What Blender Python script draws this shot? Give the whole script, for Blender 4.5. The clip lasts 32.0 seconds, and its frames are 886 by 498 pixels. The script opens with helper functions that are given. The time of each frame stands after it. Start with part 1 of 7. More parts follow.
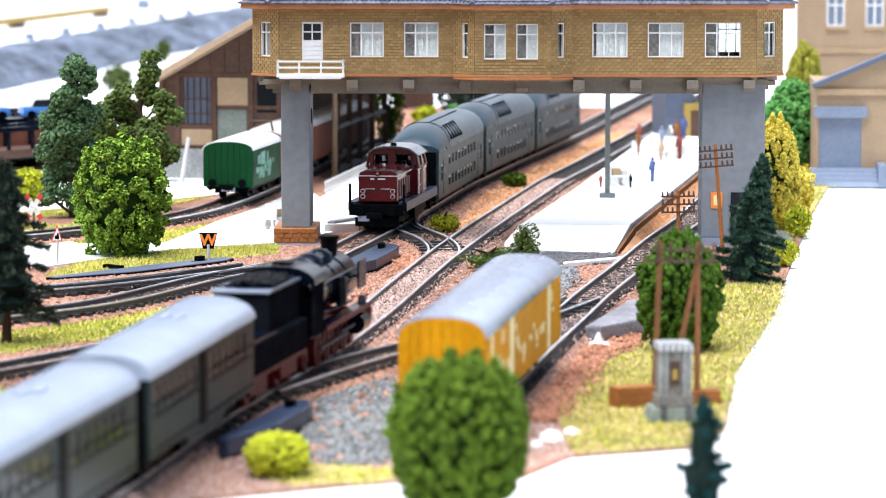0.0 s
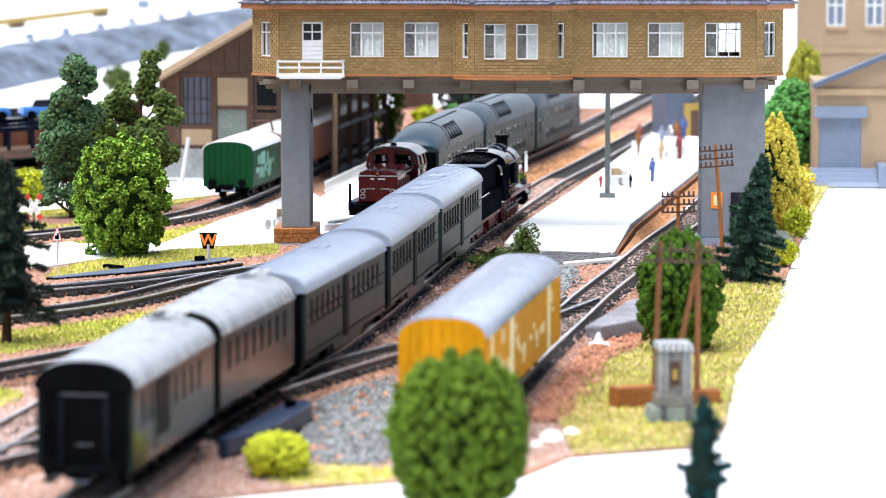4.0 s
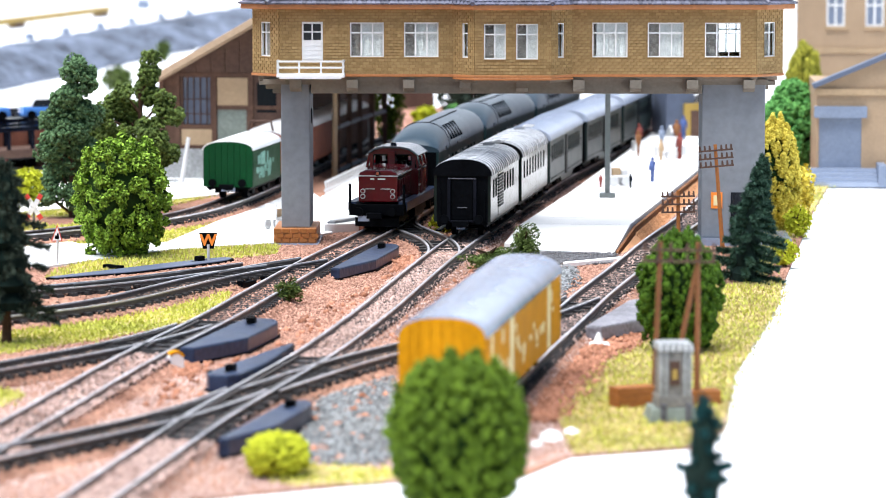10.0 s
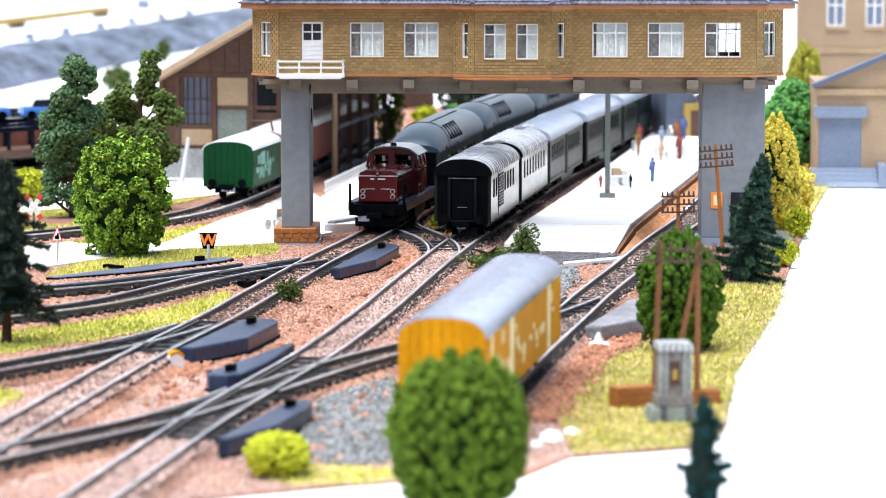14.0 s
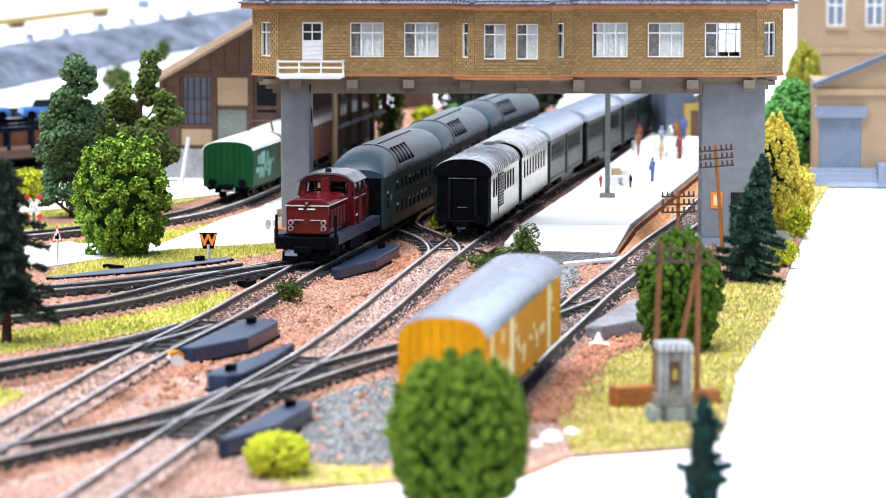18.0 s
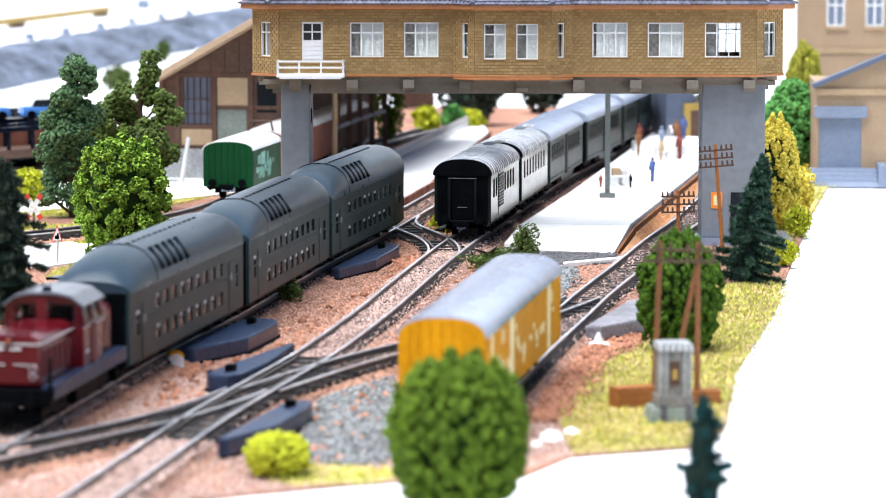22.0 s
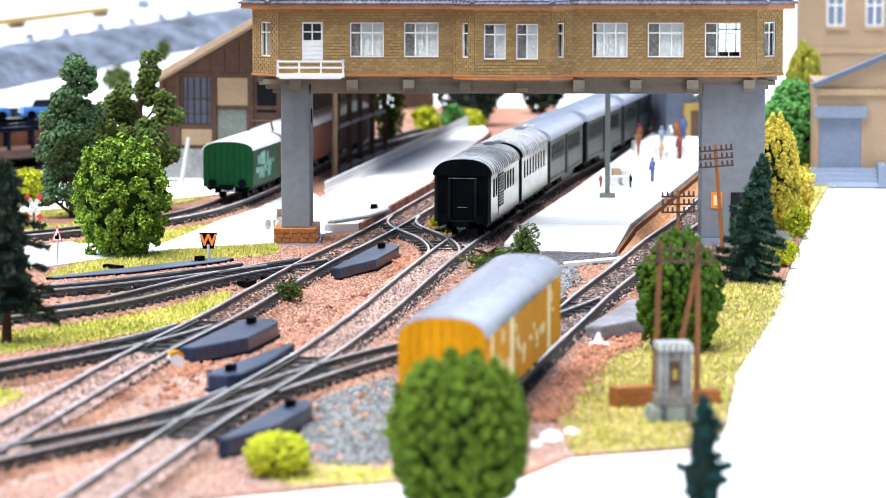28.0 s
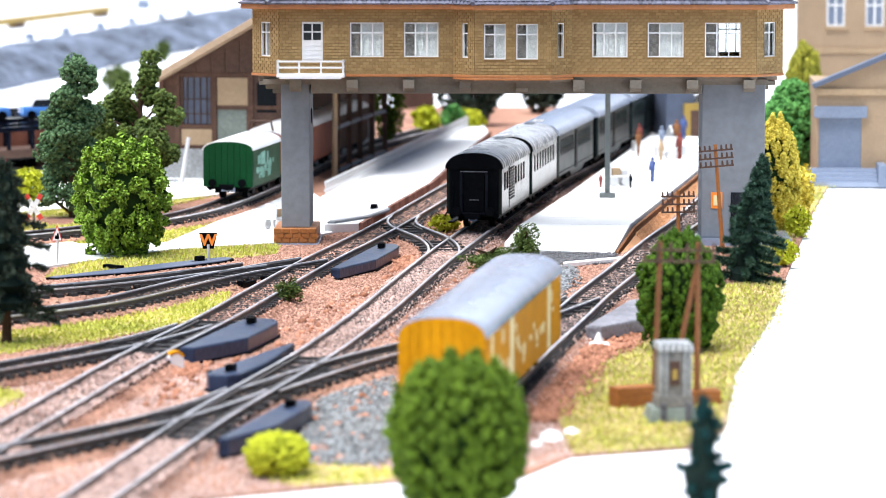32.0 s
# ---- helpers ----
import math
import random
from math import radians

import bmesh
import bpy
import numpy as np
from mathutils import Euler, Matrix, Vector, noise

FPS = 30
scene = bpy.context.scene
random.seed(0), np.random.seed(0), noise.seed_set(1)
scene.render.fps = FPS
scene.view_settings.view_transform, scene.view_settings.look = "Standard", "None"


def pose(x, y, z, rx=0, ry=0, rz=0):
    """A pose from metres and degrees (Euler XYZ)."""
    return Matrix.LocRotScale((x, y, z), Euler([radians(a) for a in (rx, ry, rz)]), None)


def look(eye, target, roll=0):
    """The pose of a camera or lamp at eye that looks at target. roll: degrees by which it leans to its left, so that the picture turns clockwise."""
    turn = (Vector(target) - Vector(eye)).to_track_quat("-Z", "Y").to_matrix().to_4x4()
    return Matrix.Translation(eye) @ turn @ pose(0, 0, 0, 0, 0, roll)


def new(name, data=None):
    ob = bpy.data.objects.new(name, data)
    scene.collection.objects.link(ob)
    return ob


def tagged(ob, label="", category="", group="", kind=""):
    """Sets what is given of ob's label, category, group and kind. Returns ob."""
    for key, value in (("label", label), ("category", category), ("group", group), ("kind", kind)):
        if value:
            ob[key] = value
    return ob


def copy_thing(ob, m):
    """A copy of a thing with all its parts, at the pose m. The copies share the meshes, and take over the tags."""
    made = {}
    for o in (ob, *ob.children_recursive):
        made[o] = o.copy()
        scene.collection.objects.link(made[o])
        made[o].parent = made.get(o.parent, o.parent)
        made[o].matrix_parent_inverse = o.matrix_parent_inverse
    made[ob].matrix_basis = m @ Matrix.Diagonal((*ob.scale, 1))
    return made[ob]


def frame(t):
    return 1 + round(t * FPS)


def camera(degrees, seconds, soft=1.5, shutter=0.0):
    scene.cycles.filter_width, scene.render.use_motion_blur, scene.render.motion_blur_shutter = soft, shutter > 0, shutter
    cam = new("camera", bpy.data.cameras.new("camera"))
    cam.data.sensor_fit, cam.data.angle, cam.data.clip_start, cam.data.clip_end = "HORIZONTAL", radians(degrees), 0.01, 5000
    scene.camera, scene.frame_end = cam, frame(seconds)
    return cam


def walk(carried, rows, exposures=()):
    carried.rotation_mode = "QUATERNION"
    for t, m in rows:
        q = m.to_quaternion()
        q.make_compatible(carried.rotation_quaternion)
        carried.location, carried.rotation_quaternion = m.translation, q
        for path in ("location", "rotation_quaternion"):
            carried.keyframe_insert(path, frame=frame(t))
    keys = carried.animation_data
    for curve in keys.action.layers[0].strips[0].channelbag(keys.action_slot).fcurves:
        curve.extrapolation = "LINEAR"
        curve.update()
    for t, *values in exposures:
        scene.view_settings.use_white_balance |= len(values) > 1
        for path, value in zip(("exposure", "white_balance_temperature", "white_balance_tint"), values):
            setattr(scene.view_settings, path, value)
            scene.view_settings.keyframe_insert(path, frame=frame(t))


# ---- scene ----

K = 0.001  # the model is laid out in millimetres

cam = camera(14.42, 32.0, soft=0.6, shutter=0.5)
EYE = (0.0, 0.0, 0.119)
cam.data.dof.use_dof = True
cam.data.dof.focus_distance = 1.1
cam.data.dof.aperture_fstop = 37.0
STAND = pose(*EYE, 90 - 5.903, 0, 0)
walk(cam, [(0.0, STAND), (32.0, STAND)])

# ---- light: bright diffuse daylight from the left and above ----
world = bpy.data.worlds.new("world")
scene.world = world
world.use_nodes = True
wn = world.node_tree.nodes
sky = wn.new("ShaderNodeTexSky")
sky.sky_type = "NISHITA"
sky.sun_disc = False
sky.sun_elevation = radians(74)
sky.sun_rotation = radians(241)
world.node_tree.links.new(sky.outputs[0], wn["Background"].inputs[0])
wn["Background"].inputs[1].default_value = 0.08
sun_data = bpy.data.lights.new("sun", "SUN")
sun_data.energy = 4.2
sun_data.angle = radians(66)
sun_data.color = (0.95, 0.96, 0.98)
sun = new("sun", sun_data)
sun.matrix_world = look((-0.25, -0.14, 1.0), (0, 0, 0))
scene.view_settings.exposure = 1.02


# ---- materials ----
def mat(name, color, rough=0.5, metal=0.0, vary=0.18, scale=120.0, bump=0.15, fine=900.0, rand=0.0, tint=None, island=0.0, coat=0.0, emit=0.0, spec=None):
    """A paint, plastic or natural surface: two scales of colour change, fine relief, worn gloss."""
    m = bpy.data.materials.new(name)
    m.use_nodes = True
    nt = m.node_tree
    n, l = nt.nodes, nt.links
    p = n["Principled BSDF"]
    tc = n.new("ShaderNodeTexCoord")
    big = n.new("ShaderNodeTexNoise")
    big.inputs["Scale"].default_value = scale
    big.inputs["Detail"].default_value = 5
    small = n.new("ShaderNodeTexNoise")
    small.inputs["Scale"].default_value = fine
    small.inputs["Detail"].default_value = 3
    l.new(tc.outputs["Object"], big.inputs["Vector"])
    l.new(tc.outputs["Object"], small.inputs["Vector"])
    mixf = n.new("ShaderNodeMath")
    mixf.operation = "ADD"
    l.new(big.outputs[0], mixf.inputs[0])
    l.new(small.outputs[0], mixf.inputs[1])
    rng = n.new("ShaderNodeMapRange")
    rng.inputs[1].default_value, rng.inputs[2].default_value = 0.7, 1.3
    rng.inputs[3].default_value, rng.inputs[4].default_value = 0.0, 1.0
    l.new(mixf.outputs[0], rng.inputs[0])
    fac = rng.outputs[0]
    if rand or island:
        src = n.new("ShaderNodeObjectInfo").outputs["Random"] if rand else n.new("ShaderNodeNewGeometry").outputs["Random Per Island"]
        blend = n.new("ShaderNodeMix")
        blend.inputs[0].default_value = rand or island
        l.new(fac, blend.inputs[2])
        l.new(src, blend.inputs[3])
        fac = blend.outputs[0]
    lo = tuple(c * (1 - vary) for c in color)
    hi = tint if tint else tuple(min(1.0, c * (1 + vary)) for c in color)
    mix = n.new("ShaderNodeMix")
    mix.data_type = "RGBA"
    mix.inputs["A"].default_value = (*lo, 1)
    mix.inputs["B"].default_value = (*hi, 1)
    l.new(fac, mix.inputs["Factor"])
    l.new(mix.outputs["Result"], p.inputs["Base Color"])
    rr = n.new("ShaderNodeMapRange")
    rr.inputs[3].default_value, rr.inputs[4].default_value = max(0.03, rough - 0.08), min(1.0, rough + 0.08)
    l.new(big.outputs[0], rr.inputs[0])
    l.new(rr.outputs[0], p.inputs["Roughness"])
    p.inputs["Metallic"].default_value = metal
    p.inputs["Coat Weight"].default_value = coat
    p.inputs["Coat Roughness"].default_value = rough * 0.8
    p.inputs["Specular IOR Level"].default_value = spec if spec is not None else (0.15 if rough > 0.54 else 0.45)
    if bump:
        b = n.new("ShaderNodeBump")
        b.inputs["Strength"].default_value = bump
        b.inputs["Distance"].default_value = 0.0004
        l.new(small.outputs[0], b.inputs["Height"])
        l.new(b.outputs[0], p.inputs["Normal"])
    if emit:
        p.inputs["Emission Color"].default_value = (*color, 1)
        p.inputs["Emission Strength"].default_value = emit
    return m


def glass(name, color=(0.9, 0.95, 0.95)):
    m = bpy.data.materials.new(name)
    m.use_nodes = True
    p = m.node_tree.nodes["Principled BSDF"]
    p.inputs["Base Color"].default_value = (*color, 1)
    p.inputs["Roughness"].default_value = 0.04
    p.inputs["Transmission Weight"].default_value = 1.0
    p.inputs["IOR"].default_value = 1.15
    return m


M_TABLE = mat("white_table", (0.82, 0.83, 0.84), 0.5, vary=0.03, scale=30, bump=0.05)
M_SOIL = mat("red_brown_soil", (0.25, 0.105, 0.065), 0.95, vary=0.5, scale=35, bump=0.8, fine=700, tint=(0.53, 0.295, 0.205))
M_GRAIN = mat("red_ballast", (0.34, 0.138, 0.086), 0.9, vary=0.65, island=0.6, scale=22, tint=(0.86, 0.51, 0.38))
M_PINKGRAIN = mat("pale_pink_ballast", (0.5, 0.28, 0.22), 0.9, vary=0.5, island=0.5, scale=22, tint=(0.94, 0.71, 0.63))
M_BEDGRAIN = mat("dusty_pink_bed_grains", (0.36, 0.2, 0.148), 0.9, vary=0.6, island=0.65, scale=30, tint=(0.76, 0.55, 0.48))
M_DARKGRAIN = mat("dark_brown_ballast", (0.12, 0.07, 0.05), 0.9, vary=0.5, island=0.7, tint=(0.5, 0.33, 0.25))
M_GRAVEL = mat("grey_gravel", (0.1, 0.105, 0.11), 0.85, vary=0.7, island=0.9, tint=(0.38, 0.4, 0.405))
M_DARKGRAVEL = mat("dark_gravel", (0.05, 0.05, 0.055), 0.85, vary=0.5, island=0.8, tint=(0.2, 0.2, 0.21))
M_GRASS = mat("yellow_green_grass", (0.36, 0.42, 0.035), 0.9, vary=0.35, island=0.5, scale=22, tint=(0.86, 0.85, 0.2))
M_DRYGRASS = mat("dry_beige_grass", (0.3, 0.3, 0.06), 0.9, vary=0.35, island=0.4, scale=18, tint=(0.75, 0.58, 0.3))
M_TURF = mat("turf", (0.26, 0.29, 0.05), 0.95, vary=0.35, scale=30, bump=0.6, tint=(0.68, 0.5, 0.25))
M_CONCRETE = mat("white_concrete", (0.84, 0.835, 0.82), 0.8, vary=0.05, scale=40, bump=0.15)
M_KERB = mat("red_brick_kerb", (0.2, 0.1, 0.075), 0.85, vary=0.35, rand=0.6, tint=(0.38, 0.2, 0.15))
M_RAIL = mat("steel_rail_head", (0.55, 0.54, 0.56), 0.36, metal=0.5, vary=0.4, scale=60)
M_WEB = mat("dark_rail_web", (0.06, 0.05, 0.045), 0.5, metal=0.0, vary=0.4)
M_SLEEPER = mat("dark_plastic_sleeper", (0.03, 0.028, 0.028), 0.6, vary=0.5, rand=0.4, spec=0.25)
M_MOTOR = mat("blue_black_plastic", (0.017, 0.03, 0.066), 0.36, vary=0.45, spec=0.34, scale=80, bump=0.45, fine=500)
M_BLACK = mat("black_plastic", (0.0025, 0.003, 0.004), 0.5, vary=0.4, spec=0.03)
M_LEG = mat("grey_painted_plastic", (0.2, 0.215, 0.235), 0.62, vary=0.12, scale=50, bump=0.4, fine=350)
M_GIRDER = mat("warm_grey_girder", (0.2, 0.175, 0.14), 0.6, vary=0.12)
M_BRICK = mat("ochre_brick", (0.32, 0.2, 0.08), 0.62, vary=0.22, rand=0.4, tint=(0.43, 0.29, 0.13))
M_BRICKS = mat("ochre_bricks", (0.32, 0.2, 0.08), 0.62, vary=0.22, island=0.5, tint=(0.44, 0.3, 0.135))
M_MORTAR = mat("brown_mortar", (0.3, 0.19, 0.08), 0.8, vary=0.2)
M_TERRA = mat("terracotta_trim", (0.42, 0.165, 0.055), 0.45, vary=0.15)
M_WHITE = mat("white_plastic", (0.8, 0.8, 0.79), 0.4, vary=0.04)
M_SLATE = mat("dark_slate", (0.03, 0.03, 0.045), 0.4, vary=0.35, island=0.6, tint=(0.16, 0.16, 0.22))
M_GLASS = glass("clear_pane")
M_DARKGLASS = mat("dark_window", (0.012, 0.014, 0.016), 0.12, vary=0.2, bump=0.0, spec=0.2)
M_CURTAIN = mat("pale_curtain", (0.7, 0.69, 0.67), 0.8, vary=0.12, scale=300)
M_ROOM = mat("pale_interior", (0.34, 0.3, 0.27), 0.8, vary=0.3)
M_RED = mat("crimson_paint", (0.095, 0.003, 0.007), 0.15, vary=0.15, spec=0.35, coat=0.15)
M_REDDARK = mat("dark_red_wheel", (0.1, 0.005, 0.009), 0.45, vary=0.3, spec=0.2)
M_ROOFGREY = mat("grey_roof_paint", (0.33, 0.37, 0.45), 0.2, vary=0.08, scale=60, bump=0.04)
M_ROOFPALE = mat("grey_ribbed_roof_paint", (0.2, 0.21, 0.23), 0.25, vary=0.1, scale=60)
# ribs paler than their roof: the bright highlights are put into the colour
M_RIB = mat("roof_rib_highlight_grey", (0.46, 0.475, 0.5), 0.28, vary=0.1)
M_DIESELROOF = mat("grey_cab_roof_paint", (0.085, 0.09, 0.105), 0.22, vary=0.1, bump=0.05)
M_CABROOF = mat("pale_grey_roof", (0.55, 0.55, 0.55), 0.35, vary=0.06)
M_GREEN = mat("bottle_green_paint", (0.008, 0.014, 0.012), 0.14, vary=0.2, spec=0.16, bump=0.03)
M_DULLGREEN = mat("dull_green_paint", (0.02, 0.03, 0.029), 0.38, vary=0.25, spec=0.08, bump=0.05)
M_GRIME = mat("grimy_black_paint", (0.009, 0.0098, 0.0135), 0.6, vary=0.4, spec=0.0, bump=0.06)
M_DDGREEN = mat("dark_green_coach_paint", (0.017, 0.036, 0.038), 0.36, vary=0.25, spec=0.10, bump=0.05)
M_DDROOF = mat("slate_green_roof", (0.027, 0.046, 0.063), 0.3, vary=0.2, spec=0.22, bump=0.04)
M_STEAM = mat("satin_black_paint", (0.003, 0.0045, 0.01), 0.12, vary=0.3, spec=0.2, bump=0.05)
M_COAL = mat("coal", (0.004, 0.004, 0.005), 0.55, vary=0.5, bump=0.5, spec=0.15)
M_YELLOW = mat("yellow_van_paint", (0.54, 0.235, 0.005), 0.55, vary=0.25, scale=90, spec=0.05, rand=0.35)
M_MUSTARD = mat("mustard_paint", (0.4, 0.27, 0.07), 0.6, vary=0.12)
M_CREAM = mat("cream_strip", (0.8, 0.68, 0.36), 0.5, vary=0.08)
M_SILVER = mat("blue_grey_roof", (0.27, 0.32, 0.42), 0.2, vary=0.1, coat=0.4, bump=0.05)
M_WAGON = mat("green_wagon_paint", (0.003, 0.05, 0.015), 0.45, vary=0.15, spec=0.12)
M_WOOD = mat("brown_wood", (0.2, 0.085, 0.035), 0.7, vary=0.3, rand=0.3)
M_DARKWOOD = mat("dark_brown_wood", (0.095, 0.056, 0.042), 0.7, vary=0.25)
M_SHEDWOOD = mat("weathered_brown_wood", (0.1, 0.055, 0.038), 0.7, vary=0.3)
M_TAN = mat("tan_plaster", (0.4, 0.285, 0.175), 0.8, vary=0.12)
M_SHEDROOF = mat("tan_roof_edge", (0.42, 0.3, 0.2), 0.75, vary=0.15)
M_HOUSE = mat("beige_facade", (0.375, 0.265, 0.17), 0.8, vary=0.1)
M_BLUEGREY = mat("blue_grey_paint", (0.2, 0.24, 0.32), 0.6, vary=0.12)
M_ROCK = mat("grey_rock", (0.05, 0.058, 0.075), 0.95, vary=0.5, scale=25, fine=150, bump=0.6, tint=(0.2, 0.235, 0.31))
M_ORANGE = mat("orange_sign", (0.9, 0.26, 0.03), 0.45, vary=0.05)
M_SIGNRED = mat("sign_red", (0.62, 0.05, 0.03), 0.45, vary=0.08)
M_POLE = mat("orange_brown_pole", (0.3, 0.115, 0.035), 0.6, vary=0.2)
M_LEAF1 = mat("bright_green_leaf", (0.007, 0.03, 0.002), 0.7, vary=0.5, island=0.9, tint=(0.36, 0.58, 0.07))
M_LEAF2 = mat("blue_green_leaf", (0.01, 0.036, 0.012), 0.6, vary=0.4, island=0.65, scale=90, tint=(0.15, 0.27, 0.12))
M_LEAF7 = mat("olive_green_leaf", (0.012, 0.032, 0.006), 0.65, vary=0.4, island=0.65, scale=90, tint=(0.17, 0.24, 0.055))
M_LEAF8 = mat("deep_green_leaf", (0.009, 0.034, 0.002), 0.8, vary=0.4, island=0.65, scale=90, tint=(0.1, 0.2, 0.016))
M_CLAY = mat("dark_red_clay", (0.28, 0.105, 0.055), 0.95, vary=0.5, island=0.6, scale=40, tint=(0.62, 0.3, 0.19))
M_LEAF3 = mat("mid_green_leaf", (0.014, 0.042, 0.003), 0.8, vary=0.4, island=0.75, scale=70, tint=(0.17, 0.27, 0.022))
M_LEAF4 = mat("yellow_leaf", (0.5, 0.36, 0.015), 0.8, vary=0.3, island=0.7, tint=(0.9, 0.76, 0.14))
M_LEAF9 = mat("olive_yellow_leaf", (0.16, 0.17, 0.015), 0.8, vary=0.35, island=0.7, tint=(0.46, 0.44, 0.06))
M_LEAF5 = mat("lime_leaf", (0.36, 0.4, 0.01), 0.8, vary=0.3, island=0.7, tint=(0.72, 0.74, 0.06))
M_LEAF6 = mat("fresh_green_leaf", (0.03, 0.15, 0.03), 0.8, vary=0.3, island=0.75, tint=(0.18, 0.45, 0.12))
M_FIR = mat("dark_fir_needles", (0.006, 0.022, 0.014), 0.6, vary=0.4, island=0.8, tint=(0.07, 0.15, 0.1))
M_FIRDARK = mat("black_green_needles", (0.008, 0.016, 0.012), 0.75, vary=0.4, island=0.8, tint=(0.07, 0.1, 0.07))
M_DUSTPLATE = mat("dusty_pale_grey_plastic", (0.2, 0.195, 0.215), 0.5, vary=0.55, scale=150)
# near-black green: the shade inside the firs is put into this core colour
M_FIRCORE = mat("fir_core_shade_green", (0.006, 0.016, 0.012), 0.95, vary=0.4, bump=0.5)
M_FIRBLUE = mat("blue_fir_needles", (0.008, 0.055, 0.06), 0.7, vary=0.4, island=0.7, tint=(0.03, 0.12, 0.12))
M_BARK = mat("bark", (0.07, 0.04, 0.025), 0.9, vary=0.3)
M_KIOSK = mat("grey_white_plaster", (0.3, 0.31, 0.31), 0.75, vary=0.35, scale=160)
M_KIOSKWALL = mat("weathered_grey_brown_plaster", (0.2, 0.19, 0.175), 0.75, vary=0.35, scale=160)
M_STONEBASE = mat("mossy_grey_stone", (0.2, 0.23, 0.2), 0.85, vary=0.25)
M_LAMP = mat("lit_lamp", (0.4, 0.09, 0.04), 0.3, vary=0.0, bump=0, emit=0.02)
# dark green of the added crown cores, in place of the shade inside
M_FOLIAGECORE = mat("crown_core_shade_green", (0.012, 0.03, 0.005), 0.9, vary=0.4, bump=0.6)
M_SHOES = mat("muted_blue_cloth", (0.06, 0.09, 0.22), 0.7, vary=0.2)
M_BRICKWAGON = mat("red_brown_wagon_paint", (0.25, 0.095, 0.06), 0.6, vary=0.25)
M_SMUDGE = mat("pale_teal_smudge", (0.22, 0.42, 0.34), 0.6, vary=0.3, scale=300)
M_DUSTY = mat("dusty_grey_plastic", (0.1, 0.1, 0.115), 0.55, vary=0.5, scale=150)
M_LAMPPOST = mat("dark_grey_green_paint", (0.1, 0.115, 0.115), 0.5, vary=0.2)
M_MAROON = mat("muted_red_cloth", (0.2, 0.05, 0.04), 0.7, vary=0.2)
M_ORANGEBED = mat("orange_ballast", (0.62, 0.24, 0.09), 0.9, vary=0.35, island=0.7, tint=(0.9, 0.52, 0.28))


# ---- mesh helpers (millimetres) ----
class Geo:
    """Vertices and faces gathered before they become one mesh."""

    def __init__(self):
        self.v, self.f, self.weld = [], [], False

    def add(self, verts, faces, m=None):
        o = len(self.v)
        if m is not None:
            verts = [tuple(m @ Vector(p)) for p in verts]
        self.v += [tuple(p) for p in verts]
        self.f += [tuple(i + o for i in q) for q in faces]
        return self

    def box(self, x0, x1, y0, y1, z0, z1, m=None, top=1.0):
        cx, cy = (x0 + x1) / 2, (y0 + y1) / 2
        u = [(x0, y0, z0), (x1, y0, z0), (x1, y1, z0), (x0, y1, z0)]
        w = [(cx + (x - cx) * top, cy + (y - cy) * top, z1) for x, y, _ in u]
        return self.add(u + w, [(3, 2, 1, 0), (4, 5, 6, 7), (0, 1, 5, 4), (1, 2, 6, 5), (2, 3, 7, 6), (3, 0, 4, 7)], m)

    def cyl(self, a, b, r0, r1=None, seg=10, m=None):
        r1 = r0 if r1 is None else r1
        a, b = Vector(a), Vector(b)
        d = (b - a).normalized()
        s = d.orthogonal().normalized()
        t = d.cross(s)
        ring = [(math.cos(2 * math.pi * i / seg), math.sin(2 * math.pi * i / seg)) for i in range(seg)]
        vs = [a + s * c * r0 + t * q * r0 for c, q in ring] + [b + s * c * r1 + t * q * r1 for c, q in ring]
        fs = [(i, (i + 1) % seg, seg + (i + 1) % seg, seg + i) for i in range(seg)]
        fs += [tuple(range(seg - 1, -1, -1)), tuple(range(seg, 2 * seg))]
        return self.add(vs, fs, m)

    def prism(self, prof, a, b, axis="x", m=None, scale_b=1.0):
        """A closed outline (counter-clockwise seen from +axis) drawn out from a to b along the axis."""
        n = len(prof)
        put = {"x": lambda p, t: (t, p[0], p[1]), "y": lambda p, t: (p[0], t, p[1]), "z": lambda p, t: (p[0], p[1], t)}[axis]
        vs = [put(p, a) for p in prof] + [put((p[0] * scale_b, p[1] * scale_b), b) for p in prof]
        fs = [(i, (i + 1) % n, n + (i + 1) % n, n + i) for i in range(n)] + [tuple(range(n - 1, -1, -1)), tuple(range(n, 2 * n))]
        return self.add(vs, fs, m)

    def wall(self, length, height, thick, holes=(), m=None):
        """A wall in the x-z plane from the origin, thick towards +y, with openings that go through it."""
        self.weld = True
        xs = sorted({0, length, *[h[0] for h in holes], *[h[1] for h in holes]})
        zs = sorted({0, height, *[h[2] for h in holes], *[h[3] for h in holes]})
        solid = lambda i, j: 0 <= i < len(xs) - 1 and 0 <= j < len(zs) - 1 and not any(
            h[0] <= (xs[i] + xs[i + 1]) / 2 <= h[1] and h[2] <= (zs[j] + zs[j + 1]) / 2 <= h[3] for h in holes)
        for i in range(len(xs) - 1):
            for j in range(len(zs) - 1):
                if not solid(i, j):
                    continue
                x0, x1, z0, z1 = xs[i], xs[i + 1], zs[j], zs[j + 1]
                c = [(x0, 0, z0), (x1, 0, z0), (x1, 0, z1), (x0, 0, z1), (x0, thick, z0), (x1, thick, z0), (x1, thick, z1), (x0, thick, z1)]
                q = [(0, 1, 2, 3), (5, 4, 7, 6)]
                if not solid(i - 1, j):
                    q.append((4, 0, 3, 7))
                if not solid(i + 1, j):
                    q.append((1, 5, 6, 2))
                if not solid(i, j - 1):
                    q.append((4, 5, 1, 0))
                if not solid(i, j + 1):
                    q.append((3, 2, 6, 7))
                self.add(c, q, m)
        return self

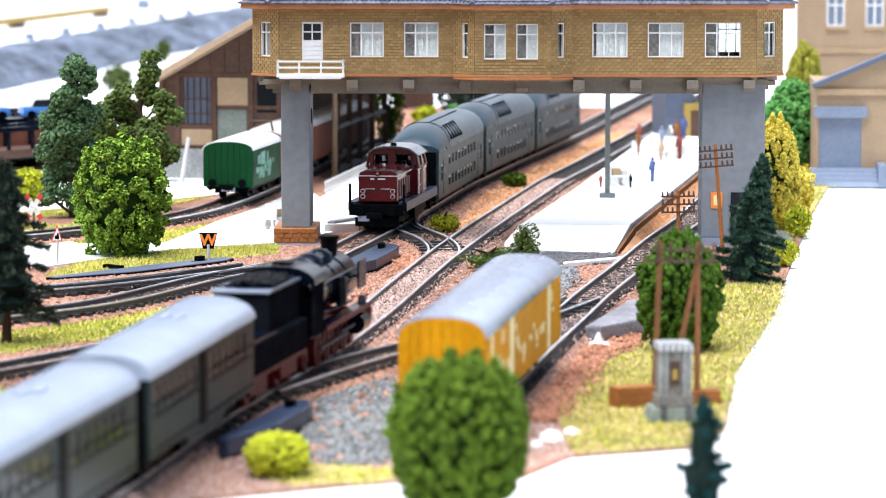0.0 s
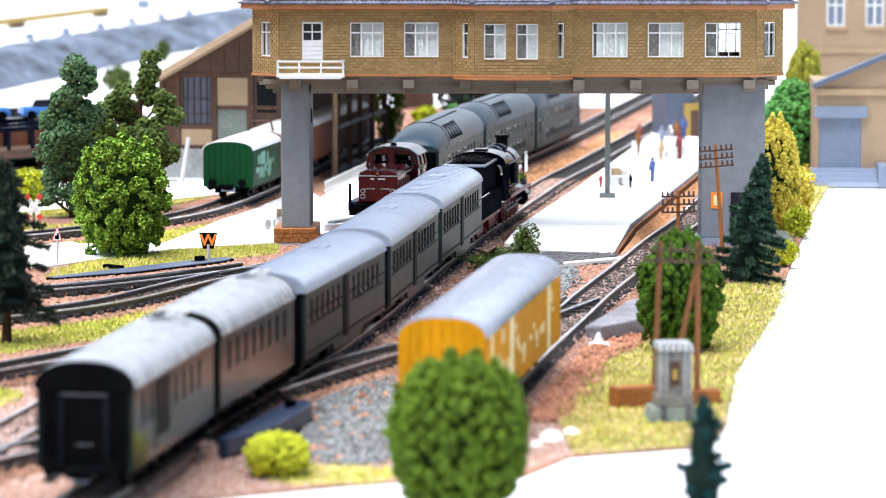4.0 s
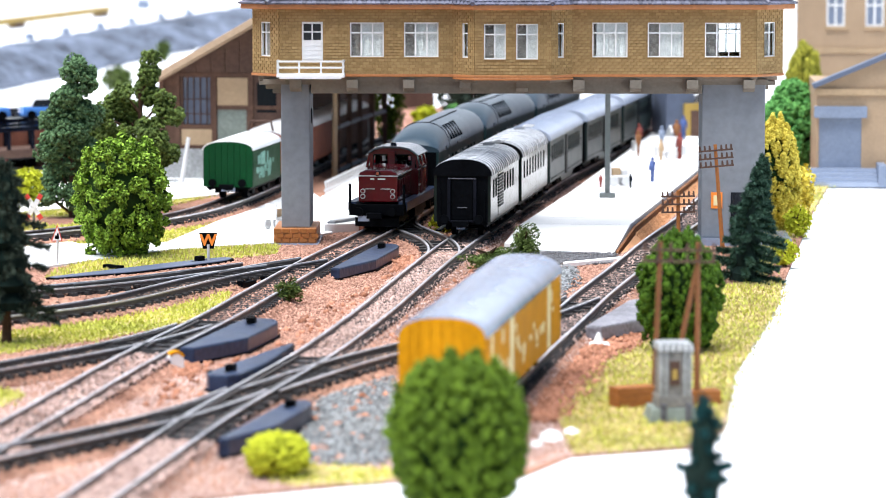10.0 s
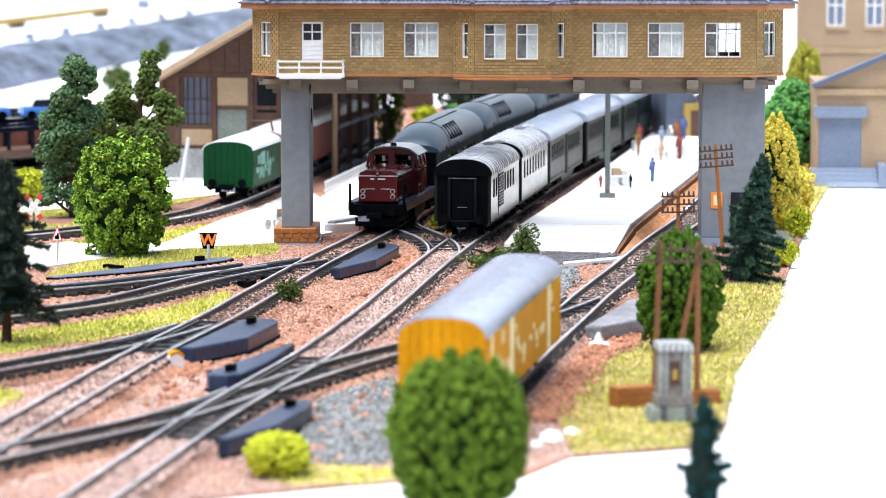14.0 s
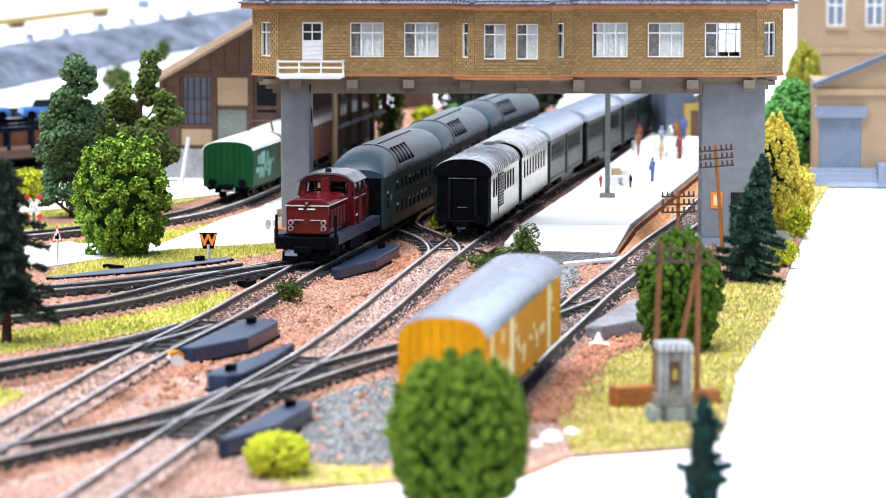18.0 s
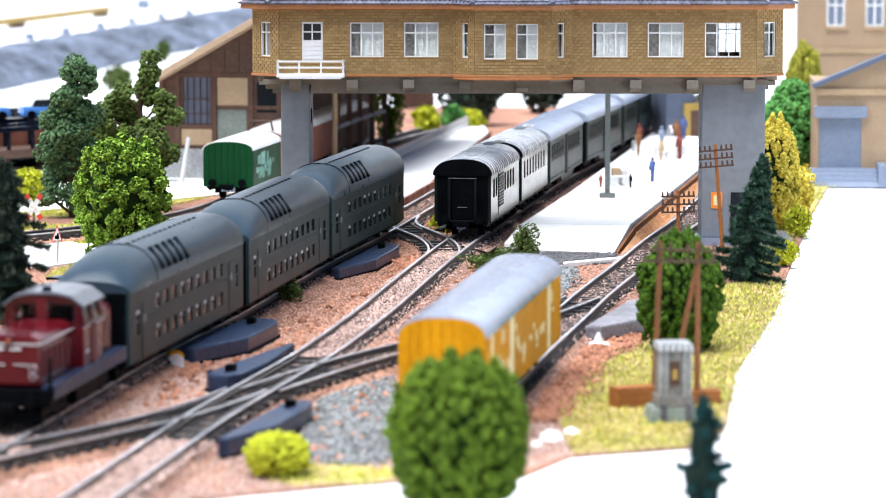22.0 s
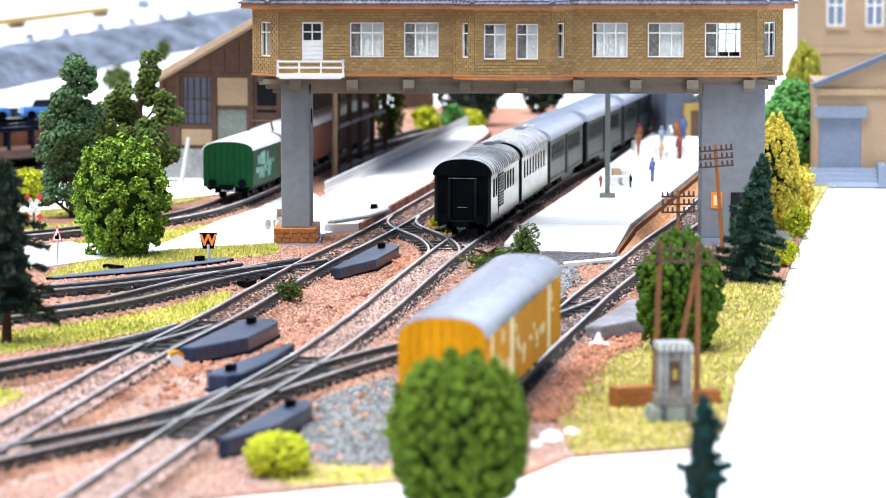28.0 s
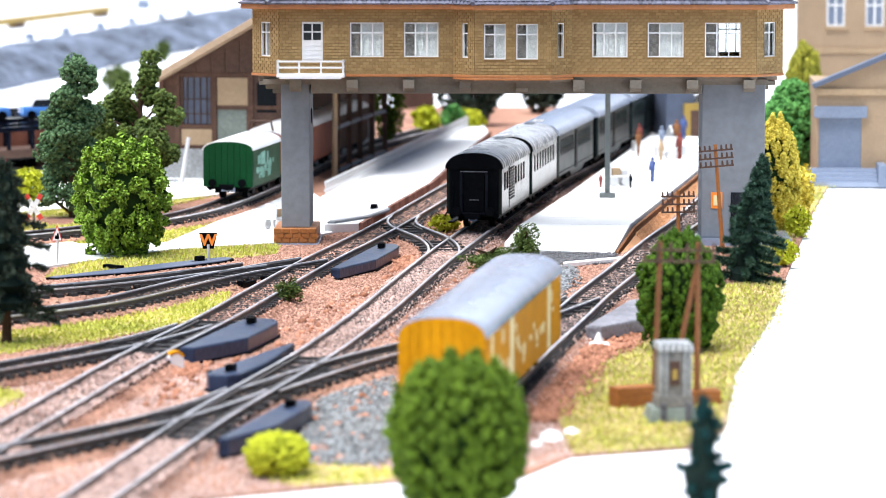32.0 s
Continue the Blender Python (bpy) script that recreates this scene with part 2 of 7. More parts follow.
    def mesh(self, name, material, bevel=0.0, smooth=False):
        me = bpy.data.meshes.new(name)
        me.from_pydata([(x * K, y * K, z * K) for x, y, z in self.v], [], self.f)
        if bevel or smooth or self.weld:
            bm = bmesh.new()
            bm.from_mesh(me)
            bmesh.ops.remove_doubles(bm, verts=bm.verts, dist=1e-6)
            if bevel:
                edges = [e for e in bm.edges if len(e.link_faces) == 2 and e.calc_face_angle() > 0.6]
                bmesh.ops.bevel(bm, geom=edges, offset=bevel * K, segments=2, profile=0.6, affect="EDGES", clamp_overlap=True)
            bm.normal_update()
            for f in bm.faces:
                f.smooth = smooth
            if smooth:
                for e in bm.edges:
                    e.smooth = not (len(e.link_faces) == 2 and e.calc_face_angle() > 0.7)
            bm.to_mesh(me)
            bm.free()
        me.materials.append(material)
        return me


def mm(x, y, z=0, rx=0, ry=0, rz=0):
    return pose(x * K, y * K, z * K, rx, ry, rz)


def thing(name, m, label, category, group="", kind=""):
    """An Empty at a thing's base that holds its parts."""
    ob = new(name)
    ob.empty_display_size = 0.005
    ob.matrix_basis = m
    return tagged(ob, label, category, group, kind)


def part(name, geo, material, parent=None, label="", bevel=0.0, smooth=False, m=None):
    data = geo.mesh(name, material, bevel, smooth) if isinstance(geo, Geo) else geo
    ob = new(name, data)
    if parent is not None:
        ob.parent = parent
    if m is not None:
        ob.matrix_basis = m
    return tagged(ob, label)


def arc(r, a0, a1, n, cx=0.0, cz=0.0, sx=1.0):
    """Points on an arc, degrees, for outlines."""
    return [(cx + sx * r * math.cos(radians(a0 + (a1 - a0) * i / n)), cz + r * math.sin(radians(a0 + (a1 - a0) * i / n))) for i in range(n + 1)]


def cloud(name, pts, size, material, kind="stone", seed=1, normals=None, parent=None, stretch=1.0):
    """Many small stones, leaves or blades at given places, as one mesh."""
    rng = np.random.default_rng(seed)
    n = len(pts)
    pts = np.asarray(pts, float)
    if kind == "stone":
        base = np.array([(1, 0, 0), (-1, 0, 0), (0, 1, 0), (0, -1, 0), (0, 0, 1), (0, 0, -1)], float)
        fac = np.array([(0, 2, 4), (2, 1, 4), (1, 3, 4), (3, 0, 4), (2, 0, 5), (1, 2, 5), (3, 1, 5), (0, 3, 5)])
        v = base[None] * rng.uniform(0.55, 1.25, (n, 6, 1))
    elif kind == "chip":
        base = np.array([(1, 0, -0.5), (-0.6, 0.9, -0.5), (-0.6, -0.9, -0.5), (0, 0, 0.9)], float)
        fac = np.array([(0, 1, 3), (1, 2, 3), (2, 0, 3), (0, 2, 1)])
        v = base[None] * rng.uniform(0.55, 1.3, (n, 4, 1))
    elif kind == "leaf":
        base = np.array([(-1, 0, 0), (0, -0.62, 0.25), (1, 0, 0), (0, 0.62, 0.25)], float)
        fac = np.array([(0, 1, 2), (0, 2, 3)])
        v = base[None] * rng.uniform(0.7, 1.3, (n, 4, 1))
    else:
        base = np.array([(-0.12, 0, 0), (0.12, 0, 0), (0, 0, 1.0)], float)
        fac = np.array([(0, 1, 2)])
        v = np.repeat(base[None], n, 0)
    s = rng.uniform(size[0], size[1], (n, 1, 1))
    v = v * s
    if kind == "blade":
        a = rng.uniform(0, 2 * np.pi, n)
        if normals is None:
            d = np.stack([rng.normal(0, 0.45, n), rng.normal(0, 0.45, n), np.ones(n)], 1)
        else:
            d = np.asarray(normals, float) + rng.normal(0, 0.25, (n, 3))
        d /= np.linalg.norm(d, axis=1, keepdims=True)
        side = np.cross(d, np.stack([np.cos(a), np.sin(a), rng.normal(0, 0.6, n)], 1))
        side /= np.linalg.norm(side, axis=1, keepdims=True) + 1e-9
        v = side[:, None, :] * v[:, :, :1] * stretch + d[:, None, :] * v[:, :, 2:]
    else:
        q = rng.normal(size=(n, 4))
        q /= np.linalg.norm(q, axis=1, keepdims=True)
        w, x, y, z = q.T
        rot = np.stack([np.stack([1 - 2 * (y * y + z * z), 2 * (x * y - z * w), 2 * (x * z + y * w)], 1),
                        np.stack([2 * (x * y + z * w), 1 - 2 * (x * x + z * z), 2 * (y * z - x * w)], 1),
                        np.stack([2 * (x * z - y * w), 2 * (y * z + x * w), 1 - 2 * (x * x + y * y)], 1)], 1)
        v = np.einsum("nij,nkj->nki", rot, v)
    v = (v + pts[:, None, :]) * K
    k = v.shape[1]
    f = (fac[None] + (np.arange(n) * k)[:, None, None]).reshape(-1, 3)
    me = bpy.data.meshes.new(name)
    me.vertices.add(n * k)
    me.vertices.foreach_set("co", v.reshape(-1).astype(np.float32))
    me.loops.add(len(f) * 3)
    me.loops.foreach_set("vertex_index", f.reshape(-1).astype(np.int32))
    me.polygons.add(len(f))
    me.polygons.foreach_set("loop_start", np.arange(0, len(f) * 3, 3, dtype=np.int32))
    me.update(calc_edges=True)
    me.materials.append(material)
    ob = new(name, me)
    if parent is not None:
        ob.parent = parent
    return ob


def inside(poly, p):
    """Which of the points (n, 2) lie in the outline."""
    res = np.zeros(len(p), bool)
    n = len(poly)
    for i in range(n):
        (x0, y0), (x1, y1) = poly[i], poly[(i + 1) % n]
        if y0 == y1:
            continue
        c = ((y0 > p[:, 1]) != (y1 > p[:, 1])) & (p[:, 0] < (x1 - x0) * (p[:, 1] - y0) / (y1 - y0) + x0)
        res ^= c
    return res


def spread(poly, density, seed, z=0.0, ragged=0.0):
    """Random places in an outline, density per square millimetre; ragged: how far the border frays."""
    rng = np.random.default_rng(seed)
    a = np.array(poly, float)
    lo, hi = a.min(0), a.max(0)
    n = int(np.prod(hi - lo) * density)
    p = rng.uniform(lo, hi, (n, 2))
    keep = inside(poly, p + rng.normal(0, ragged, (n, 2)) if ragged else p)
    p = p[keep]
    return np.column_stack([p, np.full(len(p), z)])


# ---- plan of the lines ----
class Line:
    """A track's centre line: x as a smooth function of y, measured along its length."""

    def __init__(self, pts, k=9):
        a = np.array(pts, float)
        ys = np.arange(a[0, 1], a[-1, 1] + 0.1, 2.0)
        xs = np.interp(ys, a[:, 1], a[:, 0])
        for _ in range(3):
            pad = np.concatenate([xs[0] + (xs[1] - xs[0]) * np.arange(-k, 0), xs, xs[-1] + (xs[-1] - xs[-2]) * np.arange(1, k + 1)])
            xs = np.convolve(pad, np.ones(2 * k + 1) / (2 * k + 1), "valid")
        self.x, self.y = xs, ys
        self.s = np.concatenate([[0], np.cumsum(np.hypot(np.diff(xs), np.diff(ys)))])

    def at(self, s):
        return float(np.interp(s, self.s, self.x)), float(np.interp(s, self.s, self.y))

    def way(self, s):
        (x0, y0), (x1, y1) = self.at(s - 2), self.at(s + 2)
        return math.atan2(y1 - y0, x1 - x0)

    def s_of(self, y):
        return float(np.interp(y, self.y, self.s))

    def x_of(self, y):
        return float(np.interp(y, self.y, self.x))


LINE_A = Line([(-260, -700), (-180, 150), (-125, 500), (-97, 705), (-91, 750), (-86, 783), (-78.1, 840), (-70, 888), (-62.3, 927), (-52.2, 994), (-47.3, 1027), (-42.3, 1060), (-36.8, 1093),
               (-29.3, 1134), (-22.7, 1171), (-12, 1240), (4.5, 1354), (25, 1463), (60, 1640), (140, 2100)])
LINE_B = Line([(-160, 100), (-105, 430), (-67.5, 654), (-58.3, 716), (-51.8, 759), (-34.8, 846), (-31.2, 864), (-17.8, 957), (-9.4, 1028), (0.2, 1103), (5.9, 1142),
               (9.9, 1169), (13.8, 1195), (27, 1279), (43.5, 1384), (57.5, 1453), (78, 1565), (130, 1850), (170, 2100)])
LINE_C = Line([(-28, 560), (-0.5, 728), (9.5, 790), (20, 858), (27.5, 902), (34, 938), (42, 988), (54, 1049), (60.5, 1085), (73.5, 1157), (84.5, 1207), (101.5, 1308), (122, 1430), (175, 1750)])
LINE_D = Line([(-150, 560), (-105, 685), (-91, 710), (-81, 727), (-70, 740), (-60, 755), (-49, 785), (-41, 815)])
LINE_E = Line([(-190, 700), (-125, 812), (-107, 839), (-95.5, 857), (-83, 875), (-73, 897), (-61.5, 934)])
LINE_F = Line([(-170, 900), (-125, 935), (-106, 952), (-93, 968), (-83, 1000), (-70, 1035), (-55, 1062), (-36, 1093)])
LINE_G = Line([(-46, 790), (-35.5, 815), (-25.3, 846), (-12, 872), (8, 905), (25, 940), (42, 990)])
LINE_H = Line([(-230, 1080), (-137, 1165), (-97, 1218), (-85, 1256), (-77.5, 1295), (-69, 1350), (-61.5, 1410), (-55, 1460), (-48, 1510), (-36, 1570), (0, 1700)])
LINE_J = Line([(-190, 965), (-140, 985), (-112, 1002), (-97, 1016), (-82, 1040), (-66, 1058), (-50, 1080)])
LINE_X = Line([(-1.0, 1090), (0.4, 1104), (0.6, 1118), (-0.8, 1136), (-3.6, 1155), (-8.2, 1172), (-12.6, 1188), (-15.0, 1206), (-13.6, 1226), (-10.0, 1250)], 4)
RAIL = 4.0  # height of the rail heads above the ground


def ribbon(line, off, w, z0, z1, s0, s1, step=5.0, foot=0.0):
    """A bar that follows a line at a sideways distance."""
    g = Geo()
    ss = np.arange(s0, s1 + step * 0.5, step)
    vs = []
    for s in ss:
        x, y = line.at(s)
        a = line.way(s)
        nx, ny = -math.sin(a), math.cos(a)
        for d, z in ((off - w / 2 - foot, z0), (off + w / 2 + foot, z0), (off + w / 2, z1), (off - w / 2, z1)):
            vs.append((x + nx * d, y + ny * d, z))
    fs = []
    for i in range(len(ss) - 1):
        a, b = 4 * i, 4 * i + 4
        for j in range(4):
            fs.append((a + j, b + j, b + (j + 1) % 4, a + (j + 1) % 4))
    n = len(vs)
    fs += [(0, 1, 2, 3), (n - 1, n - 2, n - 3, n - 4)]
    return g.add(vs, [q[::-1] for q in fs])


def rail_bar(line, off, s0, s1):
    g = ribbon(line, off, 1.2, 2.4, 2.65, s0, s1)
    h = ribbon(line, off, 0.6, 2.6, 3.72, s0, s1)
    g.add(h.v, h.f)
    return g, ribbon(line, off, 0.7, 3.6, RAIL, s0, s1)


# ---- ground ----
def sheet(name, outline, z0, z1, material, label="", category="", kind="structure", bevel=0.0):
    g = Geo().prism([(x, y) for x, y in outline], z0, z1, "z")
    ob = part(name, g, material, bevel=bevel)
    return tagged(ob, label, category, "", kind)


table = sheet("ground", [(-1500, -900), (1500, -900), (1500, 4200), (-1500, 4200)], -12, -0.5, M_TABLE, "white table top under the model landscape", "table")
SOIL = [(-700, -800), (-150, 100), (-75, 600), (-46, 677), (-16, 694), (0, 700), (14, 698), (27, 728), (54, 740), (58, 752), (62, 764), (72, 855), (91, 969),
        (110, 1101), (138, 1296), (156, 1408), (175, 1560), (190, 1900), (-60, 1900), (-120, 1640), (-700, 1640)]
soil = sheet("scenery_base", SOIL, -0.48, 0.0, M_SOIL, "red-brown scenery base of the model landscape", "ground")
GRASS = [[(-135, 950), (-121, 957), (-109, 969), (-91, 1009), (-76, 1031), (-62.5, 1048), (-62, 1009), (-70, 954), (-89, 920), (-113, 888), (-135, 870)],
         [(-122, 1064), (-103, 1084), (-78, 1107), (-54, 1136), (-55, 1162), (-57, 1164), (-89, 1143), (-115, 1108)],
         [(-93.5, 1168), (-73.5, 1290), (-72, 1305), (-80, 1305), (-86, 1256), (-97, 1215), (-135, 1172), (-121, 1162)],
         [(80, 1038), (103, 1060), (98, 1010), (91, 965), (72, 855), (61.5, 764), (57, 752), (53.5, 741), (27.5, 729.5), (26, 781), (42, 875), (73, 969)],
         [(-170, 1090), (-136, 1150), (-150, 1210), (-210, 1180)],
         [(-160, 1225), (-143, 1206), (-131, 1196), (-112, 1236), (-120, 1246), (-137, 1226), (-150, 1240)],
         [(-175, 1262), (-150, 1262), (-124, 1262), (-106, 1300), (-84, 1360), (-92, 1368), (-112, 1318), (-130, 1296), (-172, 1312)],
         [(-186, 1330), (-150, 1308), (-140, 1330), (-160, 1440), (-195, 1440)],
         [(96, 1050), (138, 1296), (156, 1408), (120, 1360), (105, 1200)],
         [(-30, 690), (-14, 694), (-4, 702), (-18, 714), (-40, 712)],
         [(-110, 830), (-98, 816), (-102, 796), (-115, 790)]]


def bare(pts):
    """Drops the places that lie under turf."""
    for poly in GRASS:
        pts = pts[~inside(poly, pts[:, :2])]
    return pts


NEAR = [(-150, 600), (-46, 677), (-16, 694), (10, 700), (27, 728), (54, 740), (62, 764), (72, 855), (91, 969), (110, 1101), (130, 1250), (60, 1330), (-20, 1300), (-60, 1180), (-170, 1060), (-170, 760)]
pts = bare(spread(NEAR, 1.7, 3, 0.1))
pale = pts[:, 1] + np.random.default_rng(2).normal(0, 30, len(pts)) < 850
tagged(cloud("ballast", pts[~pale], (0.15, 0.5), M_GRAIN, "chip", 4), "reddish brown loose ballast between the tracks", "ballast", "", "stuff")
tagged(cloud("ballast", pts[pale], (0.15, 0.5), M_PINKGRAIN, "chip", 9), "pale pink loose ballast at the front of the layout", "ballast", "", "stuff")
clods = bare(spread([(-60, 700), (-20, 720), (-10, 830), (20, 1080), (-8, 1120), (-40, 960), (-75, 850)], 0.02, 12, 0.2))
tagged(cloud("clods", clods, (0.8, 1.7), M_CLAY, "stone", 13), "scattered clods of red clay on the ballast", "clay", "", "stuff")
pts = np.vstack([spread([(2, 1195), (12, 1205), (60, 1440), (78, 1560), (110, 1720), (70, 1690), (36, 1480), (14, 1340)], 0.35, 5, 0.1),
                 spread([(65, 1170), (84, 1280), (104, 1400), (106, 1330), (90, 1240), (72, 1150)], 0.4, 6, 0.1)])
tagged(cloud("ballast", pts, (0.5, 1.0), M_ORANGEBED, "stone", 6), "orange ballast beside the far platform", "ballast", "", "stuff")

PAVE = [(-41, 1203), (-29.2, 1207), (-18.4, 1284), (-5.8, 1370), (21.5, 1660), (19, 1740), (-21, 1550), (-46, 1310)]
pavement = sheet("pavement", PAVE, 0.0, 3.2, M_CONCRETE, "white concrete loading road with a brick kerb", "pavement", bevel=0.3)
PATH = [(-160, 1168), (-146, 1192), (-134, 1192), (-121, 1160), (-92.5, 1166), (-72, 1290), (-57, 1395), (-46.2, 1330), (-41.2, 1215), (-38, 1200), (-57, 1164), (-89, 1143), (-118, 1100), (-125, 1090), (-150, 1110)]
sheet("path", PATH, 0.0, 0.8, M_CONCRETE, "white concrete path to the loading road", "path")
far_road = sheet("road", [(-400, 1230), (-168, 1260), (-100, 1330), (-60, 1385), (-60, 1480), (-400, 1480)], 0.0, 1.0, M_CONCRETE, "pale concrete yard before the goods shed", "road")

PLAT = [(26.2, 1174), (62.8, 1172), (82.5, 1287), (102.5, 1404), (150, 1700), (116, 1737), (86, 1545), (47.5, 1300)]
platform = sheet("platform", PLAT, 0.0, 6.0, M_CONCRETE, "white concrete station platform between two tracks", "platform")
slope = lambda x, y: (x, y, 5.99 - (1173 - y) * 0.138)
rim = [(20.2, 1147), (30.5, 1138), (55.5, 1133), (62.8, 1171.9), (26.2, 1173.9)]
ramp = Geo().add([slope(*q) for q in rim] + [(*q, 0) for q in rim], [(0, 1, 2, 3, 4), (0, 5, 6, 1), (1, 6, 7, 2), (2, 7, 8, 3), (4, 9, 5, 0)])
tagged(part("platform_ramp", ramp, M_CONCRETE), "white concrete ramp at the platform's end", "ramp", "", "structure")
tagged(part("pavement", Geo().add([(38, 1094, 0.2), (60, 1112, 0.2), (61, 1119, 0.2), (38, 1099, 0.2), (38, 1094, 1.3), (60, 1112, 1.3), (61, 1119, 1.3), (38, 1099, 1.3)],
       [(4, 5, 6, 7), (0, 1, 5, 4), (1, 2, 6, 5), (2, 3, 7, 6), (3, 0, 4, 7)]), M_CONCRETE), "pale boarded foot crossing before the platform", "crossing", "", "structure")
g = Geo()
for a, b in zip([(63.9, 1172), (83.7, 1287)], [(83.7, 1287), (103.7, 1404)]):
    d = math.hypot(b[0] - a[0], b[1] - a[1])
    g.box(0, d, -0.8, 0.2, 0, 5.2, Matrix.Translation((*a, 0)) @ Matrix.Rotation(math.atan2(b[1] - a[1], b[0] - a[0]), 4, "Z"))
g.add([(56.2, 1133, 0), (63.9, 1172, 0), (63.9, 1172, 5.2), (56.2, 1133, 1.0), (57.0, 1132.8, 0), (64.7, 1171.8, 0), (64.7, 1171.8, 5.2), (57.0, 1132.8, 1.0)],
      [(3, 2, 1, 0), (4, 5, 6, 7), (2, 3, 7, 6), (0, 4, 7, 3)])
tagged(part("trim", g, M_WOOD), "rusty brown side wall of the platform", "trim", "", "structure")

# banked orange ballast against the platform's side wall
g = Geo().add([(58.0, 1133, 0.6), (65.0, 1172, 3.0), (84.8, 1287, 3.2), (104.8, 1404, 3.2), (59.5, 1130, 0.1), (67.6, 1169, 0.1), (87.6, 1285, 0.1), (108, 1402, 0.1)], [(0, 4, 5, 1), (1, 5, 6, 2), (2, 6, 7, 3)])
tagged(part("ballast_bank", g, M_ORANGEBED), "banked orange ballast along the platform wall", "ballast", "", "structure")
u = np.random.default_rng(31).uniform(0, 1, (9000, 2))
bank = np.column_stack([64.6 + u[:, 0] * 40 + u[:, 1] * 2.6, 1170 + u[:, 0] * 232, 3.1 - u[:, 1] * 2.9])
tagged(cloud("ballast", bank, (0.25, 0.6), M_ORANGEBED, "stone", 32), "orange grains on the ballast bank", "ballast", "", "stuff")

g = Geo()
for x0, x1, y in ((29, 41, 1174.8), (43, 60, 1174.2), (36, 58, 1199)):
    g.box(x0, x1, y, y + 0.22, 6.0, 6.02)
tagged(part("joint", g, M_DUSTY), "thin joints between the platform slabs", "joint", "", "structure")

# grass
for i, poly in enumerate(GRASS):
    sheet("grass_ground", poly, 0.0, 0.35, M_TURF, "matted yellow-green turf", "turf", "structure")
    dens = (2.0, 1.5, 1.8, 0.8, 1.0, 1.2, 1.2, 0.8, 0.5, 1.3, 1.6)[i]
    tagged(cloud("grass", spread(poly, dens, 20 + i, 0.2, 1.8), (0.6, 1.5), M_GRASS, "blade", 30 + i, stretch=2.2), "short yellow-green static grass", "grass", "", "stuff")
    if i in (1, 3):
        tagged(cloud("dry_grass", spread(poly, 0.8 if i == 1 else 1.3, 40 + i, 0.2, 1.5), (0.5, 1.3), M_DRYGRASS, "blade", 70 + i, stretch=2.2), "dry beige static grass among the green", "grass", "", "stuff")
CLAY = [[(18, 772), (25, 774), (28, 790), (41, 872), (60, 945), (52, 945), (36, 900), (21, 800)], [(-74, 850), (-66, 872), (-58, 868), (-62, 845)], [(-16, 1075), (-8, 1095), (-4, 1128), (-14, 1120)]]
for i, poly in enumerate(CLAY):
    tagged(cloud("clay", spread(poly, 0.9, 80 + i, 0.3, 1.5), (0.4, 1.25), M_CLAY, "stone", 90 + i), "dark red crumbly clay beside the track", "clay", "", "stuff")
GREY = [([(-30, 816), (-17, 850), (-8, 816), (-6, 726), (-21, 712), (-31, 733)], M_GRAVEL), ([(12, 1060), (15, 1142), (28, 1142), (30, 1098), (42, 1090), (37, 1040), (30, 1000), (22, 1010)], M_GRAVEL),
        ([(28, 1100), (29, 1139), (56, 1136), (57, 1112), (48, 1099)], M_DARKGRAVEL)]
for i, (poly, m) in enumerate(GREY):
    tagged(cloud("gravel", spread(poly, 2.6, 50 + i, 0.4, 2.4), (0.25, 0.65), m, "stone", 60 + i), "loose grey gravel beside the track", "gravel", "", "stuff")


# ---- track ----
SLEEPER = Geo().box(-1.1, 1.1, -7.6, 7.6, 0.6, 2.5, top=0.94).mesh("sleeper", M_SLEEPER)


# turnout stretches of the main tracks, free of loose ballast
FROGS_A = (872, 935)
FROGS_B = (732, 862)


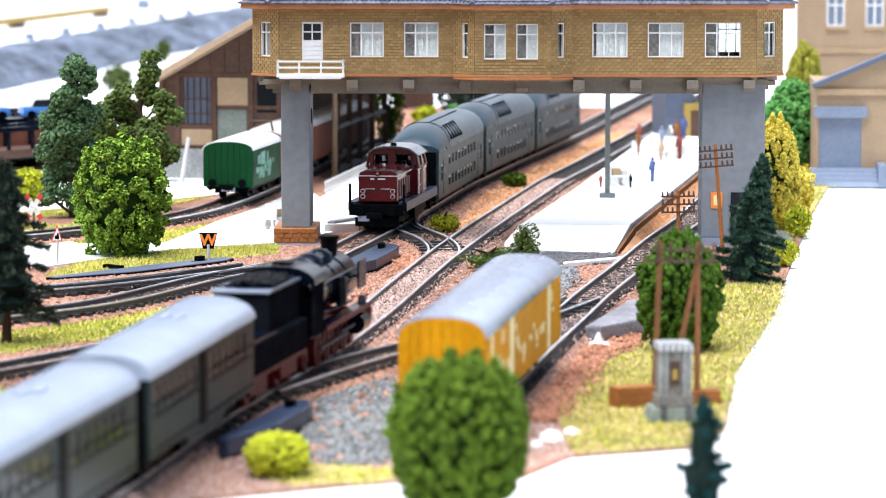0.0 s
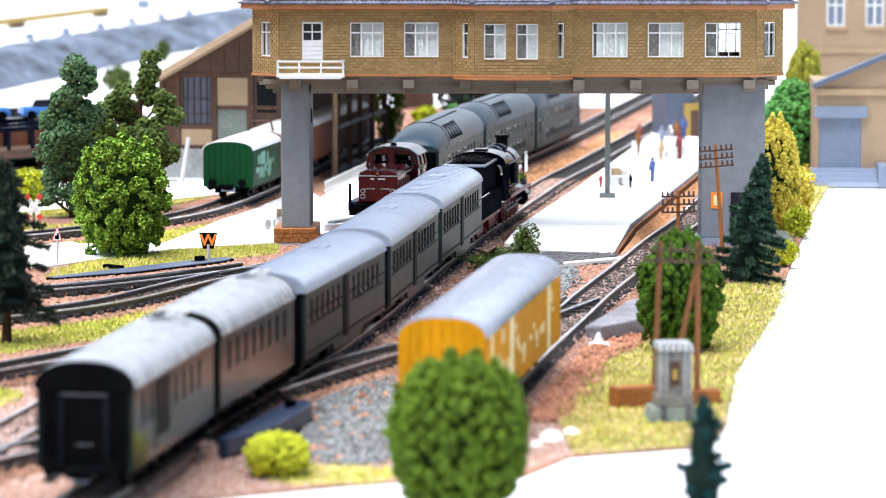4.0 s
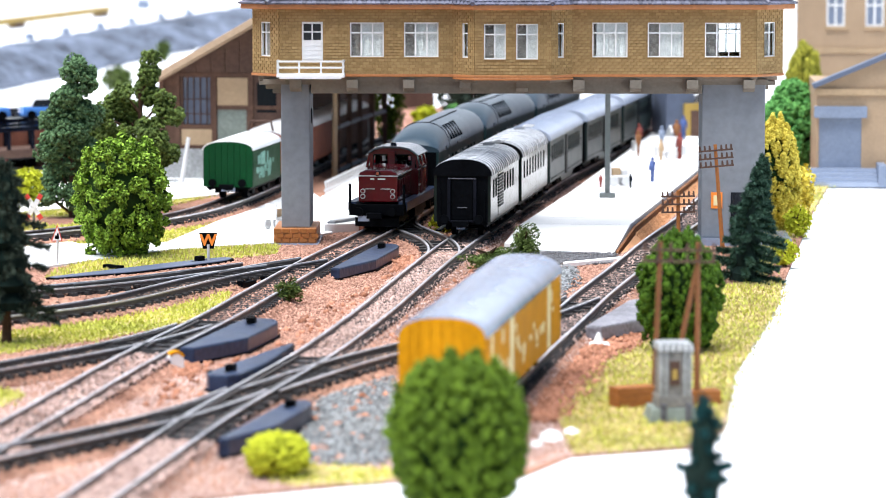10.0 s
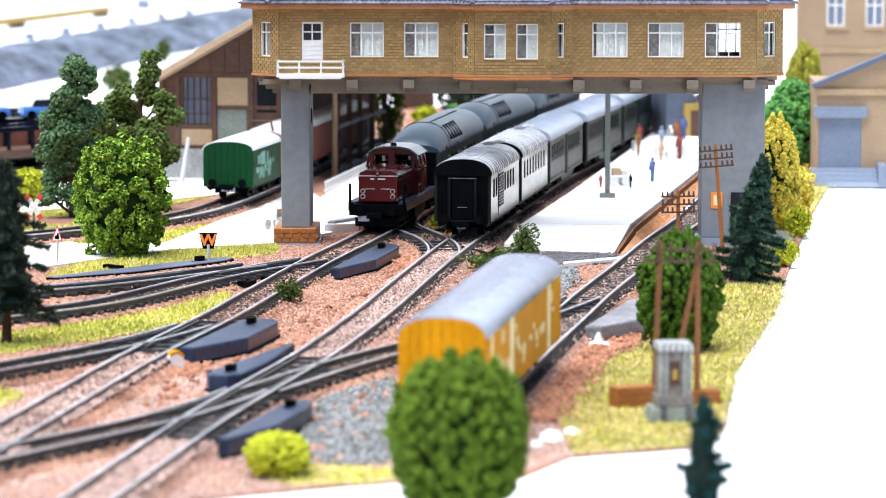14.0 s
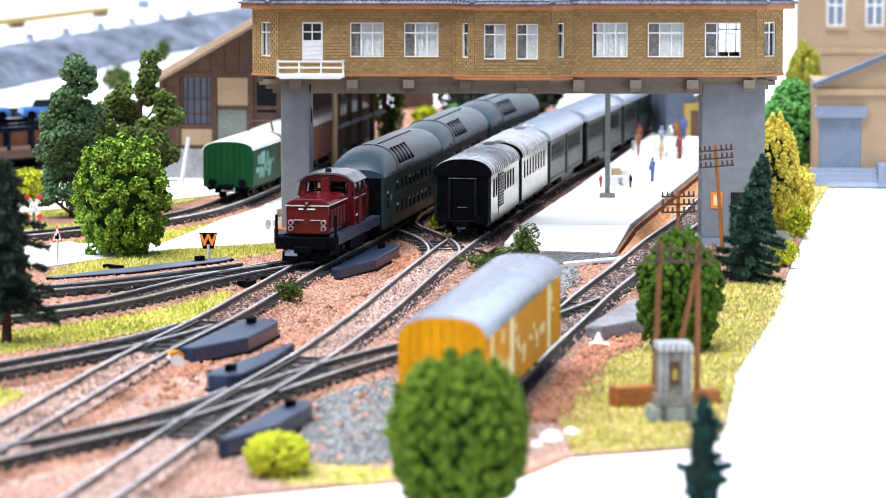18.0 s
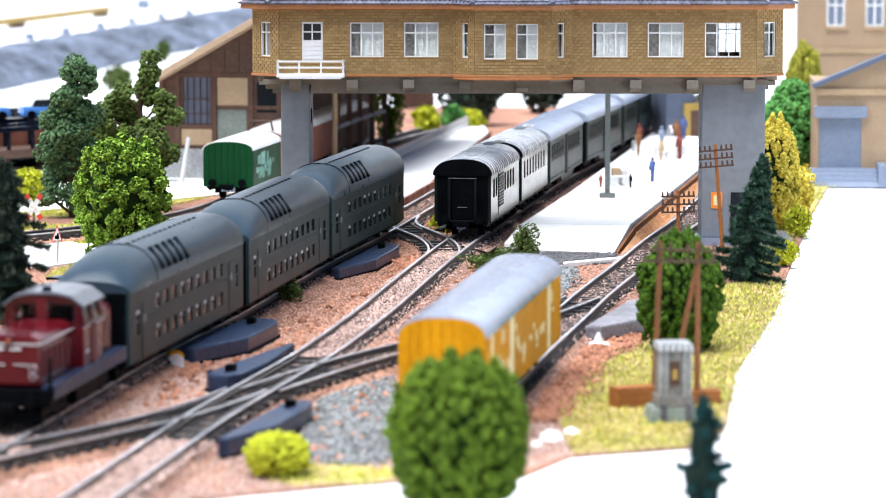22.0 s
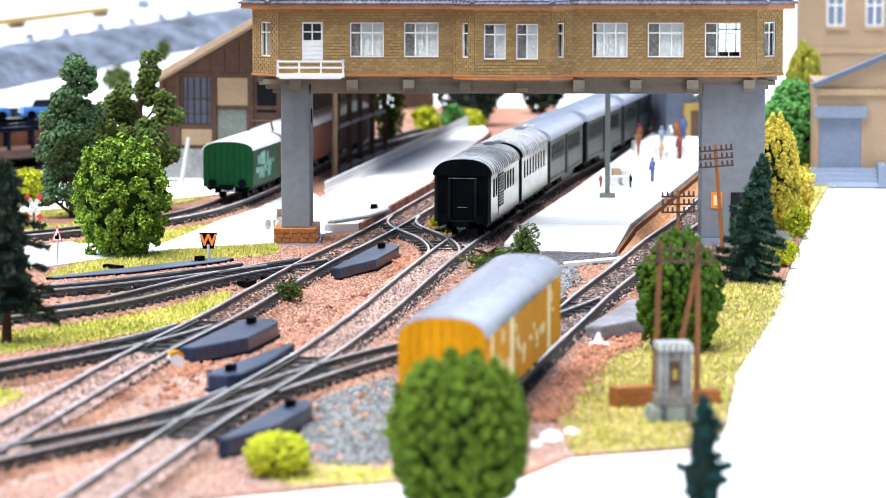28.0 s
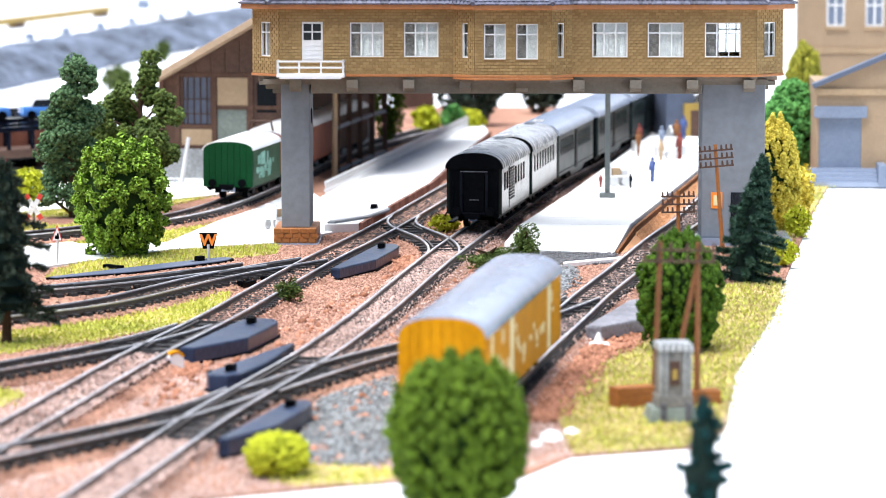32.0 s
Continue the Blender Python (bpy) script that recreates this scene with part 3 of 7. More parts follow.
def track(line, y0, y1, n0, n1, label):
    """Two rails on sleepers from y0 to y1; the sleepers from n0 to n1 are pieces of their own."""
    s0, s1 = line.s_of(y0), line.s_of(y1)
    t = thing("track", mm(0, 0, 0), label, "railway track", "tracks", "structure")
    for off in (-4.9, 4.9):
        web, head = rail_bar(line, off, s0, s1)
        r = part("rail", web, M_WEB, t)
        part("rail_head", head, M_RAIL, r, "bright worn rail head")
    part("track_bed", ribbon(line, 0, 14.5, 0.02, 1.6, s0, s1, 5.0, 3.5), M_SOIL, t)
    rng = np.random.default_rng(int(y0))
    n = int((min(y1, 1400) - y0) * (70 if line is LINE_B else 40))
    ss = rng.uniform(s0, line.s_of(min(y1, 1400)), n)
    free = FROGS_A if line is LINE_A else FROGS_B if line is LINE_B else (0, 0)
    ss = ss[(ss < line.s_of(free[0])) | (ss > line.s_of(free[1])) | (rng.uniform(0, 1, n) < 0.3)] if free[1] else ss
    n = len(ss)
    dd = np.where(rng.uniform(0, 1, n) < 0.7, rng.uniform(-4.6, 4.6, n), rng.uniform(-10.5, 10.5, n))
    xs, ys = np.interp(ss, line.s, line.x), np.interp(ss, line.s, line.y)
    slope = np.interp(ss, line.s[:-1], np.diff(line.x) / np.diff(line.y))
    cl = cloud("bed_ballast", np.column_stack([xs + dd / np.sqrt(1 + slope ** 2), ys - dd * slope / np.sqrt(1 + slope ** 2), np.where(np.abs(dd) < 7.4, rng.uniform(1.7, 2.55 if line is LINE_B else 2.3, n), 1.75 - (np.abs(dd) - 7.2) * 0.46)]), (0.22, 0.6), M_GRAIN, "chip", int(y1))
    cl.parent = t
    tagged(cl, kind="stuff")
    if line in (LINE_E, LINE_F, LINE_J, LINE_D, LINE_G):
        cl.data.materials[0] = M_DARKGRAIN
    if line in (LINE_A, LINE_B, LINE_C):
        cl.data.materials[0] = M_GRAIN if line is LINE_A else M_BEDGRAIN
    if line in (LINE_A, LINE_B):
        ys = rng.uniform(600, 870, 9000)
        ys = ys[rng.uniform(600, 1000, 9000) > ys * 0.9]
        ys = ys[(ys < free[0]) | (ys > free[1])]
        k = len(ys)
        near = cloud("bed_ballast", np.column_stack([np.interp(ys, line.y, line.x) + rng.uniform(-8, 8, k), ys, rng.uniform(2.1, 2.9, k)]), (0.25, 0.6), M_PINKGRAIN, "chip", 17, parent=t)
        tagged(near, kind="stuff")
    rest = Geo()
    s = s0 + 1
    while s < s1:
        x, y = line.at(s)
        a = line.way(s)
        if n0 <= y <= n1:
            part("sleeper", SLEEPER, None, t, m=mm(x, y, 0, 0, 0, math.degrees(a)))
        else:
            rest.box(-1.1, 1.1, -7.6, 7.6, 0.6, 2.5, Matrix.Translation((x, y, 0)) @ Matrix.Rotation(a, 4, "Z"))
        s += 4.6
    if rest.v:
        tagged(part("sleepers", rest, M_SLEEPER, t), kind="stuff")
    return t


def turnout_plate(parent, line, y0, y1, w=12.0):
    """Dark moulded infill, check rails and spacer bars between the rails of a turnout."""
    s0, s1 = line.s_of(y0), line.s_of(y1)
    part("frog_plate", ribbon(line, 0, w, 1.4, 2.62, s0, s1), M_SLEEPER, parent)
    for off in (-3.3, 3.3):
        part("check_rail", ribbon(line, off, 0.6, 2.6, 3.7, s0 + 4, s1 - 4), M_WEB, parent)
    s = s0 + 3
    while s < s1:
        x, y = line.at(s)
        part("spacer_bar", Geo().box(-0.7, 0.7, -7.4, 7.4, 2.5, 3.1, Matrix.Translation((x, y, 0)) @ Matrix.Rotation(line.way(s), 4, "Z")), M_SLEEPER, parent)
        s += 8.5


def tracks():
    t = track(LINE_A, 300, 2050, 690, 1300, "straight main track with steel rails on dark sleepers")
    turnout_plate(t, LINE_A, *FROGS_A)
    t = track(LINE_B, 300, 2050, 640, 1180, "main track beside the platform, worn bright rails")
    turnout_plate(t, LINE_B, *FROGS_B)
    track(LINE_C, 770, 1740, 880, 1330, "side track on the outer side of the platform")
    d = track(LINE_D, 600, 800, 690, 800, "diverging curved track of a turnout")
    turnout_plate(d, LINE_D, 758, 800)
    d = track(LINE_E, 720, 920, 790, 920, "diverging curved track towards the yard")
    turnout_plate(d, LINE_E, 878, 920)
    d = track(LINE_F, 910, 1085, 930, 1085, "yard track that leaves a turnout")
    turnout_plate(d, LINE_F, 1040, 1085)
    d = track(LINE_G, 800, 980, 800, 980, "curved connecting track to the side line")
    turnout_plate(d, LINE_G, 803, 842)
    turnout_plate(d, LINE_G, 940, 978)
    d = track(LINE_H, 1100, 1690, 1150, 1400, "goods yard track beside the shed")
    d = track(LINE_J, 970, 1070, 980, 1070, "second yard track of the turnout")
    turnout_plate(d, LINE_J, 1010, 1050)
    d = track(LINE_X, 1104, 1226, 1104, 1226, "short curved crossover between the main tracks")
    turnout_plate(d, LINE_X, 1118, 1150)
    turnout_plate(d, LINE_X, 1176, 1210)


# ---- vehicles: x forward, y to the left, z up from the rail heads ----
def wheelset(parent, x, r=2.9, material=None, gauge=4.5):
    for y in (-gauge, gauge):
        g = Geo().cyl((x, y - 0.9, r), (x, y + 0.9, r), r, seg=16)
        g.cyl((x, y - 1.2, r), (x, y - 0.9, r), r * 0.35, seg=8).cyl((x, y + 0.9, r), (x, y + 1.2, r), r * 0.35, seg=8)
        part("wheel", g, material or M_BLACK, parent, smooth=True)
    part("axle", Geo().cyl((x, -gauge, r), (x, gauge, r), 0.7, seg=6), M_BLACK, parent)


def buffers(parent, x, sign, z=6.6, y=5.6):
    for yy in (-y, y):
        g = Geo().cyl((x, yy, z), (x + sign * 2.2, yy, z), 0.9, seg=8).cyl((x + sign * 2.2, yy, z), (x + sign * 2.9, yy, z), 1.5, seg=10)
        part("buffer", g, M_BLACK, parent, smooth=True)
    g = Geo().box(min(x, x + sign * 4), max(x, x + sign * 4), -1.0, 1.0, 4.0, 5.6).box(min(x + sign * 3, x + sign * 5), max(x + sign * 3, x + sign * 5), -2.6, 2.6, 4.3, 6.2)
    part("coupler", g, M_BLACK, parent, bevel=0.2)


def side_walls(parent, length, half, z0, z1, holes, material, thick=0.9):
    for sgn in (-1, 1):
        m = Matrix.Translation((-length / 2, -half, z0)) if sgn < 0 else Matrix.Translation((length / 2, half, z0)) @ Matrix.Rotation(math.pi, 4, "Z")
        part("side_wall", Geo().wall(length, z1 - z0, thick, holes, m), material, parent)
        for x0, x1, a, b in holes:
            part("window", Geo().box(x0 + 0.01, x1 - 0.01, 0.3, 0.55, a + 0.01, b - 0.01, m), M_DARKGLASS, parent)


def bogie(parent, x, wb=15.0):
    b = part("bogie", Geo().box(x - wb / 2 - 3, x + wb / 2 + 3, -6.6, -5.6, 2.2, 5.0, top=0.8).box(x - wb / 2 - 3, x + wb / 2 + 3, 5.6, 6.6, 2.2, 5.0, top=0.8).box(x - 2, x + 2, -6, 6, 3, 5.2), M_BLACK, parent)
    wheelset(b, x - wb / 2)
    wheelset(b, x + wb / 2)


def roof_shape(half, z0, rise, n=12, over=0.4):
    """A shallow arched roof outline with tight shoulders."""
    out = []
    for i in range(n + 1):
        a = math.pi * i / n
        c, s = math.cos(a), math.sin(a)
        out.append(((half + over) * math.copysign(abs(c) ** 0.82, c), z0 + rise * abs(s) ** 0.95))
    return out


def ribs(parent, length, half, z0, rise, step, material=None, wide=0.25):
    g = Geo()
    x = -length / 2 + step / 2
    while x < length / 2:
        g.prism(roof_shape(half, z0 + 0.05, rise + 0.28), x - wide, x + wide)
        x += step
    part("roof_rib", g, material or M_LEG, parent)


def short_coach(m, luggage):
    L, W = 71.0, 9.4
    c = thing("passenger_coach", m, "dark green two-axle passenger coach with a ribbed grey arched roof", "railway coach", "steam train coaches")
    holes = []
    xs = [5, 11] + [33, 40, 47, 54] if luggage else [5 + 7.6 * i for i in range(8)]
    for x in xs:
        holes.append((x, x + 4.4, 7.6, 13.6))
    if luggage:
        side_walls(c, L, W, 5.5, 21.0, holes, M_GREEN)
        for sgn in (-1, 1):
            d = part("sliding_door", Geo().box(-L / 2 + 18.3, -L / 2 + 30.2, sgn * W - 0.12, sgn * W + 0.12, 6.2, 20.4), M_GREEN, c, "louvred luggage door")
            for i in range(11):
                part("slat", Geo().box(-L / 2 + 18.5, -L / 2 + 30, sgn * W - 0.3, sgn * W + 0.3, 9.0 + i * 1.02, 9.6 + i * 1.02), M_BLACK, d)
    else:
        side_walls(c, L, W, 5.5, 21.0, holes, M_GREEN)
    for sgn in (-1, 1):
        x = sgn * L / 2
        e = part("end_wall", Geo().box(min(x, x - sgn), max(x, x - sgn), -W + 0.9, W - 0.9, 5.5, 21.0), M_BLACK, c)
        part("gangway_door", Geo().box(min(x, x + sgn * 0.6), max(x, x + sgn * 0.6), -3.6, 3.6, 6.2, 19.4), M_BLACK, e, bevel=0.2)
        part("door_header", Geo().box(min(x, x + sgn * 0.9), max(x, x + sgn * 0.9), -4.6, 4.6, 19.7, 20.0), M_DUSTY, e, "thin grey strip over the end door")
        for y in (-4.3, 4.3):
            part("gangway_frame", Geo().box(min(x, x + sgn * 1.3), max(x, x + sgn * 1.3), y - 0.5, y + 0.5, 6.0, 19.6), M_GRIME, e, bevel=0.15)
        part("step_plate", Geo().box(min(x, x + sgn * 2.0), max(x, x + sgn * 2.0), -4.0, 4.0, 5.6, 6.1), M_GRIME, e)
        part("door_handle", Geo().box(min(x, x + sgn * 0.9), max(x, x + sgn * 0.9), -1.6, 1.6, 10.2, 10.45), M_DUSTY, e)
        for y in (-7.4, 7.4):
            part("corner_step", Geo().box(min(x, x + sgn * 0.5), max(x, x + sgn * 0.5), y - 0.25, y + 0.25, 5.6, 16), M_BLACK, e)
        part("end_arch", Geo().prism(roof_shape(W, 20.8, 5.35, 12, 0.45), min(x, x + sgn * 0.95), max(x, x + sgn * 0.95)), M_BLACK, e)
        buffers(c, x, sgn)
        part("plate", Geo().box(min(x + sgn * 3.2, x + sgn * 3.6), max(x + sgn * 3.2, x + sgn * 3.6), -1.4, 1.4, 3.4, 4.8), M_BLUEGREY, c, "blue-grey tail plate")
    prof = roof_shape(W, 20.9, 5.2)
    part("roof", Geo().prism(prof, -L / 2 - 0.8, L / 2 + 0.8), M_ROOFPALE, c, smooth=True)
    # ribs in the highlight grey, standing in for their gleam
    ribs(c, L, W, 20.9, 5.2, 4.4, M_RIB, 1.05)
    part("floor", Geo().box(-L / 2, L / 2, -W + 1, W - 1, 4.6, 5.5), M_BLACK, c)
    for sgn in (-1, 1):
        part("underframe", Geo().box(-L / 2, L / 2, sgn * 7.6 - 0.5, sgn * 7.6 + 0.5, 3.9, 5.4), M_BLACK, c)
        part("running_board", Geo().box(-L / 2 + 4, L / 2 - 4, sgn * 8.6 - 0.9, sgn * 8.6 + 0.9, 2.0, 2.5), M_BLACK, c)
    for x in (-22, 0, 22):
        wheelset(c, x)
        for sgn in (-1, 1):
            part("axle_box", Geo().box(x - 1.6, x + 1.6, sgn * 6.6 - 0.6, sgn * 6.6 + 0.6, 1.8, 4.6), M_BLACK, c)
    x = L / 2 - 7.5
    g = Geo()
    for dx in (-3.6, 0, 3.6):
        g.box(x + dx - 0.2, x + dx + 0.2, -1.6, 1.6, 25.6, 26.9)
    rf = part("roof_frame", g, M_LEG, c)
    part("roof_board", Geo().wall(8.6, 3.4, 0.5, [(0.5, 4.0, 0.5, 2.9), (4.6, 8.1, 0.5, 2.9)], Matrix.Translation((x - 4.3, -1.7, 27.4)) @ Matrix.Rotation(math.pi / 2, 4, "X")), M_CABROOF, rf, "pale framed board on the roof")
    return c


def long_coach(m):
    L, W = 98.0, 9.4
    c = thing("passenger_coach", m, "long dark green passenger coach with a smooth grey roof", "railway coach", "steam train coaches")
    holes = [(4 + 6.2 * i, 8.2 + 6.2 * i, 8.2, 13.8) for i in range(6)] + [(54 + 6.2 * i, 58.2 + 6.2 * i, 8.2, 13.8) for i in range(6)]
    side_walls(c, L, W, 5.2, 21.0, holes, M_DULLGREEN)
    for sgn in (-1, 1):
        # black panel stands in for the shade in the door recess
        part("door", Geo().box(-5, 0.5, sgn * W - 0.3, sgn * W + 0.3, 5.4, 20.2), M_BLACK, c, "entrance door recess, its shade put in as a black panel")
        for i, z in enumerate((6.4, 15.2)):
            part("waist_rail", Geo().box(-L / 2 + 1, L / 2 - 1, sgn * W - 0.18, sgn * W + 0.18, z, z + 0.35), M_BLACK, c)
        x = sgn * L / 2
        e = part("end_wall", Geo().box(min(x, x - sgn), max(x, x - sgn), -W + 0.9, W - 0.9, 5.2, 21.0), M_BLACK, c)
        part("gangway", Geo().box(min(x, x + sgn * 2.6), max(x, x + sgn * 2.6), -4.4, 4.4, 5.8, 20.4), M_BLACK, e, bevel=0.3)
        buffers(c, x, sgn)
    part("roof", Geo().prism(roof_shape(W, 20.9, 4.6, 14), -L / 2 - 0.6, L / 2 + 0.6), M_ROOFGREY, c, smooth=True)
    for x in (-L / 2 + 1.2, L / 2 - 1.2):
        part("roof_band", Geo().prism(roof_shape(W, 21.0, 4.8, 14), x - 0.5, x + 0.5), M_ROOFGREY, c)
    part("floor", Geo().box(-L / 2, L / 2, -W + 1, W - 1, 4.4, 5.2), M_BLACK, c)
    g = Geo()
    for k in range(2):
        for i in range(4):
            g.box(6 + i * 2.2, 7.4 + i * 2.2, -2.2 + k * 2.8, -0.6 + k * 2.8, 25.2, 25.9)
    part("roof_vent", g, M_ROOFGREY, c)
    for sgn in (-1, 1):
        part("skirt", Geo().prism([(-18, 5.3), (-15, 3.0), (17, 3.0), (20, 5.3)], sgn * (W - 0.45) - 0.4, sgn * (W - 0.45) + 0.4, "y"), M_DULLGREEN, c)
        part("window_band", Geo().box(-L / 2 + 3, -6, sgn * W - 0.12, sgn * W + 0.12, 12.9, 13.3).box(4, L / 2 - 3, sgn * W - 0.12, sgn * W + 0.12, 12.9, 13.3), M_BLACK, c)
    ribs(c, L, W, 20.85, 4.55, 4.4, M_ROOFGREY)
    part("battery_box", Geo().box(-14, 12, -7.2, -4.8, 1.6, 4.4), M_BLACK, c)
    part("battery_box", Geo().box(-14, 12, 4.8, 7.2, 1.6, 4.4), M_BLACK, c)
    bogie(c, -32)
    bogie(c, 32)
    return c


def double_decker(m):
    L, W = 118.0, 9.6
    dash = random.Random(5)
    c = thing("double_deck_coach", m, "dark green double-deck coach with a sloped-end slate roof", "railway coach", "double-deck train coaches")
    for sgn in (-1, 1):
        mw = Matrix.Translation((-L / 2, -W, 4.0)) if sgn < 0 else Matrix.Translation((L / 2, W, 4.0)) @ Matrix.Rotation(math.pi, 4, "Z")
        low = [(24 + 8.2 * i, 29 + 8.2 * i, 3.0, 6.6) for i in range(9)]
        up = [(24 + 8.2 * i, 29 + 8.2 * i, 10.6, 14.0) for i in range(9)]
        ends = [(6, 9.5, 6, 12), (108.5, 112, 6, 12)]
        part("side_wall", Geo().wall(L, 16.8, 0.9, low + up + ends, mw), M_DDGREEN, c)
        for x0, x1, a, b in low + up + ends:
            w = part("window", Geo().box(x0, x1, 0.3, 0.5, a, b, mw), M_DARKGLASS, c)
            if dash.random() < 0.62:
                u = x0 + dash.uniform(0.2, 2.2)
                part("window_strip", Geo().box(u, u + dash.uniform(1.0, 2.6), -0.06, 0.3, b - 0.9, b - 0.02, mw), M_CABROOF, w)
        for x in (13, 103):
            part("door", Geo().box(x - 1.5, x + 3.5, -0.15, 0.2, 0.5, 13.5, mw), M_DDGREEN, c)
            part("door_window", Geo().box(x - 0.6, x + 0.8, -0.3, 0.0, 8.6, 10.4, mw), M_KIOSK, c)
        part("waist_band", Geo().box(1, L - 1, -0.2, 0, 9.2, 9.6, mw), M_DDGREEN, c)
    # roof: an arched middle that slopes down at both ends
    g = Geo()
    prof = roof_shape(W, 0, 1.0, 14, 0.2)
    secs = [(-L / 2, 7.6), (-L / 2 + 3, 8.4), (-L / 2 + 8, 8.9), (-L / 2 + 26, 9.0), (L / 2 - 26, 9.0), (L / 2 - 20, 8.7), (L / 2 - 12, 7.6), (L / 2 - 5, 5.6), (L / 2 - 1.5, 4.0), (L / 2, 2.8)]
    n = len(prof)
    vs = [(x, y, 20.7 + h * z) for x, h in secs for y, z in prof]
    fs = [(i * n + j, i * n + (j + 1) % n, (i + 1) * n + (j + 1) % n, (i + 1) * n + j) for i in range(len(secs) - 1) for j in range(n)]
    fs += [tuple(range(n - 1, -1, -1)), tuple(range((len(secs) - 1) * n, len(secs) * n))]
    part("roof", g.add(vs, fs), M_DDROOF, c, smooth=True)
    for x in (33,):
        part("roof_seam", Geo().prism([(y, 20.7 + 9.25 * z) for y, z in roof_shape(W, 0, 1.0, 14, 0.3)], x - 0.25, x + 0.25), M_STEAM, c)
    for sgn in (-1, 1):
        for i in range(5):
            x = 27 - i * 6.2
            mr = Matrix.Translation((x, sgn * 8.2, 25.9)) @ Matrix.Rotation(sgn * -0.95, 4, "X")
            part("roof_slot", Geo().box(-1.0, 1.0, -3.2, 3.0, -0.5, 0.2, mr), M_BLACK, c, "dark roof ventilation slot")
        for i in range(14 if sgn > 0 else 0):
            part("rivet_vent", Geo().box(-36 + i * 5.1, -34.8 + i * 5.1, 1.6, 2.4, 29.2, 29.85), M_BLACK, c)
    for sgn in (-1, 1):
        x = sgn * L / 2
        e = part("end_wall", Geo().box(min(x, x - sgn), max(x, x - sgn), -W + 0.9, W - 0.9, 4.0, 20.8), M_BLACK, c)
        part("gangway", Geo().box(min(x, x + sgn * 2.2), max(x, x + sgn * 2.2), -4.5, 4.5, 5.5, 19.6), M_BLACK, e, bevel=0.3)
        buffers(c, x, sgn)
    part("floor", Geo().box(-L / 2, L / 2, -W + 1, W - 1, 3.0, 4.0), M_BLACK, c)
    bogie(c, -45)
    bogie(c, 45)
    return c


def diesel(m):
    c = thing("diesel_locomotive", m, "crimson red diesel locomotive with a raised cab and black frame", "locomotive")
    part("frame", Geo().box(-34, 34, -9.4, 9.4, 6.6, 8.6), M_BLACK, c, bevel=0.2)
    for sgn in (-1, 1):
        part("running_board", Geo().box(-33, 33, sgn * 8.6 - 1.4, sgn * 8.6 + 1.4, 8.6, 9.4), M_MOTOR, c, "dark blue-grey running board along the hood")
        part("valance", Geo().box(-33, 33, sgn * 9.9 - 0.15, sgn * 9.9 + 0.15, 6.4, 9.0), M_MOTOR, c, "dark frame edge under the running board")
        part("tank", Geo().box(-10, 10, sgn * 8.0 - 1.0, sgn * 8.0 + 1.0, 2.4, 6.6), M_BLACK, c, bevel=0.4)
    # hoods with bevelled shoulders
    hood = [(-6.7, 9.2), (6.7, 9.2), (6.7, 18.4), (6.2, 19.3), (4.2, 20.1), (-4.2, 20.1), (-6.2, 19.3), (-6.7, 18.4)]
    f = part("front_hood", Geo().prism(hood, 3, 32), M_RED, c, bevel=0.5)
    part("rear_hood", Geo().prism(hood, -32, -14), M_RED, c, bevel=0.5)
    part("hood_stripe", Geo().box(4, 32.3, -6.85, 6.85, 17.95, 18.3), M_CABROOF, f, "thin pale line round the hood")
    for y in (-5.1, 5.1):
        for z in (11.2, 13.0):
            l = part("headlight", Geo().cyl((32, y, z), (32.7, y, z), 0.82, seg=12), M_CABROOF, f, "small white headlight ring")
            part("lens", Geo().cyl((32.6, y, z), (32.9, y, z), 0.6, seg=10), M_REDDARK, l)
    l = part("top_light", Geo().cyl((32, 0, 19.0), (32.9, 0, 19.0), 0.95, seg=12), M_STEAM, f)
    part("lens", Geo().cyl((32.8, 0, 19.0), (33.1, 0, 19.0), 0.55, seg=10), M_LAMP, l, "warm lit lamp")
    for y0, y1 in ((-3.2, -1.8), (-0.6, 1.9)):
        part("number_bar", Geo().box(32.1, 32.5, y0 + 0.6, y1 + 0.6, 16.9, 17.3), M_CURTAIN, f, "small pale lettering bar")
    for y in (-2.6, 2.6):
        part("handrail", Geo().box(32.1, 32.6, y - 1.6, y + 1.6, 13.65, 13.85), M_CABROOF, f)
    for i in range(5):
        for sgn in (-1, 1):
            part("louvre", Geo().box(8 + i * 4.6, 11 + i * 4.6, sgn * 6.75 - 0.2, sgn * 6.75 + 0.2, 11, 16.6), M_REDDARK, f)
    # cab
    cab = part("cab", Geo().prism([(-9.0, 9.2), (9.0, 9.2), (9.0, 18.6), (-9.0, 18.6)], -14, 3), M_RED, c, bevel=0.3)
    part("control_desk", Geo().box(-8, -3, -3.5, 3.5, 18.6, 20.6), M_BLACK, cab)
    # added black sheet with two gaps, in place of the cab's shaded inside
    part("cab_shade_sheet", Geo().wall(15.2, 4.4, 0.6, [(1.6, 3.6, 1.2, 3.4), (11.6, 13.4, 1.2, 3.4)], Matrix.Translation((-6.5, -7.6, 18.6)) @ Matrix.Rotation(math.pi / 2, 4, "Z")), M_BLACK, cab, "dark sheet added for the shade inside the cab")
    part("cab_roof", Geo().prism([(-9.4, 23.1), (-9.2, 22.7), (-6.2, 24.7), (-3.0, 25.4), (3.0, 25.4), (6.2, 24.7), (9.2, 22.7), (9.4, 23.1), (6.4, 25.4), (3.0, 26.1), (-3.0, 26.1), (-6.4, 25.4)], -15.4, 4.6), M_DIESELROOF, c, "grey arched cab roof", bevel=0.2)
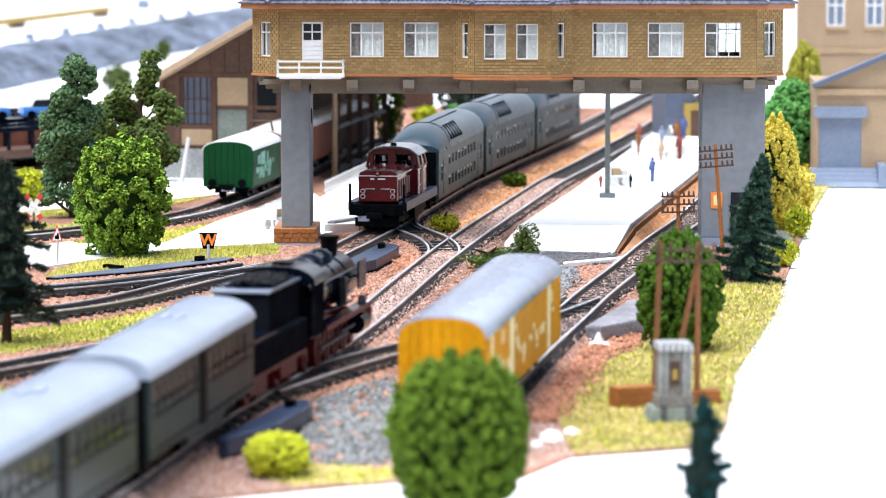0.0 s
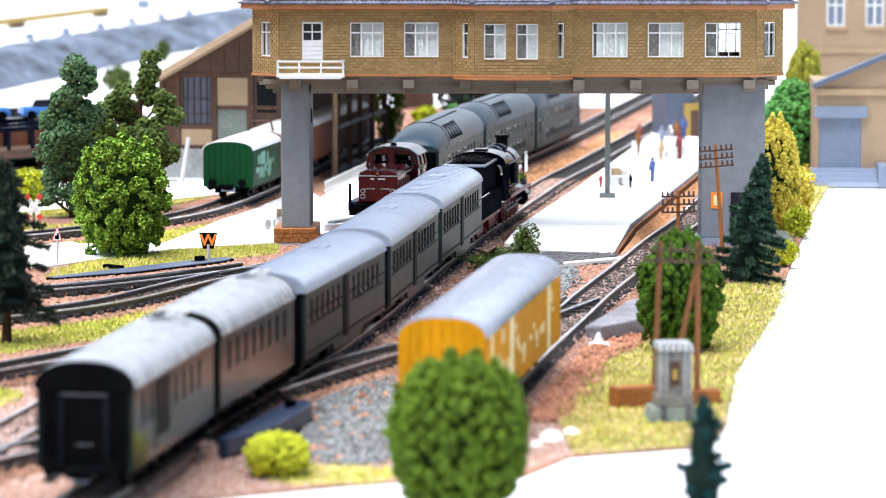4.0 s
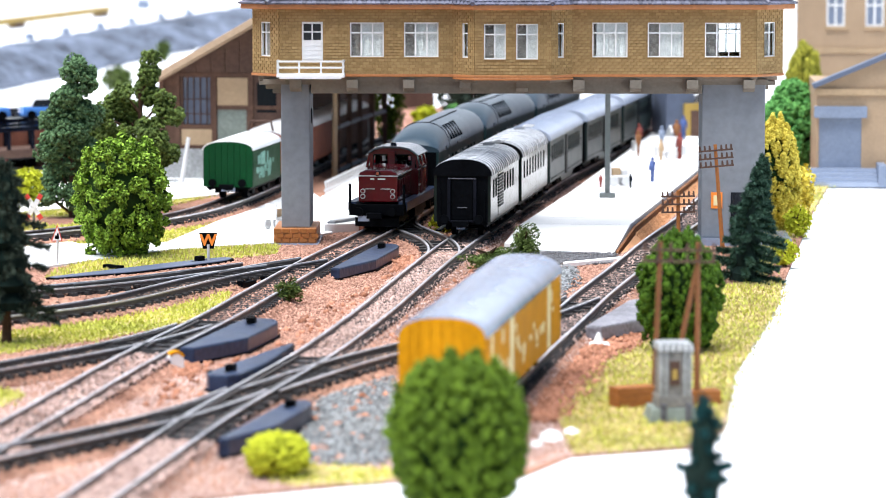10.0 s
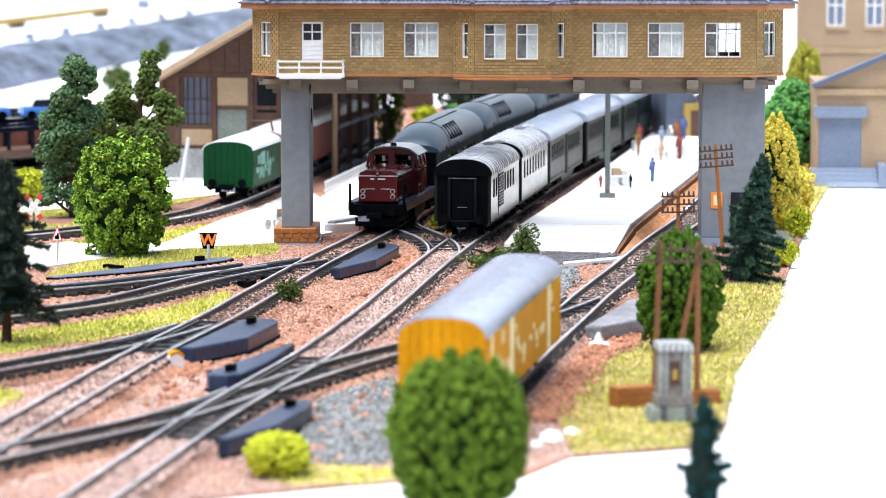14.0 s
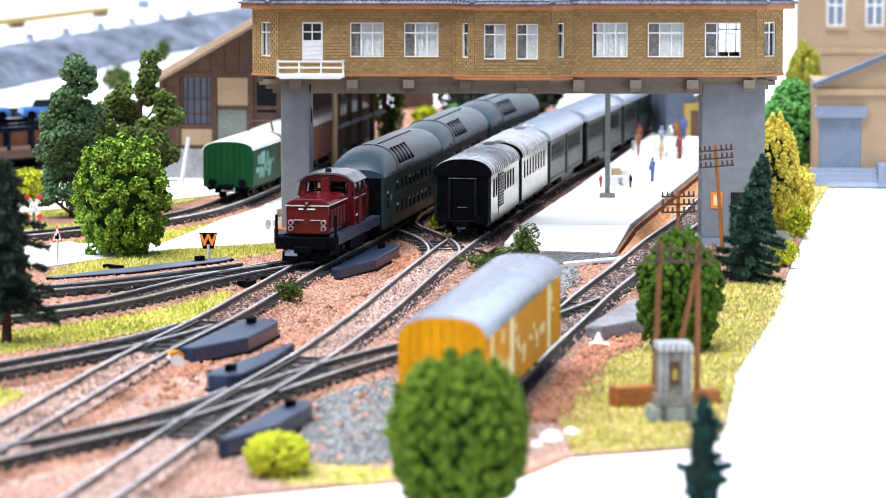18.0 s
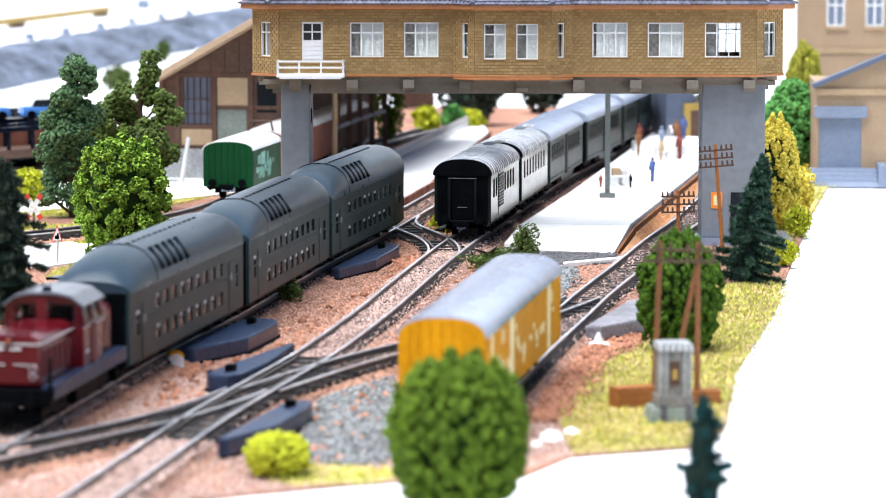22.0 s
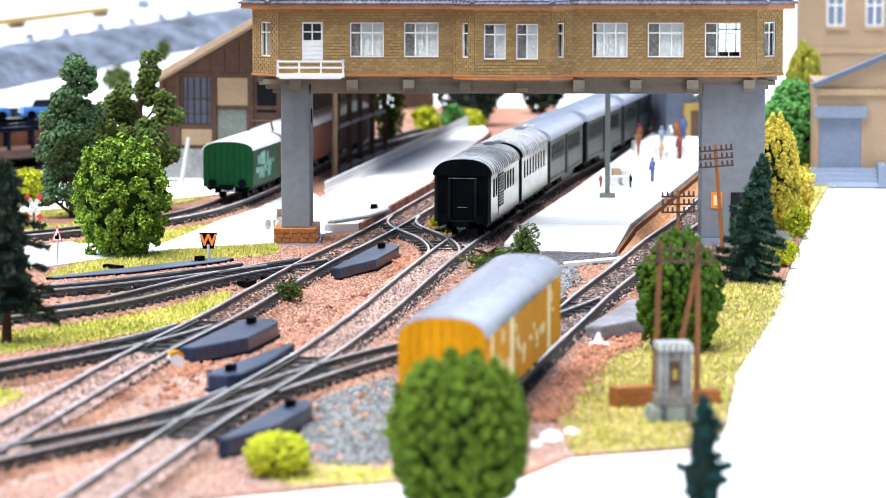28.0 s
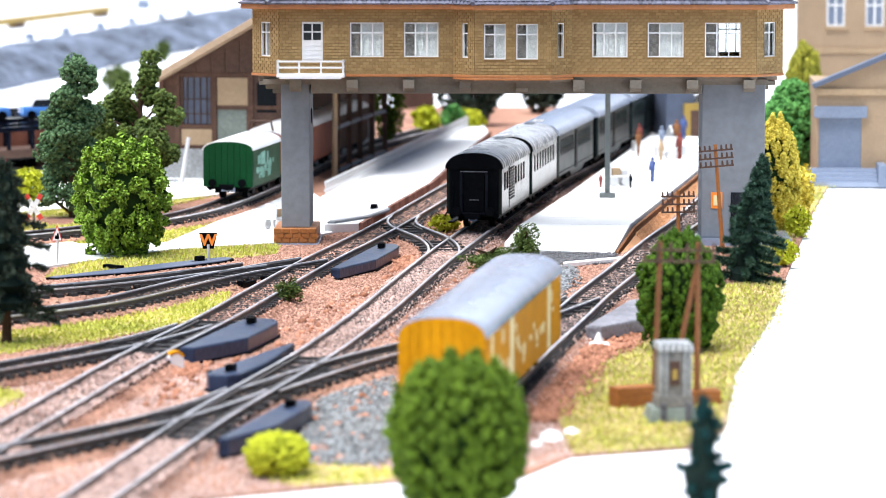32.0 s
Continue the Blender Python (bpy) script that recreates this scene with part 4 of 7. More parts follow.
    part("roof_band", Geo().prism([(-7.9, 23.4), (7.9, 23.4), (6.0, 24.6), (2.9, 25.35), (-2.9, 25.35), (-6.0, 24.6)], -14.2, 3.2), M_RED, c)
    part("exhaust_casing", Geo().box(3.0, 5.4, -1.3, 1.3, 18.4, 24.6), M_RED, cab, bevel=0.3)
    T, R = Matrix.Translation, Matrix.Rotation
    for x in (2.2, -14.0):
        mw = T((x + 0.8, -7.9, 18.6)) @ R(math.pi / 2, 4, "Z")
        hs = [(1.1, 6.5, 0.8, 4.7), (9.3, 14.7, 0.8, 4.7)]
        w = part("cab_front", Geo().wall(15.8, 5.2, 0.8, hs, mw), M_RED, cab)
        for a, b, lo, hi in hs:
            part("window_rim", Geo().wall(b - a, hi - lo, 0.2, [(0.28, b - a - 0.28, 0.28, hi - lo - 0.28)], mw @ T((a, -0.1 if x > 0 else 0.75, lo))), M_STEAM, w)
            pane = part("cab_window", Geo().box(a, b, 0.3, 0.42, lo, hi, mw), M_GLASS, w)
            pane.visible_shadow = False
    for sgn in (-1, 1):
        mw = T((-14, sgn * 9.0, 18.6)) @ R(sgn * 0.2, 4, "X") @ T((0, -0.4, 0))
        hs = [(1.6, 7.6, 0.6, 4.2), (9.4, 15.4, 0.6, 4.2)]
        w = part("cab_side", Geo().wall(17, 5.2, 0.8, hs, mw), M_RED, cab)
        for a, b, lo, hi in hs:
            pane = part("side_window", Geo().box(a, b, 0.3, 0.42, lo, hi, mw), M_GLASS, w)
            pane.visible_shadow = False
        part("cab_stripe", Geo().box(-14.1, 3.1, sgn * 9.0 - 0.12, sgn * 9.0 + 0.12, 17.95, 18.3), M_CABROOF, cab, "thin pale line round the cab")
        part("cab_plate", Geo().box(-1.2, 1.6, sgn * 9.0 - 0.2, sgn * 9.0 + 0.2, 12.4, 12.9), M_CABROOF, cab, "small pale lettering bar")
        part("cab_door", Geo().box(-7.2, -2.4, sgn * 9.0 - 0.15, sgn * 9.0 + 0.15, 9.6, 18.4), M_REDDARK, cab)
    part("horn", Geo().cyl((0.5, 0, 26.0), (0.5, 0, 27.2), 1.2, 0.9, seg=10), M_STEAM, c)
    for sgn in (-1, 1):
        x = sgn * 34
        part("buffer_beam", Geo().box(min(x, x + sgn), max(x, x + sgn), -9.4, 9.4, 5.0, 8.8), M_BLACK, c, bevel=0.2)
        buffers(c, x + sgn, sgn, 6.4)
        part("plate", Geo().box(min(x + sgn * 3, x + sgn * 3.4), max(x + sgn * 3, x + sgn * 3.4), -4.0 * sgn - 1.9, -4.0 * sgn + 1.9, 3.2, 5.0), M_SILVER, c, "pale tail plate")
        part("rail_guard", Geo().box(min(x - sgn * 1, x), max(x - sgn * 1, x), -7.5, 7.5, 1.2, 4.2), M_BLACK, c)
        for y in (-9.2, 9.2):
            part("grab_rail", Geo().cyl((x, y, 7), (x, y, 15.5), 0.45, seg=6), M_BLACK, c)
    bogie(c, -20, 14)
    bogie(c, 20, 14)
    return c


WHEELS = []


def steam_engine(m):
    c = thing("steam_locomotive", m, "black steam locomotive with red wheels and smoke deflectors", "locomotive")
    part("frame", Geo().box(-28, 38, -4.0, 4.0, 3.4, 6.4), M_REDDARK, c)
    for sgn in (-1, 1):
        part("footplate", Geo().box(-17, 35, sgn * 7.6 - 1.8, sgn * 7.6 + 1.8, 9.4, 10.1), M_STEAM, c)
        part("footplate_edge", Geo().box(-17, 35, sgn * 9.4 - 0.2, sgn * 9.4 + 0.2, 9.0, 10.1), M_REDDARK, c)
    part("boiler", Geo().cyl((-17, 0, 16.6), (24, 0, 16.6), 6.1, seg=24), M_STEAM, c, smooth=True)
    part("firebox", Geo().box(-17, -6, -5.6, 5.6, 7, 14), M_STEAM, c)
    s = part("smokebox", Geo().cyl((24, 0, 16.6), (35, 0, 16.6), 6.4, seg=24).cyl((35, 0, 16.6), (36.2, 0, 16.6), 5.6, 4.0, seg=24), M_STEAM, c, smooth=True)
    part("smokebox_door", Geo().cyl((36.0, 0, 16.6), (37.0, 0, 16.6), 4.4, 2.6, seg=20).cyl((37, 0, 16.6), (37.6, 0, 16.6), 0.6, seg=8), M_BLACK, s, smooth=True)
    part("chimney", Geo().cyl((29.5, 0, 22), (29.5, 0, 27.2), 2.0, 2.2, seg=14).cyl((29.5, 0, 26.6), (29.5, 0, 27.5), 2.7, seg=14), M_BLACK, c, smooth=True)
    for x, r in ((18, 3.1), (6, 3.3), (-5, 3.1)):
        part("dome", Geo().cyl((x, 0, 21), (x, 0, 24.2), r, seg=16).cyl((x, 0, 24.2), (x, 0, 25.3), r, r * 0.5, seg=16), M_STEAM, c, smooth=True)
    part("pump", Geo().cyl((12, -6.9, 12), (12, -6.9, 19), 1.5, seg=10), M_STEAM, c, smooth=True)
    for x in (-10, 1, 12, 23.5):
        part("boiler_band", Geo().cyl((x, 0, 16.6), (x + 0.5, 0, 16.6), 6.3, seg=24), M_BLACK, c)
    for sgn in (-1, 1):
        part("smoke_deflector", Geo().box(25, 34, sgn * 8.4 - 0.25, sgn * 8.4 + 0.25, 14.5, 21.5), M_STEAM, c, "black smoke deflector plate")
        part("deflector_stay", Geo().box(29, 30, min(sgn * 6, sgn * 8.4), max(sgn * 6, sgn * 8.4), 17, 17.6), M_STEAM, c)
        part("cylinder", Geo().cyl((24, sgn * 7.6, 5.8), (33, sgn * 7.6, 5.8), 2.6, seg=14), M_STEAM, c, smooth=True)
        part("handrail", Geo().cyl((-17, sgn * 6.5, 19.5), (33, sgn * 6.5, 19.5), 0.25, seg=5), M_DUSTY, c)
        part("coupling_rod", Geo().box(-13, 19, sgn * 6.9 - 0.3, sgn * 6.9 + 0.3, 3.9, 4.7), M_DUSTY, c)
        part("piston_rod", Geo().box(8, 25, sgn * 7.6 - 0.3, sgn * 7.6 + 0.3, 5.4, 6.1), M_DUSTY, c)
        part("pipe", Geo().cyl((-20, sgn * 6.4, 12.5), (26, sgn * 6.6, 11.5), 0.4, seg=6), M_STEAM, c)
    h1 = [(2, 4.6, 6.8, 11.2), (5.8, 8.4, 6.8, 11.2)]
    cab = part("cab", Geo().wall(10.4, 12.8, 0.8, h1, Matrix.Translation((-27.4, -8.8, 9))).wall(10.4, 12.8, 0.8, h1, Matrix.Translation((-27.4, 8.0, 9)))
               .wall(17.6, 12.8, 0.8, [(2.0, 4.4, 8.0, 11.4), (13.2, 15.6, 8.0, 11.4)], Matrix.Translation((-17, -8.8, 9)) @ Matrix.Rotation(math.pi / 2, 4, "Z")), M_GRIME, c)
    part("cab_floor", Geo().box(-28, -17, -8, 8, 8.4, 9.2), M_STEAM, cab)
    part("cab_roof", Geo().prism(roof_shape(8.8, 21.7, 4.2, 14, 0.6), -29.4, -15.4), M_STEAM, cab, smooth=True)
    part("roof_vent", Geo().box(-24, -20, -2.2, 2.2, 25.6, 26.4), M_STEAM, cab)
    for i, x in enumerate((-12, -2, 8, 18)):
        for y in (-5.4, 5.4):
            w = part("driving_wheel", Geo().cyl((0, -0.8, 0), (0, 0.8, 0), 4.6, seg=22).cyl((0, -1.1, 0), (0, 1.1, 0), 1.1, seg=10).box(1.2, 3.0, -1.2, 1.2, -0.8, 0.8), M_REDDARK, c, m=mm(x, y, 4.6))
            for k in range(8):
                part("spoke", Geo().box(1.0, 4.0, -1.0, 1.0, -0.22, 0.22, Matrix.Rotation(math.pi / 4 * k, 4, "Y")), M_REDDARK, w)
            WHEELS.append((w, x, y))
    wheelset(c, 31, 3.0, M_REDDARK)
    wheelset(c, -23, 3.0, M_REDDARK)
    part("buffer_beam", Geo().box(37, 38.4, -9.2, 9.2, 4.6, 8.6), M_REDDARK, c)
    buffers(c, 38.4, 1, 6.4)
    for y in (-6.6, 6.6):
        part("lantern", Geo().cyl((38, y, 10.4), (39.4, y, 10.4), 1.1, seg=10), M_DUSTY, c)
    return c


def tender_car(m):
    c = thing("tender", m, "black coal tender with a raised coal bin", "railway tender")
    part("water_tank", Geo().box(-26.5, 26, -8.7, 8.7, 7.2, 14.6), M_GRIME, c, bevel=0.8)
    part("tank_deck", Geo().box(-26.2, -3, -8.2, 8.2, 14.6, 15.0), M_STEAM, c)
    b = part("coal_bin", Geo().box(-4, 25, -6.6, 6.6, 14.6, 23.6), M_GRIME, c, bevel=0.5)
    rng = np.random.default_rng(8)
    n = 420
    cx, cy = rng.uniform(4, 23.5, n), rng.uniform(-5.4, 5.4, n)
    cl = cloud("coal", np.column_stack([cx, cy, 23.3 + rng.uniform(0, 0.7, n) + 1.0 * (1 - (cy / 6.2) ** 2)]), (0.6, 1.2), M_COAL, "stone", 9)
    cl.parent = b
    # pale grey stands in for the glint along the bin's rear edge
    part("rim", Geo().box(-4.8, -3.2, -7.0, 7.0, 23.3, 24.1), M_ROOFGREY, b, "coal bin rim with its glint painted in as pale grey", bevel=0.2)
    part("bin_lid", Geo().box(-3.6, 3.0, -6.2, 6.2, 23.4, 23.8), M_MOTOR, b)
    for s in (-1, 1):
        part("side_rim", Geo().box(-4.4, 25, s * 6.7 - 0.4, s * 6.7 + 0.4, 23.4, 24.0), M_MOTOR, b)
    part("hatch", Geo().cyl((-15, 0, 15), (-15, 0, 16.6), 2.6, seg=14), M_STEAM, c)
    part("frame", Geo().box(-26.5, 26, -8.0, 8.0, 6.0, 7.2), M_REDDARK, c)
    for x in (-5.2, 5.2):
        part("rear_lamp", Geo().cyl((-27.2, x, 10), (-26.4, x, 10), 0.9, seg=10), M_CABROOF, c)
    part("ladder", Geo().box(-27.2, -26.5, -0.8, 2.2, 8, 14.6), M_STEAM, c)
    buffers(c, -26.5, -1, 6.4)
    for x in (-15, 14):
        g = Geo().box(x - 8, x + 8, -6.8, -5.8, 2.2, 5.2).box(x - 8, x + 8, 5.8, 6.8, 2.2, 5.2).box(x - 2, x + 2, -6, 6, 3, 6)
        bg = part("bogie", g, M_REDDARK, c)
        wheelset(bg, x - 5.5, 3.0, M_REDDARK)
        wheelset(bg, x + 5.5, 3.0, M_REDDARK)
    return c


def closed_van(m, L, body, roof_m, label, stripes=None, height=21.0, rise=4.6):
    W = 9.3
    c = thing("goods_van", m, label, "railway wagon")
    b = part("body", Geo().box(-L / 2 - 0.85, L / 2 + 0.85, -W, W, 5.0, height), body, c)
    part("roof", Geo().prism(roof_shape(W, height - 0.1, rise, 14), -L / 2 - 0.8, L / 2 + 0.8), roof_m, c, smooth=True)
    for sgn in (-1, 1):
        n = int(L / 3.2)
        for i in range(n):
            x = -L / 2 + (i + 0.5) * L / n
            part("plank", Geo().box(x - L / n / 2 + 0.12, x + L / n / 2 - 0.12, sgn * W - 0.16, sgn * W + 0.16, 5.3, height - 0.4), stripes if stripes and i in (n // 6, n // 6 + 1, 2 * n // 3, 2 * n // 3 + 1, n - 3) else body, b)
        crest = lambda y: height - 0.3 + (rise - 0.6) * (1 - min(1.0, abs(y) / W) ** 2.44) ** 0.475
        m8 = 8
        for i in range(m8):
            y0, y1 = -W + i * 2 * W / m8 + 0.1, -W + (i + 1) * 2 * W / m8 - 0.1
            g = Geo().prism([(y0, 5.0), (y1, 5.0), (y1, crest(y1)), ((y0 + y1) / 2, crest((y0 + y1) / 2)), (y0, crest(y0))], min(sgn * (L / 2 + 0.6), sgn * (L / 2 + 1.1)), max(sgn * (L / 2 + 0.6), sgn * (L / 2 + 1.1)))
            part("end_plank", g, body, b)
        part("end_arch", Geo().prism(roof_shape(W, height - 0.1, rise - 0.45, 14, 0.0), min(sgn * L / 2, sgn * (L / 2 + 0.85)), max(sgn * L / 2, sgn * (L / 2 + 0.85))), body, b)
        part("underframe", Geo().box(-L / 2, L / 2, sgn * 7 - 0.5, sgn * 7 + 0.5, 3.6, 5), M_BLACK, c)
        buffers(c, sgn * L / 2, sgn)
        part("plate", Geo().box(sgn * L / 2 - 1 + (sgn > 0) * 0.6, sgn * L / 2 + 0.4 + (sgn > 0) * 0.6, -2.5, 2.5, 3.4, 4.8), M_SILVER, c)
    part("floor", Geo().box(-L / 2, L / 2, -W + 1, W - 1, 4.2, 5.0), M_BLACK, c)
    for x in (-L * 0.28, L * 0.28):
        wheelset(c, x)
        for sgn in (-1, 1):
            part("axle_box", Geo().box(x - 1.7, x + 1.7, sgn * 6.6 - 0.6, sgn * 6.6 + 0.6, 1.8, 4.4), M_BLACK, c)
    return c


def on_line(line, s, base=50.0, back=False):
    """The pose of a vehicle whose middle is s along the line."""
    (x0, y0), (x1, y1) = line.at(s - base / 2), line.at(s + base / 2)
    a = math.degrees(math.atan2(y1 - y0, x1 - x0)) + (180 if back else 0)
    return mm((x0 + x1) / 2, (y0 + y1) / 2, RAIL, 0, 0, a)


# ---- the signal box on its two legs ----
def window_unit(parent, m, w, h, bars=2):
    """A white window with a transom and mullions in an opening; the plane faces -y."""
    f = 0.42
    win = part("window", Geo().wall(w, h, 0.8, [(f, w - f, f, h - f)], m @ Matrix.Translation((0, 0.1, 0))), M_WHITE, parent)
    part("reveal", Geo().wall(w + 0.5, h + 0.5, 0.5, [(0.26, w + 0.24, 0.26, h + 0.24)], m @ Matrix.Translation((-0.25, -0.36, -0.25))), M_BRICKS, win, "thin brick-coloured window surround")
    part("transom", Geo().box(f, w - f, 0.0, 0.5, h * 0.68, h * 0.68 + 0.45, m), M_WHITE, win)
    for i in range(1, bars + 1):
        x = w * i / (bars + 1)
        part("mullion", Geo().box(x - 0.2, x + 0.2, 0.0, 0.5, f, h - f, m), M_WHITE, win)
    pane = part("pane", Geo().box(f, w - f, 0.3, 0.42, f, h - f, m), M_GLASS, win)
    pane.visible_shadow = False
    return win


def brick_wall(parent, m, length, z0, z1, holes, pieces, pitch=2.05, course=1.02, every=False):
    """Bricks that stand proud of a mortar wall, clipped at the openings."""
    part("wall", Geo().wall(length, z1 - z0, 1.6, [(a, b, c - z0, d - z0) for a, b, c, d in holes], m @ Matrix.Translation((0, 0, z0))), M_MORTAR, parent)
    g = Geo()
    row = 0
    z = z0
    while z < z1 - 0.3:
        x = -pitch / 2 if row % 2 else 0.0
        while x < length:
            spans = [(max(0.0, x + 0.11), min(length, x + pitch - 0.11))]
            for a, b, c, d in holes:
                if z + course > c and z < d:
                    cut = []
                    for u, v in spans:
                        if v <= a or u >= b:
                            cut.append((u, v))
                        else:
                            if u < a:
                                cut.append((u, a))
                            if v > b:
                                cut.append((b, v))
                    spans = cut
            for u, v in spans:
                if v - u > 0.25:
                    if every and v - u > 1.7 and pieces[0] < 300:
                        pieces[0] += 1
                        part("brick", BRICK, None, parent, m=Matrix.Scale(K, 4) @ (m @ Matrix.Translation(((u + v) / 2, 0, z + course / 2))) @ Matrix.Scale(1 / K, 4))
                    else:
                        g.box(u, v, -0.28, 0.02, z + 0.1, min(z + course - 0.1, z1), m)
            x += pitch
        z += course
        row += 1
    tagged(part("bricks", g, M_BRICKS, parent), kind="stuff")


BRICK = Geo().box(-0.915, 0.915, -0.28, 0.02, -0.41, 0.41).mesh("brick", M_BRICK)


def signal_box():
    m0 = mm(26.0, 1160, 0, 0, 0, -1.0)
    c = thing("signal_box", m0, "ochre brick bridge signal box on two grey legs over the tracks", "signal box")
    z0, z1 = 57.3, 79.0
    T, R = Matrix.Translation, Matrix.Rotation
    pieces = [0]
    # front wall left and right of the bay
    def hole(x0, x1, a=62.9, b=74.4):
        return (x0, x1, a, b)
    left = [hole(7.4, 14.4, 61.6, 74.6), hole(23.4, 34.6), hole(41.3, 52.7)]
    mL = T((-80.2, 0, 0))
    brick_wall(c, mL, 57.8, z0, z1, left, pieces)
    for a, b, p, q in left[1:]:
        window_unit(c, mL @ T((a, 0, p)), b - a, q - p)
    d = part("balcony_door", Geo().box(7.4, 14.4, 0.2, 0.9, 61.6, 74.6, mL), M_WHITE, c, "white glazed balcony door", bevel=0.1)
    for i in range(2):
        for j in range(2):
            part("door_pane", Geo().box(8.0 + i * 3.1, 10.6 + i * 3.1, 0.05, 0.3, 68.6 + j * 2.9, 71.0 + j * 2.9, mL), M_DARKGLASS, d)
    for j in range(4):
        part("door_panel", Geo().box(8.1, 13.7, 0.0, 0.3, 62.2 + j * 1.5, 63.2 + j * 1.5, mL), M_WHITE, d)
    mR = T((16.6, 0, 0))
    right = [hole(6.8, 18.5), hole(25.1, 37.0), hole(44.0, 55.9)]
    brick_wall(c, mR, 61.0, z0, z1, right, pieces, every=True)
    for a, b, p, q in right:
        window_unit(c, mR @ T((a, 0, p)), b - a, q - p)
    # bay
    e = 7.0
    mB1 = T((-22.4, 0, 0)) @ R(radians(-45), 4, "Z")
    brick_wall(c, mB1, e * 1.414, z0 - 0.8, z1, [hole(4.0, 7.0)], pieces)
    window_unit(c, mB1 @ T((4.0, 0, 62.9)), 3.0, 11.5, 0)
    mB2 = T((-15.4, -e, 0))
    bay = [hole(3.0, 10.2, 62.5, 74.2), hole(13.6, 20.8, 62.5, 74.2)]
    brick_wall(c, mB2, 25.0, z0 - 0.8, z1, bay, pieces, every=True)
    for a, b, p, q in bay:
        window_unit(c, mB2 @ T((a, 0, p)), b - a, q - p, 1)
    mB3 = T((9.6, -e, 0)) @ R(radians(45), 4, "Z")
    brick_wall(c, mB3, e * 1.414, z0 - 0.8, z1, [hole(3.0, 6.2)], pieces)
    window_unit(c, mB3 @ T((3.0, 0, 62.9)), 3.2, 11.5, 0)
    # canted ends and the back
    q = 9.5
    mC = T((-80.2 - q, q, 0)) @ R(radians(-45), 4, "Z")
    brick_wall(c, mC, q * 1.414, z0, z1, [hole(4.2, 9.2)], pieces)
    window_unit(c, mC @ T((4.2, 0, 62.9)), 5.0, 11.5, 1)
    mD = T((77.6, 0, 0)) @ R(radians(45), 4, "Z")
    brick_wall(c, mD, q * 1.414, z0, z1, [hole(3.6, 9.4)], pieces)
    window_unit(c, mD @ T((3.6, 0, 62.9)), 5.8, 11.5, 1)
    part("side_wall", Geo().box(-80.2 - q, -80.2 - q + 1.5, q, 32, z0, z1).box(77.6 + q - 1.5, 77.6 + q, q, 32, z0, z1), M_MORTAR, c)
    back = [(12 + 24 * i, 22 + 24 * i, 5.6, 17.1) for i in range(7)]
    part("back_wall", Geo().wall(176.8, z1 - z0, 1.5, back, T((-80.2 - q, 32, z0))), M_MORTAR, c)
    for a, b, p, r in back:
        window_unit(c, T((-80.2 - q + a, 32, z0 + p)), b - a, r - p)
    foot = [(-80.2 - q, q), (-80.2, 0), (-22.4, 0), (-15.4, -e), (9.6, -e), (16.6, 0), (77.6, 0), (77.6 + q, q), (77.6 + q, 32), (-80.2 - q, 32)]
    grow = lambda k: [(x * (1 + k / 85), -k * 1.1 + y if y < 20 else y + k) for x, y in foot]
    part("floor_slab", Geo().prism(grow(0.5), z0 - 0.9, z0 - 0.01, "z"), M_TERRA, c, "orange-brown base course", bevel=0.2)
    part("bay_course", Geo().prism([(-22.9, 0), (-15.7, -e - 0.6), (9.9, -e - 0.6), (17.1, 0)], z0 - 1.7, z0 - 0.95, "z"), M_TERRA, c, "orange-brown base course under the bay", bevel=0.2)
    part("plinth_course", Geo().prism(grow(-1.6), z0 - 2.6, z0 - 0.9, "z"), M_GIRDER, c)
    part("ceiling_slab", Geo().prism(grow(-0.4), z1, z1 + 0.8, "z"), M_ROOM, c)
    part("gutter", Geo().prism(grow(3.6), z1 - 0.2, z1 + 1.5, "z"), M_TERRA, c, "orange-brown gutter round the eaves", bevel=0.35)
    # hipped roof with tile courses
    ridge = [(-70, 16), (70, 16)]
    k = grow(4.2)
    g = Geo()
    zr = z1 + 1.5
    for i in range(len(k)):
        a, b = k[i], k[(i + 1) % len(k)]
        top = lambda p: (max(-68, min(68, p[0])), 16.0, zr + 15)
        g.add([(*a, zr), (*b, zr), top(b), top(a)], [(0, 1, 2, 3)])
    part("roof", g, M_SLATE, c)
    # tiles on the front slopes
    g = Geo()
    for i in range(len(k)):
        a, b = Vector((*k[i], zr)), Vector((*k[(i + 1) % len(k)], zr))
        if min(a.y, b.y) > 10:
            continue
        n = max(1, int((b - a).length / 1.5))
        for j in range(n):
            for r in range(6):
                p = a.lerp(b, (j + 0.5 * (r % 2) + 0.25) / n)
                tx = max(-68, min(68, p.x))
                up = Vector((tx - p.x, 16 - p.y, 15.0))
                if up.length < 8:
                    continue
                u = up.normalized()
                w = (b - a).normalized() * 0.62
                s = p + u * (r * 1.9)
                nrm = w.cross(u).normalized()
                if nrm.z < 0:
                    nrm = -nrm
                v0 = [s - w, s + w, s + w + u * 2.2, s - w + u * 2.2]
                vs = [q + nrm * (0.45 if ii < 2 else 0.12) for ii, q in enumerate(v0)] + [q - nrm * 0.1 for q in v0]
                g.add(vs, [(0, 1, 2, 3), (4, 5, 1, 0), (5, 6, 2, 1), (7, 4, 0, 3)])
    tagged(part("roof_tiles", g, M_SLATE, c, "dark slate roof tiles"), kind="stuff")
    for sgn, x in ((-1, -15.4), (1, 9.6), (1, 77.6), (-1, -80.2)):
        y = -e if abs(x) < 20 else 0
        a = Vector((x * 1.05, y - 4.6, zr + 0.4))
        bb = Vector((max(-68, min(68, x)), 16, zr + 15.4))
